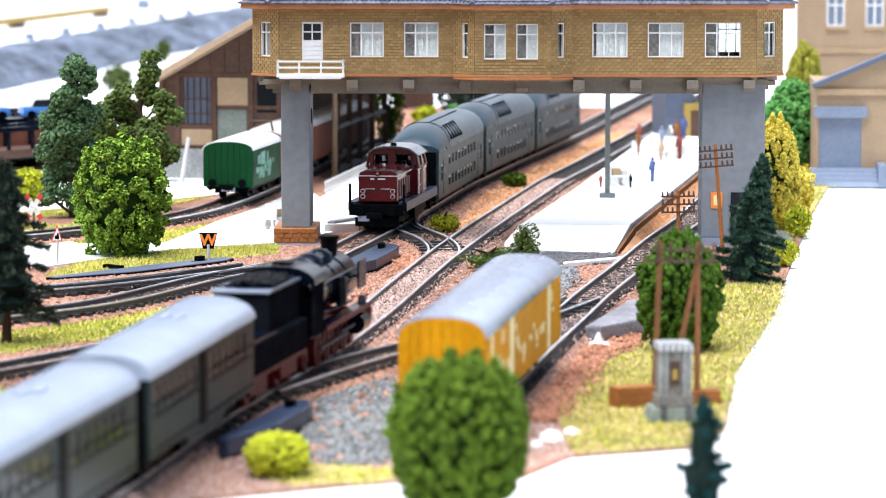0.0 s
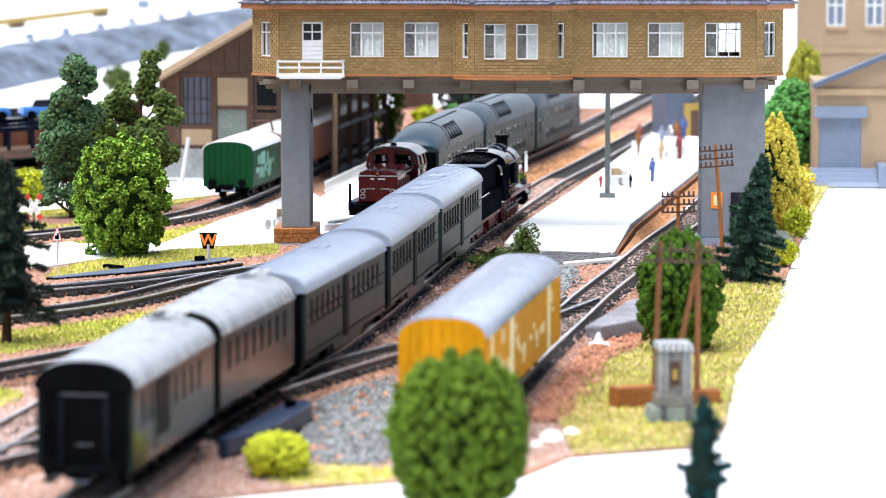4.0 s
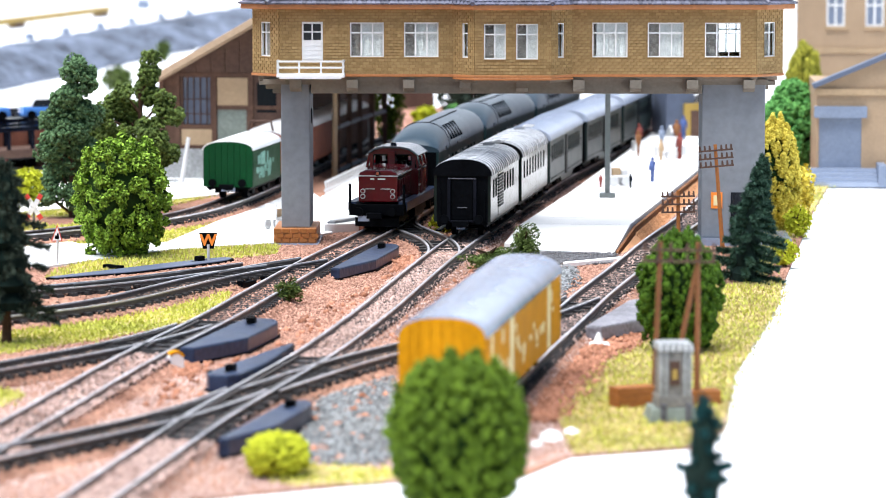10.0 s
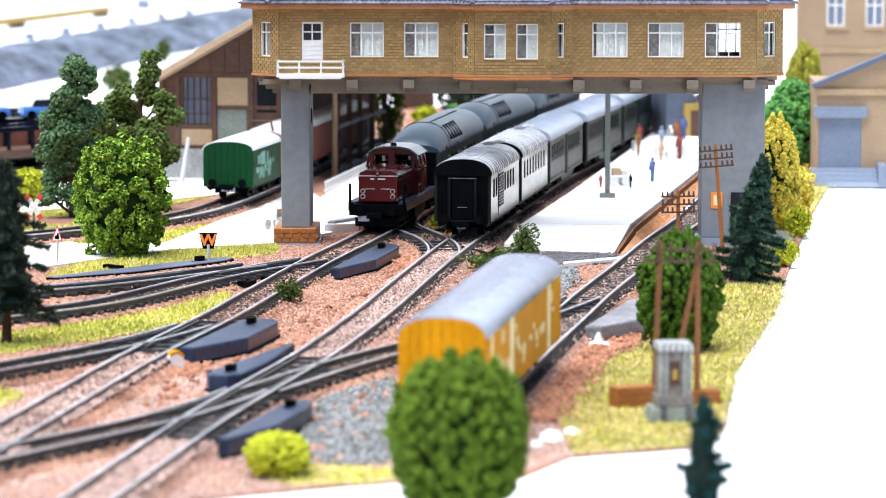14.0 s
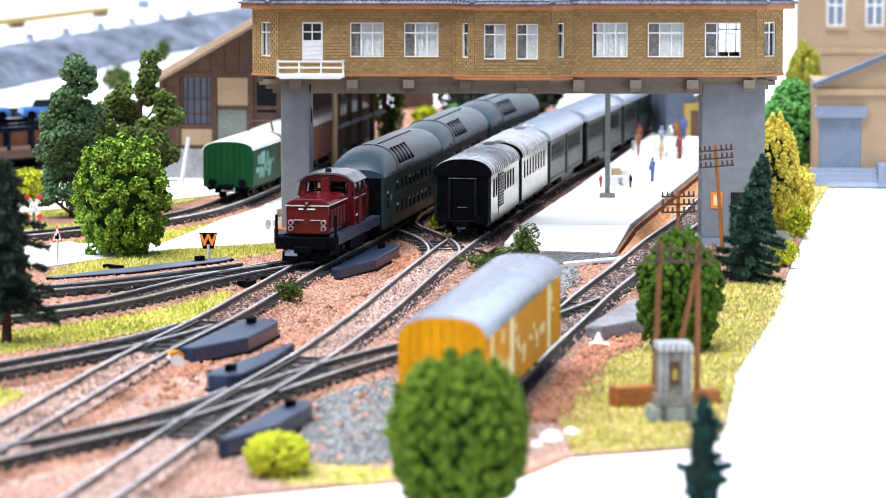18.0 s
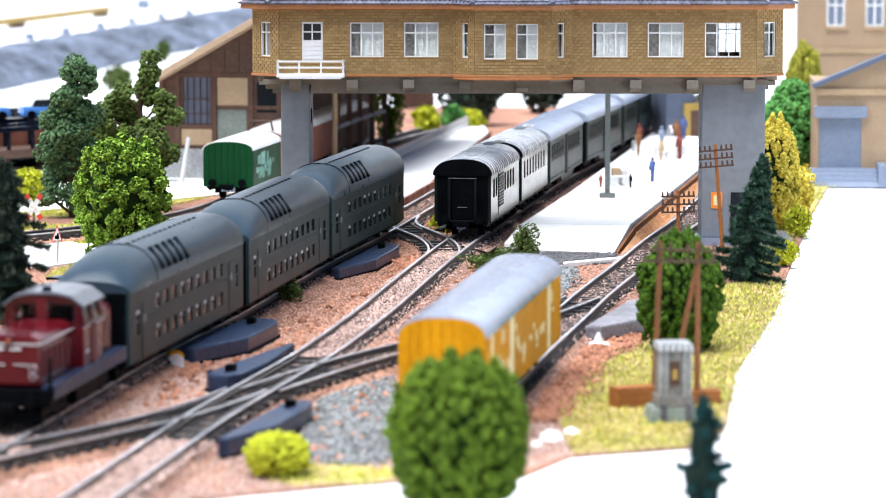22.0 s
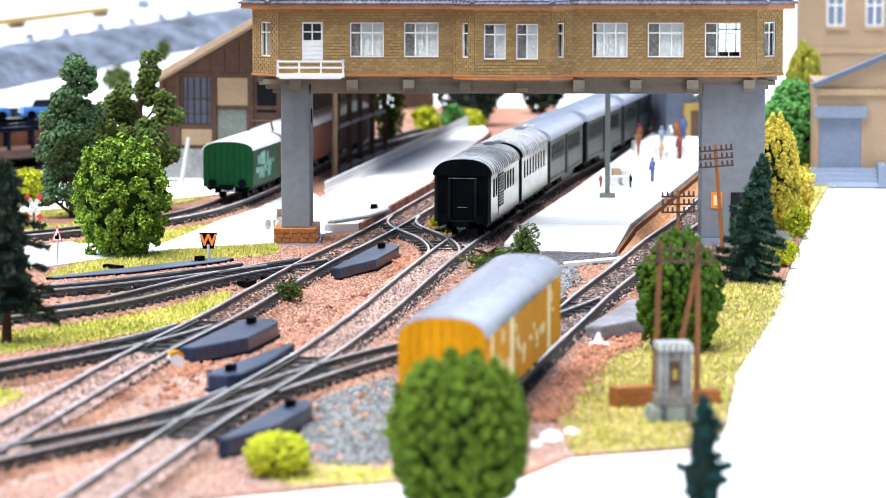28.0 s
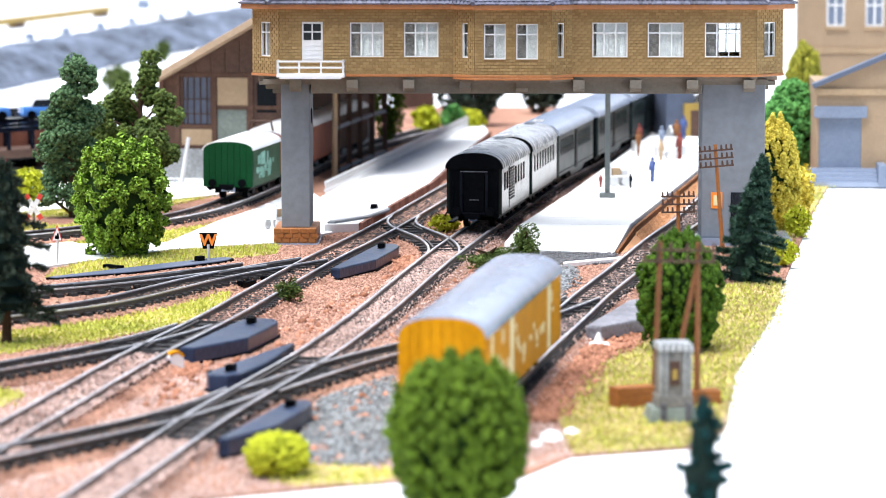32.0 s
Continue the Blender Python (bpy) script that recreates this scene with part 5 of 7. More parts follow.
        part("ridge_tile", Geo().cyl(a, a.lerp(bb, 0.8), 0.8, seg=8), M_SLATE, c)
    # interior
    part("interior_floor", Geo().prism(grow(-2.2), z0, z0 + 0.4, "z"), M_ROOM, c)
    part("partition", Geo().box(-40, -39, 4, 31, z0, z1).box(20, 21, 4, 31, z0, z1).box(52, 53, 8, 31, z0, z1), M_ROOM, c)
    for mw, hs, f in ((mL, left[1:], 0.3), (mR, right[:1], 0.12), (mR, right[1:2], 0.35), (mB2, bay, 0.45)):
        for x0, x1, p0, p1 in hs:
            w = x1 - x0
            g = Geo()
            for i in range(8):
                u0, u1 = x0 + w * (f + (1 - f) * i / 8), x0 + w * (f + (1 - f) * (i + 1) / 8)
                g.box(u0, u1, 1.2 + 0.35 * (i % 2), 1.6 + 0.35 * (i % 2), p0, p1, mw)
            part("curtain", g, M_CURTAIN, c, "pale net curtain")
    for mw, hs in ((mL, left[1:]), (mR, right), (mB2, bay)):
        for x0, x1, p0, p1 in hs:
            part("blind", Geo().box(x0 - 0.3, x1 + 0.3 if mw is not mR else x0 + (x1 - x0) * 0.4, 2.6, 2.8, p0 - 0.5, p1 + 0.4, mw), M_ROOM, c, "greyish brown blind")
    for mw, x0, x1 in ((mC, 4.2, 9.2), (mD, 3.6, 9.4), (mB1, 4.0, 7.0), (mB3, 3.0, 6.2)):
        part("blind", Geo().box(x0, x1, 1.8, 2.0, 62.6, 74.6, mw), M_ROOM, c, "greyish brown blind")
    # girder and brackets
    part("girder", Geo().box(-70, 60, 4.0, 28, 50.6, 54.0), M_GIRDER, c, bevel=0.2)
    for i in range(9):
        x = -75 + i * 18.8
        part("bracket", Geo().prism([(-0.3, 55.4), (-0.3, 52.6), (3.8, 51.2), (3.8, 55.4)], x - 1.9, x + 1.9), M_GIRDER, c, bevel=0.15)
    part("deck", Geo().box(-86, 82, 3.6, 30, 53.6, 55.4), M_GIRDER, c)
    # balcony
    b = part("balcony", Geo().box(-80.9, -58.4, -6.0, 0, 56.4, 57.6), M_WHITE, c, "white balcony with railing", bevel=0.2)
    part("edge_beam", Geo().box(-80.0, -59.4, -6.4, -5.7, 55.9, 57.2), M_WHITE, b, bevel=0.2)
    for x in (-80.5, -73.4, -66.2, -58.9):
        part("baluster", Geo().box(x - 0.33, x + 0.33, -5.8, -5.2, 57.6, 62.0), M_WHITE, b)
    for y in (-3.0,):
        for x in (-80.5, -58.9):
            part("baluster", Geo().box(x - 0.3, x + 0.3, y - 0.3, y + 0.3, 57.6, 62.0), M_WHITE, b)
    for z in (59.4, 61.4):
        part("rail", Geo().box(-80.9, -58.5, -5.9, -5.3, z, z + 0.6).box(-59.3, -58.5, -5.9, 0, z, z + 0.6).box(-80.9, -80.1, -5.9, 0, z, z + 0.6), M_WHITE, b)
    # stepped corbels under the canted ends
    for sx, x0 in ((-1, -82.0), (1, 79.0)):
        for k in range(3):
            xa, xb = x0 + sx * (5.6 - k * 2.2), x0 - sx * 4
            part("corbel", Geo().box(min(xa, xb), max(xa, xb), 7.0 + k * 1.6, 30, 54.7 - k * 1.5 - 1.4, 54.7 - k * 1.5), M_GIRDER, c, bevel=0.12)
    # legs
    lg = part("leg", Geo().box(-80.2, -70.6, 6, 27, 5.5, 54.0, top=1.0), M_LEG, c, "grey plastered leg", bevel=0.4)
    part("leg_slot", Geo().box(-70.7, -70.3, 14, 17, 40, 45), M_BLACK, lg)
    part("brick_base", Geo().box(-82.6, -68.4, 3.0, 29.5, 0.6, 5.5), M_TERRA, c, "orange-brown stone plinth", bevel=0.3)
    for r in range(3):
        for i in range(5):
            part("stone", Geo().box(-82.6 + i * 2.9 + (r % 2) * 0.9, -80.2 + i * 2.9 + (r % 2) * 0.9, 2.5, 3.1, 0.8 + r * 1.6, 2.2 + r * 1.6), M_POLE, c, bevel=0.15)
    part("foot_slab", Geo().box(-83.6, -67.4, 1.5, 30.5, -0.1, 0.6), M_SILVER, c)
    lr = part("leg", Geo().box(60.2, 81.2, 6, 27, 2.4, 54.5), M_LEG, c, "wide grey leg with a dark doorway", bevel=0.4)
    part("doorway", Geo().box(70.0, 77.4, 5.6, 6.4, 3.0, 17.6), M_STEAM, lr, "dark recessed door")
    part("poster", Geo().box(63.4, 67.2, 5.7, 6.2, 12.2, 17.6), M_ORANGE, lr, "orange notice board")
    part("poster_panel", Geo().box(64.2, 66.2, 5.5, 5.9, 13.2, 16.6), M_CREAM, lr)
    part("foot_slab", Geo().box(58, 90, 0.5, 30, -0.1, 2.4), M_SILVER, c, "pale concrete foot")
    return c


# ---- plants ----
def crown_points(rng, n, rx, ry, rz, lumps, ball=1.0):
    """Places on a lumpy crown: overlapping balls inside an ellipsoid."""
    if ball == 1.0:
        i = np.arange(lumps) + 0.5
        z, a = 1 - 2 * i / lumps, i * 2.39996
        cs = np.stack([np.sqrt(1 - z * z) * np.cos(a), np.sqrt(1 - z * z) * np.sin(a), z], 1) + rng.normal(0, 0.08, (lumps, 3))
        cs = np.sign(cs) * np.abs(cs) ** 0.9
    else:
        cs = rng.normal(size=(lumps, 3))
        cs /= np.linalg.norm(cs, axis=1, keepdims=True)
    cs *= rng.uniform(0.62, 0.8, (lumps, 1)) if ball == 1.0 else rng.uniform(0.1, 0.92, (lumps, 1))
    rad = rng.uniform(0.18, 0.34, lumps) * ball if ball == 1.0 else rng.uniform(0.26, 0.44, lumps) * ball
    k = rng.integers(0, lumps, n)
    d = rng.normal(size=(n, 3))
    d /= np.linalg.norm(d, axis=1, keepdims=True)
    p = cs[k] + d * rad[k][:, None] * rng.uniform(0.75, 1.05, (n, 1))
    return p * np.array([rx, ry, rz])


def bush(name, x, y, w, h, material, label, n=2600, leaf=(0.7, 1.5), trunk=2.0, seed=1, z=0.0, lumps=40, kind="leaf", lean=0.0, ball=1.0):
    rng = np.random.default_rng(seed)
    c = thing(name, mm(x, y, z), label, "tree" if h > 14 else "bush")
    if trunk:
        g = Geo().cyl((0, 0, -0.3), (lean * 0.3, 0, h * 0.5), w * 0.05 + 0.4, w * 0.03 + 0.2, 8)
        for i in range(5):
            a = 2 * math.pi * i / 5
            g.cyl((0, 0, h * 0.25 + i), (math.cos(a) * w * 0.3, math.sin(a) * w * 0.3, h * 0.55 + i), w * 0.025 + 0.2, 0.2, 5)
        part("trunk", g, M_BARK, c)
    hz = (h - trunk) / 2
    p = crown_points(rng, n, w / 2, w / 2, hz, lumps, ball) * np.array([1.08, 1.08, 1.05])
    p[:, 2] = np.maximum(p[:, 2] + trunk + hz, 0.3)
    p[:, 0] += lean * p[:, 2] / h
    ob = cloud("crown", p, leaf, material, kind, seed + 1)
    ob.parent = c
    # added solid core, coloured dark for the shade between the lumps
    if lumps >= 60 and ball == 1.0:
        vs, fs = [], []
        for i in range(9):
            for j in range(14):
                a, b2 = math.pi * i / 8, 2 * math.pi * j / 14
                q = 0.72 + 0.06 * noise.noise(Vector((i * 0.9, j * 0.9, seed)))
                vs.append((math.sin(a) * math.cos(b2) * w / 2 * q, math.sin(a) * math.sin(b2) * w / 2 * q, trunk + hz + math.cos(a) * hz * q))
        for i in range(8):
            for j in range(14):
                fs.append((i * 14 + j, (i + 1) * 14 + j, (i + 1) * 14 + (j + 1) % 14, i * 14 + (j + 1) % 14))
        part("shade_core", Geo().add(vs, fs), M_FOLIAGECORE, c, smooth=True)
    return c


def foam_bush(name, x, y, w, h, material, label, n, seed, z=0.0, lumps=240, grain=(0.3, 0.75), rad=(0.09, 0.15), taper=0.0, wobble=0.06, square=0.92, flakes=0.0):
    """A foliage ball of crumbly foam: many small lumps of grains round an added core, dark as inner shade, open at the
    joints.
    """
    rng = np.random.default_rng(seed)
    c = thing(name, mm(x, y, z), label, "tree" if h > 14 else "bush")
    part("trunk", Geo().cyl((0, 0, -0.3), (0, 0, h * 0.5), w * 0.06, w * 0.03, 8), M_BARK, c)
    i = np.arange(lumps) + 0.5
    u, a = 1 - 2 * i / lumps, i * 2.39996
    cs = np.stack([np.sqrt(1 - u * u) * np.cos(a), np.sqrt(1 - u * u) * np.sin(a), u], 1)
    cs = np.sign(cs) * np.abs(cs) ** square + rng.normal(0, wobble, (lumps, 3))
    cs *= rng.uniform(0.8, 0.95, (lumps, 1))
    r = rng.uniform(*rad, lumps)
    k = rng.integers(0, lumps, n)
    d = rng.normal(size=(n, 3)) + cs[k] * 0.55
    d /= np.linalg.norm(d, axis=1, keepdims=True)
    p = cs[k] + d * (r[k] * rng.uniform(0.55, 1.1, n))[:, None]

    def place(q):
        f = np.clip(0.5 + 0.5 * q[:, 2], 0, 1)
        k2 = 1 - taper * np.clip((f - 0.68) / 0.32, 0, 1)
        return np.column_stack([q[:, 0] * w / 2 * k2, q[:, 1] * w / 2 * k2, np.maximum(h / 2 + q[:, 2] * h / 2, 0.3)])
    cut = int(n * (1 - flakes))
    cloud("crown", place(p[:cut]), grain, material, "stone", seed + 1, parent=c)
    if flakes:
        cloud("loose_foliage", place(p[cut:] * 1.02), (grain[1] * 0.7, grain[1] * 1.25), material, "leaf", seed + 2, parent=c)
    # added core: stops see-through and shows as painted shade in the gaps
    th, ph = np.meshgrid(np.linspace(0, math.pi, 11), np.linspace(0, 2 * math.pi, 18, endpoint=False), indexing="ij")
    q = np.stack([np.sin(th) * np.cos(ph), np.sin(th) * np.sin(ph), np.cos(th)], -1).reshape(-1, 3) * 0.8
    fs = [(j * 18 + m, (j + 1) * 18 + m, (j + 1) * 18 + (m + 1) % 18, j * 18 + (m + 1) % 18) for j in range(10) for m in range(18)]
    part("shade_core", Geo().add([tuple(v) for v in place(q)], fs), M_FOLIAGECORE, c, smooth=True)
    return c


def clump_tree(x, y, label, seed, clumps, leaf):
    """A foam-leaved tree: limbs that end in crumbly clumps, given as sideways offset, height and radius."""
    rng = np.random.default_rng(seed)
    c = thing("tree", mm(x, y), label, "tree")
    top = max(q[1] for q in clumps)
    g = Geo().cyl((0, 0, -0.3), (0, 0, top * 0.8), 1.5, 0.5, 8)
    pts = []
    for dx, h, r in clumps:
        dy = rng.uniform(-5, 5)
        g.cyl((0, 0, max(1.0, h - 8)), (dx, dy, h), 0.7, 0.3, 6)
        n = int(r * r * 22)
        k = 15
        d = rng.normal(size=(k, 3))
        d /= np.linalg.norm(d, axis=1, keepdims=True)
        cs = d * rng.uniform(0.3, 0.85, (k, 1)) * r
        rad = rng.uniform(0.28, 0.5, k) * r
        w = rng.integers(0, k, n)
        e = rng.normal(size=(n, 3))
        e /= np.linalg.norm(e, axis=1, keepdims=True)
        pts.append(cs[w] + e * rad[w][:, None] * rng.uniform(0.8, 1.05, (n, 1)) + np.array([dx, dy, h]))
    part("trunk", g, M_BARK, c)
    p = np.vstack(pts)
    p[:, 2] = np.maximum(p[:, 2], 0.4)
    ob = cloud("crown", p, (0.45, 1.1), leaf, "stone", seed + 1)
    ob.parent = c
    return c


def fir(name, x, y, w, h, material, label, seed=1, trunk=2.0, tiers=9, n=5200, curve=0.8, fat=1.5, lean=0.0, droop=-0.22, bulge=0.15, needle=(0.05, 0.1), core=0.0):
    """A bottle-brush conifer: needles on drooping twigs round a thin stem."""
    rng = np.random.default_rng(seed)
    c = thing(name, mm(x, y, 0, 0, lean, 0), label, "tree")
    part("trunk", Geo().cyl((0, 0, -0.3), (0, 0, h * 0.96), w * 0.045 + 0.25, 0.15, 7), M_BARK, c)
    tw = Geo()
    pts, nrm = [], []
    m = tiers * 13
    for i in range(m):
        f = (i + rng.uniform(0, 1)) / m
        zc = trunk + (h - trunk) * f
        r = w / 2 * (1 - f) ** curve * rng.uniform(0.7, 1.1) * (1.0 + bulge * math.sin(f * tiers * 2 * math.pi)) + 0.3
        a = i * 2.39996 + rng.uniform(-0.5, 0.5)
        e = Vector((math.cos(a) * r, math.sin(a) * r, zc + droop * r))
        b = Vector((0, 0, zc))
        tw.cyl(b, e, 0.18, 0.08, 4)
        along = (e - b).normalized()
        side = along.cross(Vector((0, 0, 1))).normalized()
        up = side.cross(along)
        for j in range(max(8, int(n / m * (0.3 + 1.4 * r / w)))):
            q = b.lerp(e, rng.uniform(0.1, 1.02) ** 0.8)
            pts.append(tuple(q))
            w2 = rng.uniform(0, 2 * math.pi)
            nrm.append(tuple(along * 0.6 + side * math.cos(w2) + up * math.sin(w2)))
    tagged(part("twig_work", tw, M_BARK, c), kind="stuff")
    # added core that closes the needles; its dark colour stands for inner shade
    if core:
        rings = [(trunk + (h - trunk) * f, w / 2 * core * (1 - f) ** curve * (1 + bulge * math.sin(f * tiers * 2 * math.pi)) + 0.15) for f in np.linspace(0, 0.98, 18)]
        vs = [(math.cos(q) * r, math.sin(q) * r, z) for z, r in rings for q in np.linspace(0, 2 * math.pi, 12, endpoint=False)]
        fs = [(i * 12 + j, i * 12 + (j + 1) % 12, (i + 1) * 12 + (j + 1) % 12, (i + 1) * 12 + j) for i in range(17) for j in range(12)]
        part("shade_core", Geo().add(vs, fs), M_FIRCORE, c, smooth=True)
    ob = cloud("needles", np.array(pts), (w * needle[0], w * needle[1]), material, "blade", seed + 3, np.array(nrm), stretch=fat)
    ob.parent = c
    return c


# ---- small lineside things ----
def turnout_motor(x, y, ang, L, W, h=4.2, material=None, label="blue-black turnout motor housing beside the track", z=0.0, wide_near=False):
    """A flat housing whose straight edge starts at (x, y); wide_near: its blunt end lies at the start."""
    m = mm(x, y, z, 0, 0, ang)
    c = thing("turnout_motor", m, label, "turnout motor", "turnout motors")
    if wide_near:
        prof = [(0, 0.25), (0, 0.8), (0.07, 1.0), (0.4, 1.0), (0.97, 0.5), (1.0, 0.3), (0.14, 0.0), (0.05, 0.05)]
    else:
        prof = [(0, 0), (0, 0.3), (0.36, 0.98), (0.7, 1.0)] + [(0.82 + 0.18 * math.sin(q), 0.5 + 0.5 * math.cos(q)) for q in np.linspace(0.2, 2.6, 7)]
    prof = [(L * u, -W * v) for u, v in prof]
    body = part("housing", Geo().prism(prof, 0, h, "z"), material or M_MOTOR, c, bevel=0.6)
    part("base_flange", Geo().prism([(L / 2 + (u - L / 2) * 1.02, -W / 2 + (v + W / 2) * 1.1) for u, v in prof], 0, 0.7, "z"), M_BLACK if z == 0.0 else M_LEG, c)
    kx, ky = (L * 0.14, -W * 0.55) if wide_near else (L * 0.82, -W * 0.45)
    part("lever", Geo().box(kx - 1.4, kx + 1.4, ky - 1.1, ky + 1.1, h - 0.1, h + 1.5), M_BLACK, body, bevel=0.25)
    part("slot", Geo().box(kx - 3.6, kx + 3.6, ky - 0.7, ky + 0.7, h - 0.1, h + 0.06), M_BLACK, body)
    if z == 0.0:
        part("tie_bar", Geo().box(L * 0.4, L * 0.4 + 1.8, -0.5, 7.0, 0.6, 1.7), M_BLACK, c)
    return c


def telegraph_pole(x, y, h, lean, cross, label, m_pole=None, strut=False, turn=0.0):
    c = thing("telegraph_pole", mm(x, y, 0, 0, lean, turn), label, "telegraph pole", "telegraph poles")
    xs = (-0.0,) if not strut else (-5.0, 5.0)
    for i, px in enumerate(xs):
        part("pole", Geo().cyl((px, 0, -0.5), (px * 0.86, 0, h), 0.75, 0.55, 8), m_pole or M_POLE, c, smooth=True)
    if strut:
        part("brace", Geo().cyl((-1.0, 0.4, 4), (4.3, 0.4, h * 0.86), 0.7, 0.6, 7), m_pole or M_POLE, c)
    for j in range(cross):
        z = h - 2.2 - j * 2.6
        w = 5.6 if not strut else 8.4
        arm = part("crossarm", Geo().box(-w, w, -0.9, -0.3, z, z + 0.55), M_DARKWOOD, c)
        for k in range(3):
            for sgn in (-1, 1):
                xx = sgn * (1.9 + k * (w - 2.4) / 2)
                part("insulator", Geo().cyl((xx, -0.6, z + 0.5), (xx, -0.6, z + 2.0), 0.4, 0.28, 6), M_DARKWOOD, arm)
    return c


def letter(parent, ch, size, m, material, bold=0.0):
    cu = bpy.data.curves.new("letter", "FONT")
    cu.body, cu.size, cu.extrude, cu.offset, cu.align_x, cu.align_y = ch, size * K, 0.12 * K, bold * K, "CENTER", "CENTER"
    tmp = bpy.data.objects.new("tmp", cu)
    scene.collection.objects.link(tmp)
    bpy.context.view_layer.update()
    me = bpy.data.meshes.new_from_object(tmp.evaluated_get(bpy.context.evaluated_depsgraph_get()))
    bpy.data.objects.remove(tmp)
    me.materials.clear()
    me.materials.append(material)
    ob = new("letter", me)
    ob.parent = parent
    ob.matrix_basis = m
    return ob


def whistle_sign():
    c = thing("track_sign", mm(-74.6, 1107, 0, 0, 0, 0), "black trapezoid whistle sign with an orange W on a pale post", "sign")
    part("post", Geo().cyl((0, 0, -0.3), (0, 0, 6), 0.45, seg=8), M_CABROOF, c)
    part("panel", Geo().prism([(-1.7, 4.6), (1.7, 4.6), (2.9, 9.7), (-2.9, 9.7)], 0, 0.5, "y"), M_BLACK, c, bevel=0.1)
    letter(c, "W", 5.0, mm(0, -0.14, 7.25, 90), M_ORANGE, 0.16)


def warning_sign():
    c = thing("warning_sign", mm(-121.6, 1097, 0, 0, 0, 4), "white triangular railway warning sign with a red rim", "sign")
    part("post", Geo().cyl((0, 0, -0.3), (0.3, 0, 10), 0.4, seg=8), M_CABROOF, c)
    part("rim", Geo().prism([(-1.8, 8.0), (1.8, 8.0), (0.2, 13.4)], -0.1, 0.4, "y"), M_SIGNRED, c)
    part("face", Geo().prism([(-1.4, 8.3), (1.45, 8.3), (0.2, 12.6)], -0.3, 0.0, "y"), M_WHITE, c)
    part("symbol", Geo().box(-0.6, 0.7, -0.42, -0.2, 8.8, 9.9).box(0.1, 0.6, -0.42, -0.2, 9.9, 10.6), M_BLACK, c)


def crossing_sign():
    c = thing("crossing_sign", mm(-142, 1210, 0), "red and white crossed boards at the level crossing", "sign")
    part("post", Geo().cyl((0, 0, -0.3), (0, 0, 8), 0.45, seg=8), M_GIRDER, c)
    for sgn in (-1, 1):
        m = Matrix.Translation((0, -0.4 - 0.25 * (sgn > 0), 8.6)) @ Matrix.Rotation(sgn * radians(32), 4, "Y")
        b = part("board", Geo().box(-0.8, 0.8, 0, 0.4, -5.0, 5.0, m), M_WHITE, c)
        for s2 in (-1, 1):
            part("red_end", Geo().box(-0.82, 0.82, -0.06, 0.46, s2 * 4.1 - 0.95, s2 * 4.1 + 0.95, m), M_SIGNRED, b)


def kiosk():
    c = thing("transformer_kiosk", mm(51.4, 776, 0, 0, 0, 6) @ Matrix.Diagonal((0.88, 0.9, 1.0, 1.0)), "grey-brown transformer kiosk on a mossy stone base", "kiosk")
    part("base", Geo().box(-7.0, 6.0, -5.5, 5.5, -0.2, 3.6, top=0.86), M_STONEBASE, c, bevel=0.5)
    b = part("body", Geo().box(-4.1, 4.1, -4, 4, 3.6, 16.2, top=0.96), M_KIOSKWALL, c, bevel=0.3)
    part("plinth", Geo().box(-4.6, 4.6, -4.5, 4.5, 3.6, 6.2, top=0.97), M_KIOSKWALL, b, bevel=0.2)
    r = part("roof", Geo().box(-4.7, 4.7, -4.6, 4.6, 16.2, 18.0, top=0.92), M_KIOSK, c, bevel=0.4)
    for i in range(6):
        part("roof_rib", Geo().box(-4.2 + i * 1.6, -3.7 + i * 1.6, -4.75, -4.4, 16.3, 17.6), M_CABROOF, r)
    part("doorway", Geo().box(-1.5, 1.1, -4.25, -3.7, 8.6, 14.0), M_DARKWOOD, b)
    part("door_panel", Geo().box(-0.9, 0.4, -4.4, -4.0, 10, 12.2), M_MUSTARD, b)
    for x in (-3.7, -2.4, 2.4, 3.7):
        part("pilaster", Geo().box(x - 0.4, x + 0.4, -4.3, -3.6, 6.2, 16.2), M_KIOSK, b)
    for x in (-3.2, 3.2):
        part("foot", Geo().box(x - 0.8, x + 0.8, -5.6, -4.2, 0, 4.4, top=0.8), M_DUSTY, c)


def crate(x, y, ang, L, W, H, label):
    c = thing("timber_stack", mm(x, y, 0, 0, 0, ang), label, "timber")
    for i in range(3):
        for j in range(3):
            part("beam", Geo().box(-L / 2, L / 2, -W / 2 + j * W / 3, -W / 2 + (j + 0.94) * W / 3, i * H / 3, (i + 0.95) * H / 3), M_POLE, c)


def platform_lamp():
    c = thing("platform_lamp", mm(60.1, 1276, 6.0), "tall grey lamp post on the platform", "lamp post")
    part("foot", Geo().box(-2.9, 2.9, -2.2, 2.2, 0, 1.8), M_LAMPPOST, c, bevel=0.3)
    part("post", Geo().box(-0.95, 0.95, -0.8, 0.8, 1.8, 56), M_LAMPPOST, c, bevel=0.2)
    part("arm", Geo().box(-8, 8, -0.6, 0.6, 54.6, 55.8), M_LAMPPOST, c)


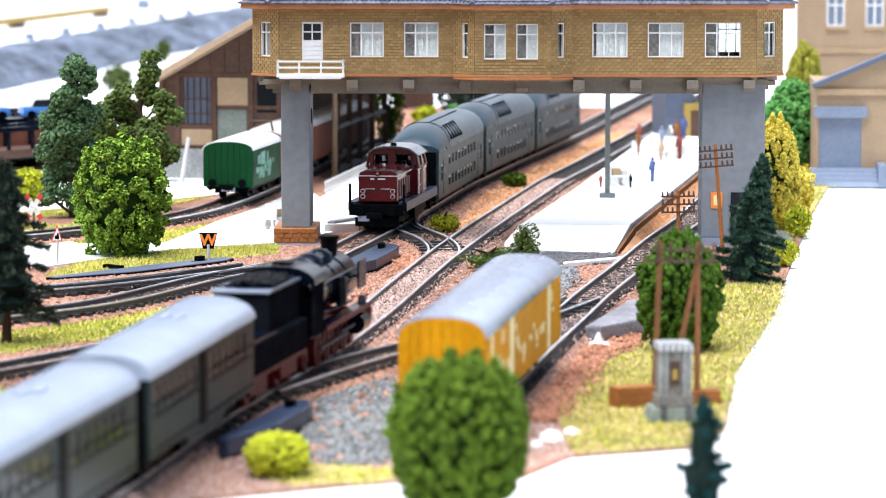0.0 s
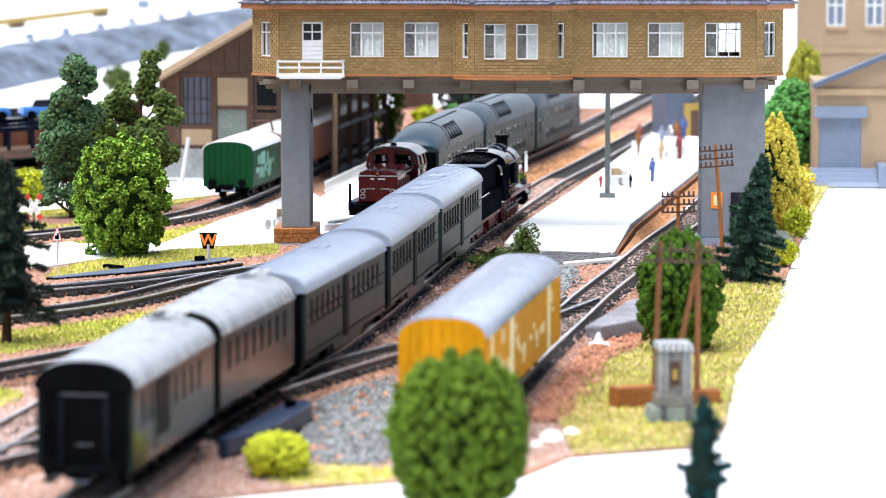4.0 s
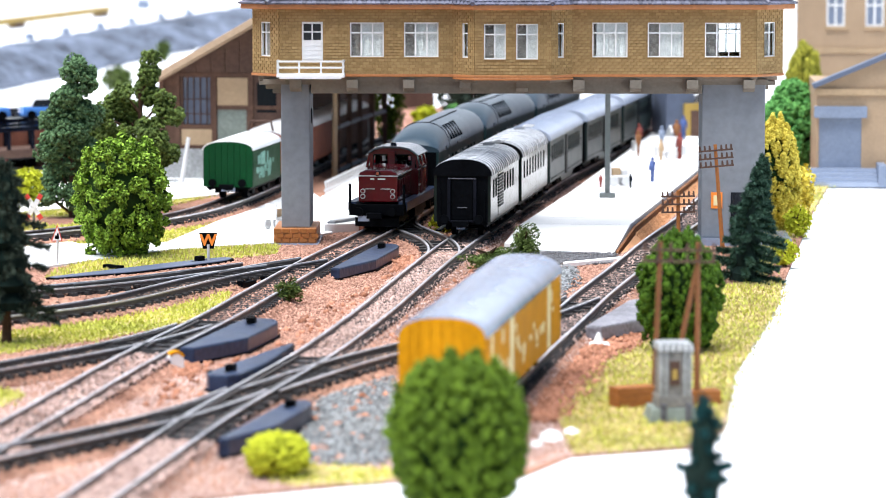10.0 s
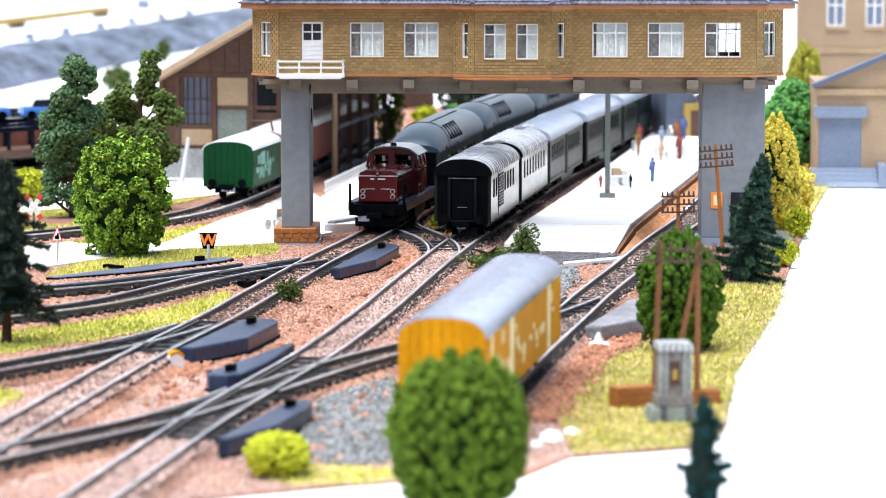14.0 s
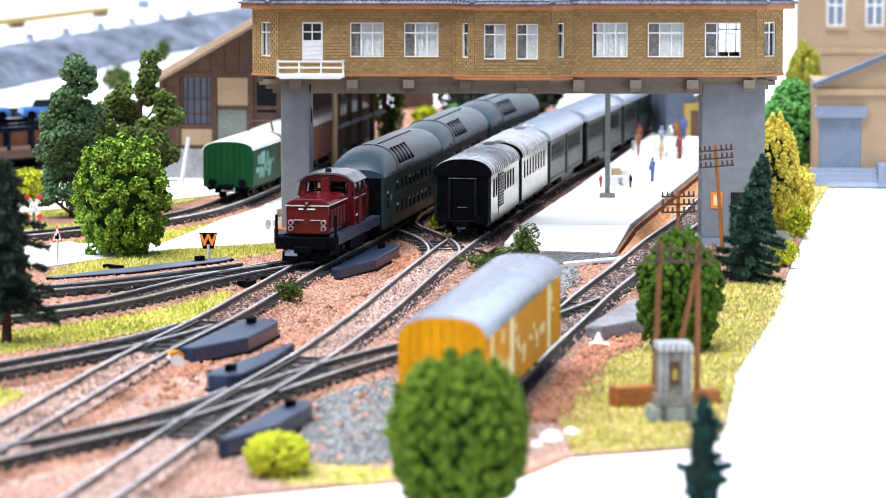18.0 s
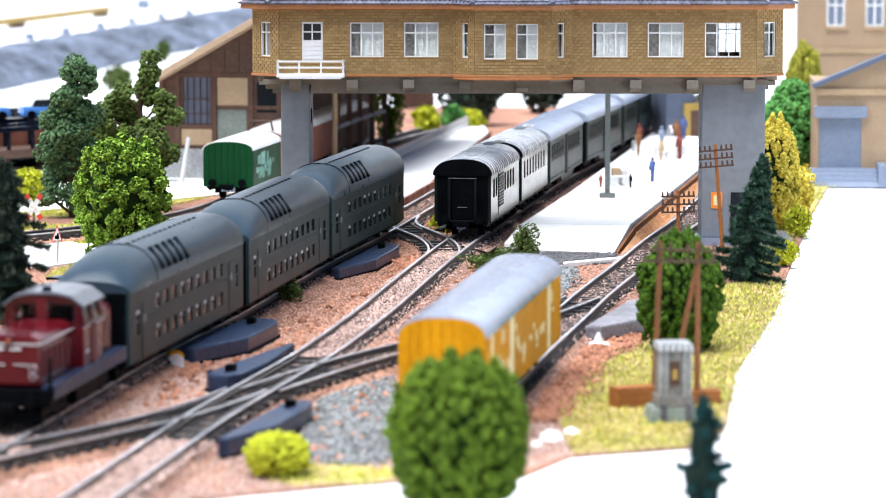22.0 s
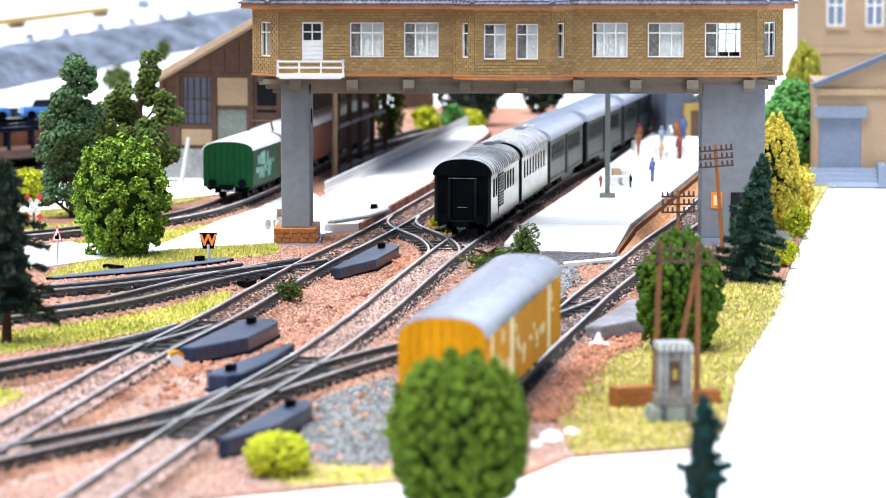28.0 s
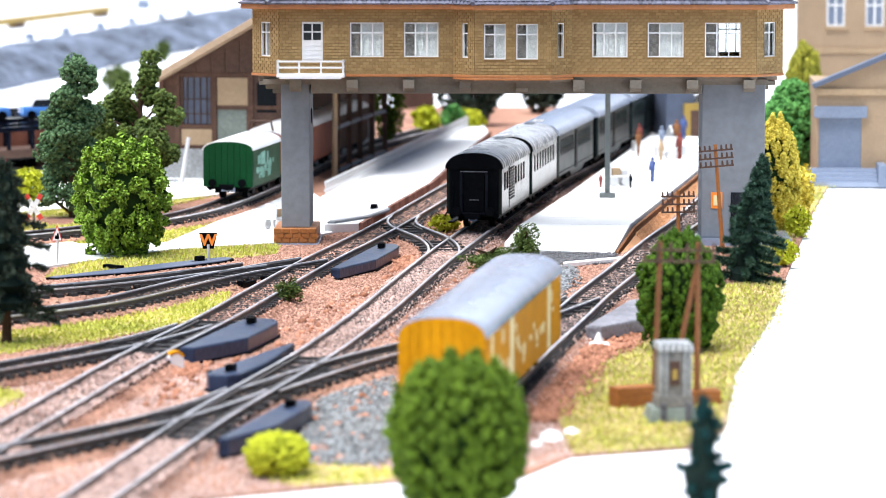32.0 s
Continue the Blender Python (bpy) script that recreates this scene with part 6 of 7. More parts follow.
def figure(x, y, col, h, seed, seat=False):
    """A small plain statuette, one mesh."""
    rng = random.Random(seed)
    g = Geo()
    k = h / 11
    for s in (-0.6 * k, 0.6 * k):
        g.cyl((s, 0, 0), (s * 0.8, 0, h * 0.48), 0.5 * k, 0.6 * k, 7)
    g.cyl((0, 0, h * 0.46), (0, 0, h * 0.8), 1.0 * k, 1.35 * k, 9).cyl((0, 0, h * 0.8), (0, 0, h * 0.86), 1.35 * k, 0.4 * k, 9)
    for s in (-k, k):
        g.cyl((s * 1.35, 0, h * 0.8), (s * 1.7, -0.6 * k, h * 0.45), 0.42 * k, 0.34 * k, 6)
    g.cyl((0, 0, h * 0.85), (0, 0, h * 0.93), 0.5 * k, 0.8 * k, 8).cyl((0, 0, h * 0.93), (0, 0, h), 0.8 * k, 0.4 * k, 8)
    ob = part("statuette", g, col, None, smooth=True)
    ob.matrix_basis = mm(x, y, 6.0, 0, 0, rng.uniform(0, 360))
    tagged(ob, "tiny painted plastic statuette standing on the platform", "figurine", "platform figurines")


def crate_small(x, y, m_, s, z=6.0, h=4.0, label="white luggage crate on the platform"):
    ob = part("luggage_crate", Geo().box(-s, s, -s * 0.8, s * 0.8, 0, h, top=0.96), m_, None, bevel=0.3)
    ob.matrix_basis = mm(x, y, z, 0, 0, 20)
    tagged(ob, label, "crate")


def luggage_cart(x, y, ang, z=6.0, label="white luggage cart with large wheels on the platform"):
    c = thing("luggage_cart", mm(x, y, z, 0, 0, ang), label, "cart", "luggage carts")
    part("tray", Geo().box(-4, 4, -2.2, 2.2, 3.4, 4.2), M_WHITE, c, bevel=0.1)
    for sx in (-1, 1):
        part("end_rack", Geo().box(sx * 3.8 - 0.25, sx * 3.8 + 0.25, -2.2, 2.2, 4.2, 9.0), M_WHITE, c)
        for sy in (-1, 1):
            part("wheel", Geo().cyl((sx * 2.6, sy * 2.3 - 0.3, 1.9), (sx * 2.6, sy * 2.3 + 0.3, 1.9), 1.9, seg=14), M_CABROOF, c, smooth=True)
    part("suitcase", Geo().box(-3, 0.6, -1.6, 1.6, 4.2, 7.0), M_TAN, c, bevel=0.3)
    part("parcel", Geo().box(1.0, 3.2, -1.6, 1.6, 4.2, 6.2), M_CABROOF, c, bevel=0.3)


def fence(x0, y0, x1, y1, h, z, n):
    d = math.hypot(x1 - x0, y1 - y0)
    c = thing("fence", mm(x0, y0, z, 0, 0, math.degrees(math.atan2(y1 - y0, x1 - x0))), "low pale picket fence along the loading road", "fence")
    for zz in (h * 0.35, h * 0.85):
        part("rail", Geo().box(0, d, -0.2, 0.2, zz, zz + 0.5), M_CABROOF, c)
    for i in range(n):
        x = d * (i + 0.5) / n
        part("picket", Geo().box(x - 0.35, x + 0.35, -0.35, 0.2, 0, h), M_CABROOF, c)


# ---- goods shed ----
def goods_shed():
    c = thing("goods_shed", mm(-109, 1424, 0, 0, 0, -9), "brown timber goods shed with tan panels and a wide gable roof", "shed")
    H, L, D = 44.0, 88.0, 200.0
    T = Matrix.Translation
    part("plinth", Geo().box(-1, 47, -1.2, D, 0, 13.0), M_KIOSK, c)
    part("front_wall", Geo().wall(47, H - 13, 2, [(3.4, 14.6, 10.0, 29.0), (17.4, 29.6, 1.0, 16)], T((0, 0, 13))), M_DARKWOOD, c)
    part("gable", Geo().prism([(0, 0), (L, 0), (L / 2, 25)], 0, 2, "y", T((0, 0, H))), M_DARKWOOD, c)
    w = part("window", Geo().box(3.4, 14.6, 0.7, 1.2, 23, 42), M_SLATEBLUE, c, "dark blue barred window")
    for i in range(4):
        part("bar", Geo().box(4.8 + i * 2.7, 5.2 + i * 2.7, 0.1, 0.7, 23, 42), M_DARKWOOD, w)
    for z in (27, 33):
        part("bar", Geo().box(3.4, 14.6, 0.1, 0.7, z, z + 0.4), M_DARKWOOD, w)
    part("panel", Geo().box(2.6, 15.2, -0.3, 0.1, 14, 21), M_TAN, c, "tan plaster panel")
    part("panel", Geo().box(17.6, 30.2, -0.3, 0.1, 30.5, 42), M_TAN, c, "tan plaster panel")
    part("door", Geo().box(17.4, 29.6, 0.4, 1.2, 14, 29), M_STONEBASE, c, "pale green-grey door")
    part("wing_wall", Geo().box(-6.4, 0, 0.6, 2.4, 13, H), M_SHEDWOOD, c)
    part("plinth", Geo().box(-7.4, -1.0, -0.8, D, 0, 13.0), M_KIOSK, c)
    for x in (-6.6, 0, 15.3, 30.6, 44):
        part("post", Geo().box(x, x + 2.0, -0.7, 0.1, 13, H), M_SHEDWOOD, c)
    for z, x0 in ((13, 0), (21.4, 0), (29.2, 16.5), (42.4, 0)):
        part("beam", Geo().box(x0, 17.0 if z == 21.4 else 46, -0.6, 0.1, z, z + 1.5), M_SHEDWOOD, c)
    part("window", Geo().box(34, 42, -0.3, 0.3, 28, 40), M_DARKGLASS, c)
    for i in range(14):
        part("gable_board", Geo().box(3 + i * 6, 8.8 + i * 6, -0.4, 0.05, H + 0.2, H + 0.4 + max(0.5, 24 - abs(i * 6 + 6 - L / 2) * 0.57)), M_DARKWOOD, c)
    part("side_wall", Geo().box(0, 2, 2, D, 13, H).box(45, 47, 2, D, 13, H), M_DARKWOOD, c)
    part("back_wall", Geo().box(0, 47, D - 2, D, 13, H), M_TAN, c)
    for s in (0, 1):
        a = math.atan2(25, L / 2)
        ln = math.hypot(L / 2, 25) + 9
        m = T((L / 2, -15, H + 26.3)) @ Matrix.Rotation(a if s else math.pi - a, 4, "Y")
        part("roof", Geo().box(0, ln, 0, D + 20, -1.3, 1.3, m), M_SHEDROOF, c, "tan gable roof with a pale edge", bevel=0.3)
    # open loading stage beside the yard track
    stage = thing("loading_stage", mm(0, 0, 0), "dark posts with two grey rails beside the yard track", "loading stage")
    spots = []
    for y in (1448, 1478, 1504, 1530, 1556):
        s = LINE_H.s_of(y)
        (px, py), a = LINE_H.at(s), LINE_H.way(s)
        spots.append((px + 13 * math.sin(a), py - 13 * math.cos(a)))
        part("post", Geo().box(spots[-1][0] - 1.1, spots[-1][0] + 1.1, spots[-1][1] - 1.1, spots[-1][1] + 1.1, -0.2, 46), M_DARKWOOD, stage)
    for (ax, ay), (bx, by) in zip(spots, spots[1:]):
        for z in (2.0, 20.0):
            part("rail", Geo().cyl((ax, ay - 1.2, z), (bx, by - 1.2, z), 0.9, seg=6), M_LEG, stage)
    mast = thing("mast", mm(-44.6, 1434, 0), "light brown wooden mast beside the loading road", "mast")
    part("pole", Geo().cyl((0, 0, -0.3), (0.6, 0, 62), 1.25, 1.0, 9), M_TAN, mast, smooth=True)
    st = thing("sack_ramp", mm(-108, 1408, 1.0, 0, 0, -9), "grey slatted ramp leaning on the shed", "ramp")
    for i in range(6):
        part("slat", Geo().box(-3.4, 2.6, -6 + i * 1.3, -5 + i * 1.3, i * 1.9, i * 1.9 + 1.3), M_KIOSK, st)
    part("board", Geo().cyl((4.4, -8, 0), (6.6, -4, 18), 0.9, 0.8, 8), M_CABROOF, st)


def town_house(x, y, ang, L, D, H, cols, rows, label, roof=20.0, z=0.0):
    c = thing("house", mm(x, y, z, 0, 0, ang), label, "house")
    T = Matrix.Translation
    ww, wh = 9.0, 15.0
    holes = []
    for i in range(cols):
        for j in range(rows):
            x0 = (i + 1) * L / (cols + 1) - ww / 2
            holes.append((x0, x0 + ww, 51 + j * 46, 51 + wh + j * 46))
    part("front_wall", Geo().wall(L, H, 2.5, holes), M_HOUSE, c)
    for x0, x1, a, b in holes:
        w = part("window", Geo().wall(ww, wh, 1.0, [(1, ww - 1, 1, wh - 1)], T((x0, 0.6, a))), M_WHITE, c)
        part("mullion", Geo().box(ww / 2 - 0.5, ww / 2 + 0.5, 0.6, 1.4, 1, wh - 1, T((x0, 0, a))), M_WHITE, w)
        part("transom", Geo().box(1, ww - 1, 0.6, 1.4, wh * 0.66, wh * 0.66 + 1, T((x0, 0, a))), M_WHITE, w)
        part("pane", Geo().box(1, ww - 1, 1.5, 1.8, 1, wh - 1, T((x0, 0, a))), M_BLUEGREY, w)
        part("sill", Geo().box(x0 - 1, x1 + 1, -1.2, 0, a - 1.6, a), M_TAN, c)
    for j in range(rows + 1):
        part("string_course", Geo().box(-0.5, L + 0.5, -0.9, 0, 38 + j * 46, 40.5 + j * 46), M_TAN, c)
    part("side_wall", Geo().box(0, 2.5, 2.5, D, 0, H), M_SILVER, c, "pale blue-grey gable wall")
    part("side_wall", Geo().box(L - 2.5, L, 2.5, D, 0, H), M_HOUSE, c)
    part("back_wall", Geo().box(0, L, D - 2.5, D, 0, H), M_HOUSE, c)
    part("roof", Geo().prism([(-4, H), (D + 4, H), (D / 2, H + roof)], -4, L + 4, "x"), M_BLUEGREY, c)
    return c


def annex():
    c = thing("station_hall", mm(150, 1404, 0, 0, 0, -3), "beige gabled station annex with a blue-grey gate and steps", "house")
    T = Matrix.Translation
    L, H = 76.0, 39.0
    part("front_wall", Geo().wall(L, H, 2.5, [(1, 18, 6, 30)]), M_HOUSE, c)
    part("gable", Geo().prism([(0, 0), (L, 0), (L / 2, 16)], 0, 2.5, "y", T((0, 0, H))), M_HOUSE, c)
    for s in (0, 1):
        a = math.atan2(16, L / 2)
        m = T((L / 2, -3, H + 17.2)) @ Matrix.Rotation(a if s else math.pi - a, 4, "Y")
        part("roof", Geo().box(0, 43, 0, 9, -0.9, 0.9, m), M_SLATEBLUE, c, "dark blue-grey verge of the roof")
    part("roof_deck", Geo().box(0, L, 2.5, 60, H, H + 1.5), M_HOUSE, c)
    part("cornice", Geo().box(-1, L + 1, -1.4, 0, H - 3, H - 0.5), M_TAN, c)
    part("gate", Geo().box(1, 18, 0.4, 1.4, 6, 28), M_BLUEGREY, c, "blue-grey gate")
    part("gate_hood", Geo().box(-1, 20, -3.0, 0.4, 27, 31.5), M_BLUEGREY, c)
    part("side_wall", Geo().box(0, 2.5, 2.5, 60, 0, H).box(L - 2.5, L, 2.5, 60, 0, H), M_HOUSE, c)
    for i in range(4):
        part("step", Geo().box(-4, 34, -14 + i * 3.4, -10.6 + i * 3.4 + 2, 0, 2 + i * 1.6), M_SILVER, c)
    part("step_cheek", Geo().box(24, 27, -15, 0, 0, 9), M_BLUEGREY, c)


def background():
    # stone embankment with a raised white plateau behind the yard
    T, R = Matrix.Translation, Matrix.Rotation
    c = thing("embankment", mm(-322, 1900, 0, 0, 0, 81.4), "grey rock-faced embankment behind the yard", "embankment", "", "structure")
    g = Geo()
    nx, nz = 110, 7
    vs = []
    for i in range(nx + 1):
        for j in range(nz + 1):
            q = noise.noise(Vector((i * 0.45, j * 0.8, 3.0))) * 5 + noise.noise(Vector((i * 1.5, j * 1.9, 9.0))) * 3
            vs.append((i * 12.0, j * 5.6 - 36 + q * 0.9 if j < nz else 18.0, j * 2.5 + q * 0.15))
    fs = [(i * (nz + 1) + j, (i + 1) * (nz + 1) + j, (i + 1) * (nz + 1) + j + 1, i * (nz + 1) + j + 1) for i in range(nx) for j in range(nz)]
    part("rock_face", g.add(vs, fs), M_ROCK, c)
    part("plateau", Geo().box(-20, 1330, 17, 900, -2, 17.4), M_TABLE, c, "white raised plateau")
    for i in range(9):
        part("bollard", Geo().box(150 + i * 96, 158 + i * 96, 18, 23, 17.4, 22, top=0.8), M_BLUEGREY, c)
    y = thing("barrier", mm(-298, 2600, 17.4, 0, 0, 79.5), "long yellow barrier beam on dark feet", "barrier")
    part("beam", Geo().box(-210, 180, -2.2, 2.2, 3, 8), M_MUSTARD, y, bevel=0.8)
    for x in (-60, 160):
        part("foot", Geo().box(x - 14, x + 14, -3.4, 3.4, 0, 4, top=0.7), M_DARKWOOD, y)
    hut = part("dark_shed", Geo().box(-9, 9, -8, 8, 0, 16, top=0.96), M_DARKWOOD, None, bevel=0.4)
    hut.matrix_basis = mm(-15, 1900, 0, 0, 0, 12)
    tagged(hut, "dark brown flat-topped hut far behind the yard", "hut")
    ob = part("plateau_box", Geo().box(-5, 5, -8, 8, 0, 8), M_BLUEGREY, None, bevel=0.8)
    ob.matrix_basis = mm(-251, 2940, 17.4)
    tagged(ob, "small dark blue-grey box on the white plateau", "box")
    # rear wall
    wall = part("wall_north", Geo().box(-1500, 1500, 4180, 4200, -12, 2600), M_TABLE)
    tagged(wall, "plain white wall behind the layout", "wall", "", "structure")


def flat_wagons():
    """Car-carrying and stake wagons in the yard."""
    for k, (x, y, a) in enumerate(((-205, 1500, 38), (-178, 1462, 48))):
        c = thing("flat_wagon", mm(x, y, 0, 0, 0, a), "dark flat wagon with stakes in the yard", "railway wagon", "yard wagons")
        L = 110
        part("frame", Geo().box(-L / 2, L / 2, -9, 9, 7, 10.5), M_DARKWOOD, c, bevel=0.3)
        for i in range(9):
            for s in (-1, 1):
                part("stake", Geo().box(-L / 2 + 3 + i * 13, -L / 2 + 4.5 + i * 13, s * 8.6 - 0.5, s * 8.6 + 0.5, 10.5, 19), M_STEAM, c)
        for s in (-1, 1):
            part("side_rail", Geo().box(-L / 2, L / 2, s * 8.8 - 0.6, s * 8.8 + 0.6, 18, 20), M_STEAM, c)
        for xx in (-38, 38):
            wheelset(c, xx, 3.2)
    c = thing("box_wagon", mm(-190, 1560, 0, 0, 0, 40), "black flat-topped box wagon in the yard", "railway wagon", "yard wagons")
    part("tank", Geo().box(-40, 40, -8, 8, 7.5, 20), M_STEAM, c, bevel=0.8)
    part("frame", Geo().box(-44, 44, -7, 7, 4, 7.5), M_STEAM, c)
    part("hatch", Geo().box(-30, 30, -5, 5, 20, 21.2), M_STEAM, c)
    for xx in (-28, 28):
        wheelset(c, xx, 3.0)
    for k, (x, y, a, col) in enumerate(((-198, 1500, 20, M_CARBLUE), (-171, 1510, 20, M_CARBLUE), (-226, 1490, 20, M_CARBLUE))):
        car = thing("car", mm(x, y, 19.5, 0, 0, a), "glossy light blue model car on a car-carrying wagon", "car", "blue cars")
        b = part("body", Geo().box(-12, 12, -5.4, 5.4, 1.4, 5.6, top=0.95), col, car, bevel=1.0, smooth=True)
        part("cabin", Geo().box(-8, 7, -4.8, 4.8, 5.4, 9.2, top=0.72), M_CABROOF, car, bevel=0.8, smooth=True)
        part("windscreen", Geo().box(-7.6, 6.6, -4.95, 4.95, 5.8, 8.4, top=0.76), M_DARKGLASS, car)
        for xx in (-8, 8):
            for s in (-1, 1):
                part("wheel", Geo().cyl((xx, s * 5.2 - 0.6, 2.0), (xx, s * 5.2 + 0.6, 2.0), 2.0, seg=12), M_BLACK, car)
    for x, y in ((-196, 1470), (-178, 1510)):
        o = thing("open_wagon", mm(x, y, 0, 0, 0, 45), "dark brown open goods wagon in the yard", "railway wagon", "yard wagons")
        for s in (-1, 1):
            part("side", Geo().box(-40, 40, s * 8.6 - 0.6, s * 8.6 + 0.6, 6, 17), M_BRICKWAGON, o)
            part("end", Geo().box(s * 40 - 0.6, s * 40 + 0.6, -8, 8, 6, 17), M_BRICKWAGON, o)
        part("floor", Geo().box(-40, 40, -8, 8, 4.5, 6), M_STEAM, o)
        for xx in (-24, 24):
            wheelset(o, xx, 3.0)
    d = thing("car_deck", mm(-215, 1497, 0, 0, 0, 20), "two-level car transport wagon deck", "railway wagon")
    part("deck", Geo().box(-70, 60, -8.5, 8.5, 17.6, 19.5), M_STEAM, d)
    for i in range(6):
        for s in (-1, 1):
            part("post", Geo().box(-66 + i * 24, -64.5 + i * 24, s * 8 - 0.5, s * 8 + 0.5, 0, 17.6), M_SIGNRED, d)


M_SLATEBLUE = mat("slate_blue_paint", (0.09, 0.11, 0.16), 0.5, vary=0.15)
M_CARBLUE = mat("light_blue_car_paint", (0.06, 0.22, 0.6), 0.2, vary=0.05, coat=0.8, bump=0)


def plants():
    foam_bush("round_bush", -104, 1126, 29.5, 38, M_LEAF1, "large round bush with bright green crumbly foliage", 24000, 11, lumps=280, grain=(0.35, 0.8), rad=(0.06, 0.15), wobble=0.1, flakes=0.55)
    clump_tree(-134, 1262, "irregular blue-green tree behind the bush", 12,
               [(3, 50, 7.5), (-1, 42, 6.5), (-6, 36, 6), (6, 37, 6), (-1, 31, 7), (-7, 25, 6.5), (3, 25, 7), (-4, 16, 7), (4, 14, 7), (-8, 8, 4), (0, 8, 6)], M_LEAF2)
    clump_tree(-112, 1292, "tall irregular dark green tree beside the shed", 13,
               [(4, 56, 3.6), (3.5, 50, 4.6), (1.5, 43.5, 5.6), (-6, 44, 4), (-10, 37.5, 6), (-3, 35, 7), (7, 39, 5), (13, 35, 4.4), (5, 28, 7), (-13, 28, 6.5), (-5, 25, 7.5), (9, 23, 6), (-11, 18, 7), (2, 16, 8), (-23, 30, 6), (-18, 24, 7), (-22, 16, 7), (-15, 36, 4), (-20, 9, 6)], M_LEAF7)
    foam_bush("round_tree", 60.8, 893, 21.5, 32, M_LEAF8, "dense dark green tapered tree behind the pole", 32000, 14, lumps=700, grain=(0.25, 0.6), rad=(0.04, 0.085), taper=0.5, square=0.75)
    foam_bush("round_bush", 2.8, 655, 26.8, 32.3, M_LEAF3, "dense green rounded bush at the white front edge", 30000, 15, z=-0.5, lumps=900, rad=(0.03, 0.08), wobble=0.05)
    foam_bush("yellow_bush", -33.5, 702, 13.5, 9, M_LEAF5, "low lime-yellow bush beside the gravel", 9000, 16, lumps=320, grain=(0.2, 0.5), rad=(0.05, 0.11))
    foam_bush("yellow_tree", 115.5, 1215, 18, 40, M_LEAF4, "slender yellow-leaved tree beside the signal box", 20000, 17, lumps=200, taper=0.45)
    foam_bush("green_tree", 146.5, 1460, 26, 37, M_LEAF6, "fresh green round tree before the houses", 12000, 18, lumps=110, grain=(0.5, 1.2), rad=(0.13, 0.22))
    foam_bush("tall_tree", 169.5, 1640, 17, 46, M_LEAF9, "tall yellow-green tree before the houses", 9000, 19, lumps=90, grain=(0.5, 1.2), rad=(0.1, 0.2), taper=0.2)
    bush("yellow_shrub", 128, 1260, 12, 20, M_LEAF4, "yellow-brown shrub at the layout's edge", 1200, (0.6, 1.2), 0.5, 21)
    bush("lime_bush", 107.5, 1095, 7.5, 9, M_LEAF5, "small lime bush at the layout's edge", 700, (0.5, 1.0), 0.3, 22)
    bush("lime_bush", 121, 1190, 9, 11, M_LEAF5, "small lime bush under the yellow tree", 700, (0.5, 1.0), 0.3, 23)
    bush("tuft", -44, 995, 8, 8, M_LEAF7, "small grey-green tuft between the tracks", 2200, (0.22, 0.5), 0.3, 24, ball=0.8)
    bush("shrub", 15, 1086, 18, 7, M_LEAF7, "low grey-green shrub on the gravel before the platform", 5200, (0.22, 0.5), 0.2, 25, ball=0.8)
    bush("shrub", 25.5, 1100, 10, 13, M_LEAF7, "dark green upright shrub before the platform", 4200, (0.22, 0.5), 0.2, 26, ball=0.8)
    bush("lime_tuft", 0.6, 1207, 10, 6.5, M_LEAF5, "lime tuft between the main tracks", 600, (0.5, 1.0), 0.2, 27)
    bush("tuft", 28.8, 1389, 10, 6, M_LEAF3, "green tuft on the orange ballast between the main tracks", 500, (0.6, 1.2), 0.2, 37)
    bush("lime_shrub", -157, 1316, 19, 13, M_LEAF5, "lime green shrub in the yard", 3600, (0.5, 1.0), 0.5, 28)
    bush("lime_shrub", -8, 1685, 12, 14, M_LEAF5, "lime green shrub far along the platform", 1400, (1.0, 1.8), 0.5, 29)
    bush("lime_shrub", 12, 1705, 15, 11, M_LEAF5, "lime green shrub far along the platform", 1400, (1.0, 1.8), 0.5, 31)
    bush("dark_tree", 14, 1752, 32, 40, M_FIRDARK, "dark tree far behind the platforms", 2600, (1.2, 2.2), 0.3, 32)
    bush("dark_tree", 52, 1850, 26, 40, M_FIRDARK, "very dark tree far behind the platforms", 2600, (1.2, 2.2), 0.3, 33)
    bush("blue_green_shrub", 5, 1700, 12, 13, M_LEAF6, "blue-green shrub far along the platform", 900, (0.8, 1.5), 0.2, 38)
    bush("green_shrub", -25, 1620, 14, 40, M_LEAF3, "green shrub beside the loading stage", 1600, (0.8, 1.6), 1, 34)
    bush("small_tree", -190, 2040, 17, 15, M_LEAF7, "olive bush before the embankment", 900, (0.8, 1.6), 1, 35)
    bush("small_tree", -190, 2380, 9, 16, M_LEAF7, "small dark tree before the embankment", 500, (0.8, 1.5), 1, 36)
    fir("dark_fir", -114, 908, 26, 48, M_FIRDARK, "dark bottle-brush fir with a bare trunk", 41, 9.5, 7, 34000, 0.62, 0.9, bulge=0.3, needle=(0.05, 0.085), core=0.5)
    fir("fir", 90.8, 1053, 25, 38.5, M_FIR, "dark green bottle-brush fir beside the layout's edge", 42, 0.4, 6, 52000, 0.85, 0.8, 9.0, -0.06, 0.22, (0.045, 0.085), 0.3)
    fir("blue_fir", 48.2, 640, 10.5, 25, M_FIRBLUE, "small blue-green fir at the front edge", 43, 0.3, 3, 60000, 0.6, 1.4, 0.0, 0.25, 0.25, (0.06, 0.12), 0.75)


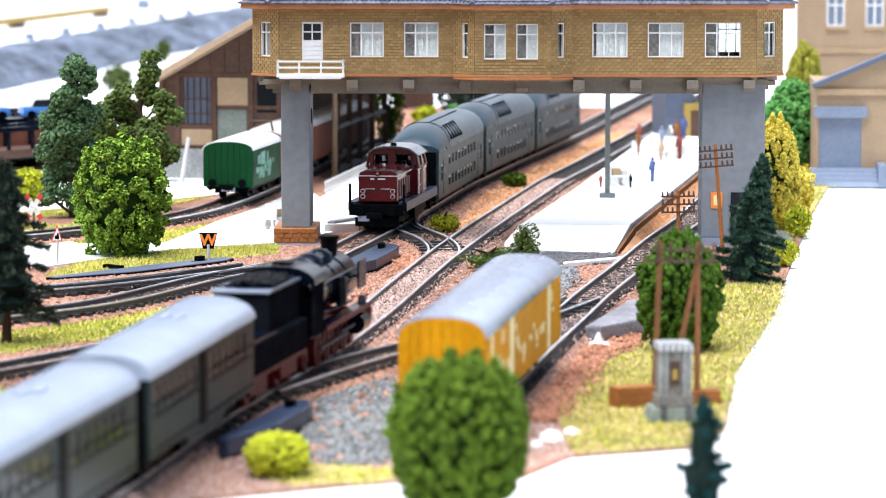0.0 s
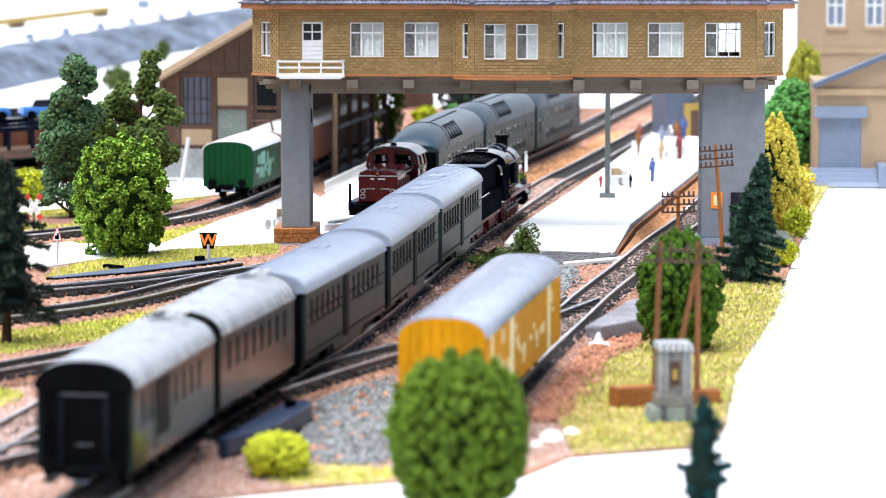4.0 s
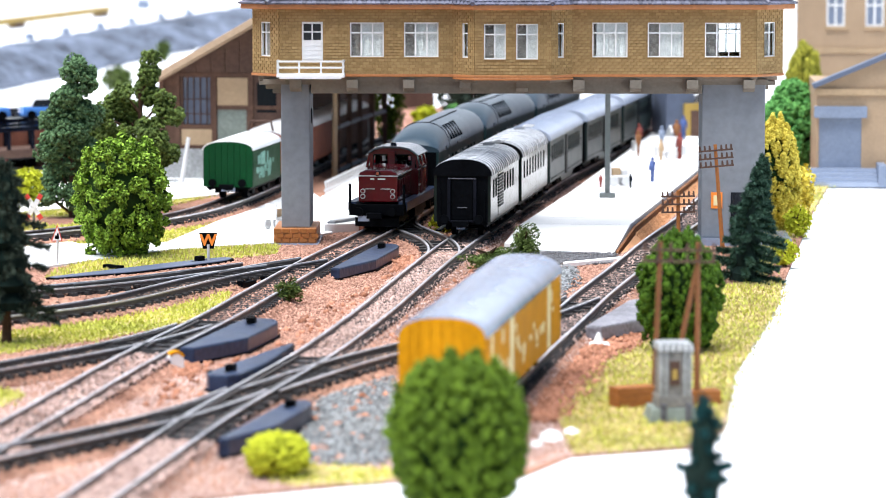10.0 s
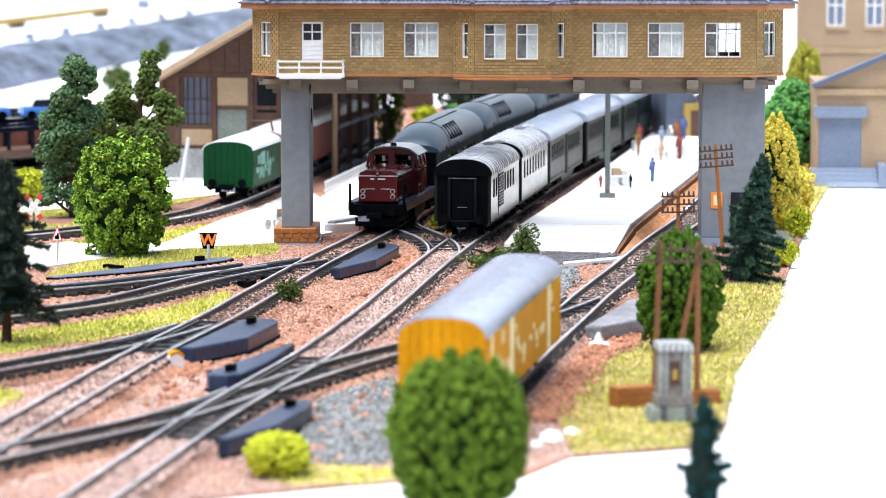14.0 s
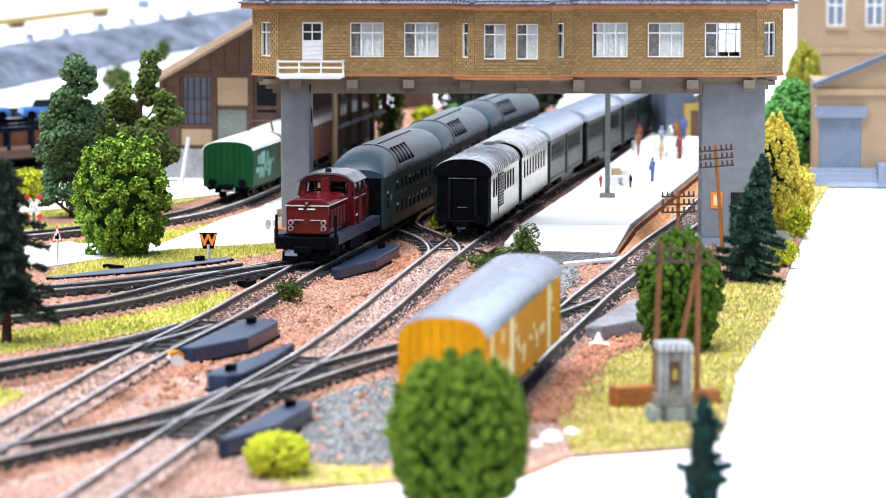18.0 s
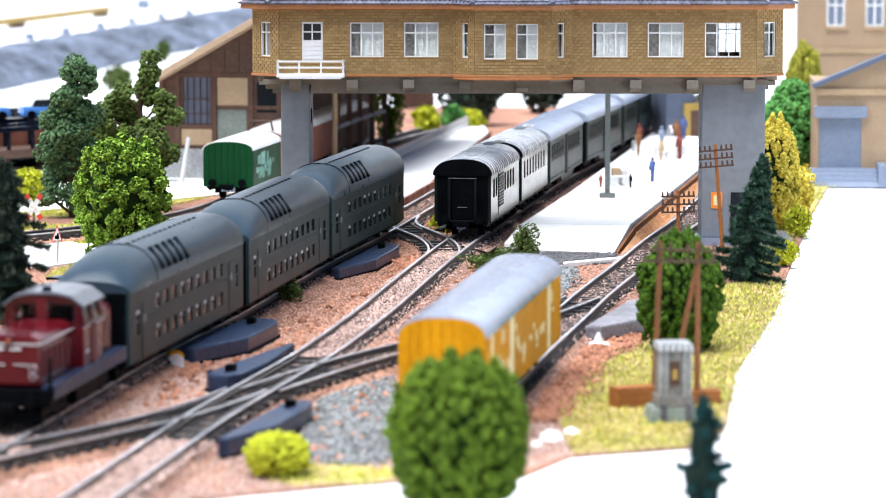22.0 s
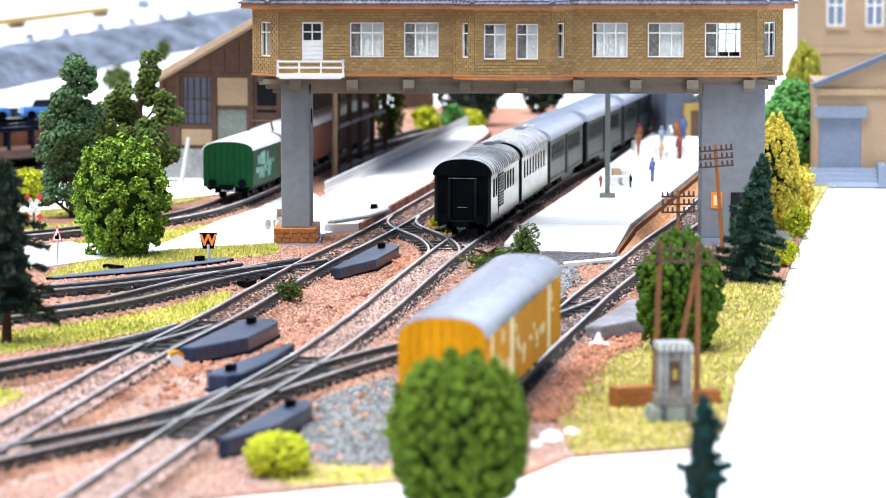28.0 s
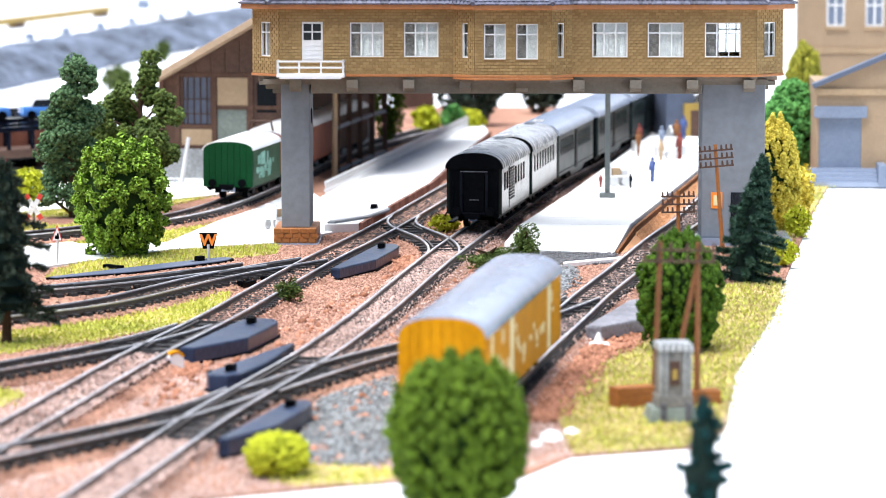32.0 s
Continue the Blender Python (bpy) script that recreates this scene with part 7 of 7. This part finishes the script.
def small_things():
    turnout_motor(-65.9, 869, 79.0, 63, 12.2, 4.4)
    turnout_motor(-57.3, 820, 74.8, 62, 8.4, 4.4, wide_near=True)
    turnout_motor(-47.2, 724, 78.0, 58, 7.8, 4.4)
    turnout_motor(37.5, 914, 77, 66, 14, material=M_DUSTPLATE, label="dusty grey turnout motor housing beside the side track")
    turnout_motor(-34.2, 1058, 80.4, 76, 9.2, 3.8)
    turnout_motor(-120, 1060, 51, 76, 10, 1.0, M_SLATEBLUE, label="flat dark turnout motor strip beside the yard track")
    turnout_motor(-39.5, 1206, 76, 56, 8.5, 1.3, M_CABROOF, "pale grey turnout motor cover on the loading road", z=3.2)
    for i, y in enumerate((1040, 1053, 1066, 1080)):
        q = LINE_F.s_of(y)
        (bx, by), a = LINE_F.at(q), LINE_F.way(q)
        box = part("drive_box", Geo().box(-4.4, 4.4, -1.0, 1.0, 0, 2.2).box(-4.5, -2.6, -1.2, 0.9, 2.1, 2.8), M_BLACK, None, bevel=0.3)
        box.matrix_basis = mm(bx + 8.6 * math.sin(a), by - 8.6 * math.cos(a), 0, 0, 0, math.degrees(a))
        tagged(box, "black plastic drive box beside the yard turnout", "drive box", "drive boxes")
    telegraph_pole(91.2, 1134, 36, -4.6, 3, "leaning brown telegraph pole with three dark crossarms")
    telegraph_pole(77.8, 1150, 19.5, -1, 3, "short brown telegraph pole with crossarms beside the side track")
    telegraph_pole(53.6, 800, 38, 1.0, 2, "braced double telegraph pole behind the kiosk", M_WOOD, True)
    whistle_sign()
    warning_sign()
    crossing_sign()
    kiosk()
    crate(43.6, 797, 24, 10, 5, 5.0, "orange-brown timber stack beside the kiosk")
    crate(60.2, 801, 10, 7, 5, 3.6, "orange-brown timber stack at the layout's edge")
    platform_lamp()
    people = ((80.7, 1345, M_SHOES, 9.6), (70.8, 1317, M_STEAM, 5.5), (59.6, 1319, M_MAROON, 5.0), (82.4, 1473, M_WOOD, 11), (94, 1501, M_BLUEGREY, 11), (98.8, 1458, M_MAROON, 11),
              (99, 1521, M_WHITE, 10), (90.4, 1449, M_TAN, 9), (96.5, 1490, M_KIOSK, 11), (103, 1540, M_WOOD, 11), (86, 1530, M_MAROON, 10), (108, 1570, M_SHOES, 11))
    for i, (x, y, col, h) in enumerate(people):
        figure(x, y, col, h, i)
    luggage_cart(66.4, 1326, 20)
    luggage_cart(95.5, 1462, 80)
    luggage_cart(-57.6, 1212, 60, 0.8, "small pale cart on the path beside the signal box leg")
    for i, (x, y) in enumerate(((87.5, 1480), (92, 1472), (97, 1512), (84, 1500), (100, 1475))):
        crate_small(x, y, (M_WHITE, M_CABROOF, M_WHITE)[i % 3], 2.6, h=4.5)
    st = thing("platform_stairs", mm(110, 1600, 6, 0, 0, 10), "yellow and dark stair cabin far down the platform", "stair cabin")
    part("cabin", Geo().box(-10, 3, -8, 20, 0, 30), M_SLATEBLUE, st)
    part("porch", Geo().box(-2, 12, -10, -6, 0, 15), M_MUSTARD, st)
    part("opening", Geo().box(1, 7, -10.4, -9.8, 0, 12), M_DARKWOOD, st)
    fence(-44.5, 1310, 12, 1690, 6, 3.2, 75)
    town_house(173.5, 1720, -4, 190, 190, 150, 9, 2, "tall beige town house with white windows")
    annex()
    pc = part("plaster_lump", Geo().cyl((0, 0, 0), (0, 0, 3.6), 1.8, 0.4, 9).box(-3, 3.5, -1.5, 2, -0.2, 1.0, top=0.7), M_WHITE, None, bevel=0.3)
    pc.matrix_basis = mm(40.5, 905)
    tagged(pc, "white plaster lump beside the turnout motor", "plaster lump")
    for x, y, r in ((23.3, 749, 3.0), (28, 756, 2.2), (20, 741, 1.6)):
        lump = part("plaster_lump", Geo().cyl((0, 0, -0.3), (0, 0, r * 0.5), r, r * 0.75, 9).cyl((0, 0, r * 0.5), (0, 0, r * 0.8), r * 0.75, r * 0.2, 9), M_WHITE, None, smooth=True)
        lump.matrix_basis = mm(x, y)
        tagged(lump, "small white plaster crumb on the soil", "plaster lump", "plaster crumbs")
    cap = thing("marker_cap", mm(-66.4, 861, 0, 0, 0, 20), "white half-round marker tab with a yellow rim and blue edge", "marker")
    part("tab", Geo().prism([(2.0, -0.2)] + arc(2.0, 0, 180, 12, 0, 2.4) + [(-2.0, -0.2)], -1.2, 1.2, "y"), M_WHITE, cap, bevel=0.2)
    part("rim", Geo().prism(arc(2.35, 25, 140, 10, 0, 2.4) + arc(1.7, 140, 25, 10, 0, 2.4), -1.35, 1.35, "y"), M_YELLOW, cap, "yellow rim")
    part("edge", Geo().box(-2.3, -1.7, -1.3, 1.3, -0.2, 2.6), M_CARBLUE, cap, "pale blue edge")
    # kerb bricks of the loading road
    edge = [(-28.5, 1207), (-17.7, 1284), (-5.1, 1370), (22.2, 1660)]
    for (ax, ay), (bx, by) in zip(edge, edge[1:]):
        d = math.hypot(bx - ax, by - ay)
        n = int(d / 4.6)
        for i in range(n):
            f = (i + 0.5) / n
            part("kerb_stone", KERB, None, pavement, m=mm(ax + (bx - ax) * f, ay + (by - ay) * f, 1.6, 0, 0, math.degrees(math.atan2(by - ay, bx - ax))))


KERB = Geo().box(-2.1, 2.1, -0.7, 0.7, -1.6, 1.75).mesh("kerb_stone", M_KERB)

signal_box()
goods_shed()
background()
flat_wagons()
plants()
small_things()

# ---- trains ----
GREEN_VAN = closed_van(on_line(LINE_H, LINE_H.s_of(1287) + 24, 26, True), 48, M_WAGON, M_WHITE, "green closed goods van with a white roof", None, 18.6, 3.6)
smear = random.Random(3)
for i in range(20):
    x, z, w, h = smear.uniform(-14, 17), smear.uniform(7, 13), smear.uniform(0.8, 4.4), smear.uniform(1.0, 5.0)
    part("pale_mark", Geo().box(x, x + w, 9.45, 9.62, z, z + h), M_SMUDGE, GREEN_VAN, "pale washed-out painted patch")
for i in range(3):
    closed_van(on_line(LINE_H, LINE_H.s_of(1287) + 87 + 69 * i, 30, True), 62, (M_BRICKWAGON, M_BRICKWAGON, M_SHEDWOOD)[i], M_CABROOF,
               ("red-brown closed goods van coupled behind the green van", "red-brown closed goods van beside the dark posts", "dark brown closed goods van at the yard's end")[i], None, 19.0, 3.0)
hoop = thing("roof_hoop", on_line(LINE_H, LINE_H.s_of(1287) + 58, 30, True), "dark bent wire hoop standing on the van roof", "hoop")
part("wire", Geo().cyl((0, -5, 21.0), (0, -4, 25.4), 0.4, seg=6).cyl((0, -4, 25.4), (0, 4, 25.4), 0.4, seg=6).cyl((0, 4, 25.4), (0, 5, 21.0), 0.4, seg=6), M_DARKWOOD, hoop)
MAIL_VAN = closed_van(on_line(LINE_C, LINE_C.s_of(792), 70, True), 126, M_YELLOW, M_SILVER, "yellow mail van with cream doors and a blue-grey roof", M_CREAM, 21.0)

for i in range(26):
    x, z, w, h = smear.uniform(-50, 50), smear.uniform(8, 17), smear.uniform(1.2, 3.4), smear.uniform(0.8, 3.0)
    part("pale_bar", Geo().box(x, x + w, 9.45, 9.62, z, z + h), M_CREAM, MAIL_VAN, "cream lettering bar")

short_a = short_coach(mm(0, 0, 0), True)
short_b = short_coach(mm(0, 0, 0), False)
long_a = long_coach(mm(0, 0, 0))
long_b = copy_thing(long_a, mm(0, 0, 0))
long_c = copy_thing(long_a, mm(0, 0, 0))
engine = steam_engine(mm(0, 0, 0))
tender = tender_car(mm(0, 0, 0))
red_diesel = diesel(mm(0, 0, 0))
deck_a = double_decker(mm(0, 0, 0))
deck_b = copy_thing(deck_a, mm(0, 0, 0))
deck_c = copy_thing(deck_a, mm(0, 0, 0))

# the end of the steam train and the nose of the diesel along their lines: seconds, y
STEAM_END = [(0, 291), (1, 367), (2, 451), (3, 549), (4, 650), (5, 755), (5.5, 809), (6, 864.5), (6.5, 914.7), (7, 957.3), (7.5, 992.2), (8, 1028.2), (8.5, 1065.2), (9, 1103.2),
             (9.5, 1128.8), (9.9, 1141), (10.3, 1142), (12, 1142), (30.5, 1142), (31, 1142.6), (31.5, 1147), (32, 1169.4)]
DIESEL_NOSE = [(0, 1171.4), (14, 1171.4), (14.4, 1169), (15, 1162), (16.5, 1134.4), (17, 1114), (17.5, 1092.6), (18, 1060.3), (18.5, 1026.7), (19, 993.7), (19.5, 960), (20, 927.2), (20.5, 888.3),
               (21, 839.9), (21.5, 783.4), (22, 735), (23, 622), (24, 510), (25, 395), (25.5, 345), (26.5, 240), (27.5, 140), (29, 60), (30.5, -20), (32, -60)]


def run(thing_ob, line, keys, ahead, base, back, step=0.25):
    """Key a vehicle whose middle keeps a distance ahead of (or behind) its train's reference end."""
    ts = [k[0] for k in keys]
    ys = [k[1] for k in keys]
    rows, t = [], 0.0
    while t <= 32.001:
        s = line.s_of(float(np.interp(t, ts, ys))) + ahead
        rows.append((t, on_line(line, s, base, back)))
        t += step
    walk(thing_ob, rows)


def turn_wheels(line, keys):
    """The driving wheels roll with the train."""
    ts = [k[0] for k in keys]
    ys = [k[1] for k in keys]
    for w, x, y in WHEELS:
        rows, t, last, ang = [], 0.0, None, 0.0
        while t <= 32.001:
            s = line.s_of(float(np.interp(t, ts, ys)))
            if last is not None:
                ang += math.degrees((s - last) / 4.7)
            last = s
            rows.append((t, Matrix.Translation((x * K, y * K, 4.6 * K)) @ Matrix.Rotation(radians(ang), 4, "Y")))
            t += 0.05 if t < 10.5 or t > 30.4 else 0.5
        walk(w, rows)


def motions():
    run(short_a, LINE_B, STEAM_END, 39.5, 44, False)
    run(short_b, LINE_B, STEAM_END, 118.5, 44, False)
    run(long_a, LINE_B, STEAM_END, 158 + 54.5, 64, False)
    run(long_b, LINE_B, STEAM_END, 158 + 163.5, 64, False)
    run(long_c, LINE_B, STEAM_END, 158 + 272.5, 64, False)
    run(tender, LINE_B, STEAM_END, 158 + 327 + 24, 28, False)
    run(engine, LINE_B, STEAM_END, 158 + 327 + 83, 40, False)
    run(red_diesel, LINE_A, DIESEL_NOSE, 37, 40, True)
    run(deck_a, LINE_A, DIESEL_NOSE, 74 + 62, 90, True)
    run(deck_b, LINE_A, DIESEL_NOSE, 74 + 186, 90, True)
    run(deck_c, LINE_A, DIESEL_NOSE, 74 + 310, 90, True)
    turn_wheels(LINE_B, STEAM_END)


tracks()
motions()
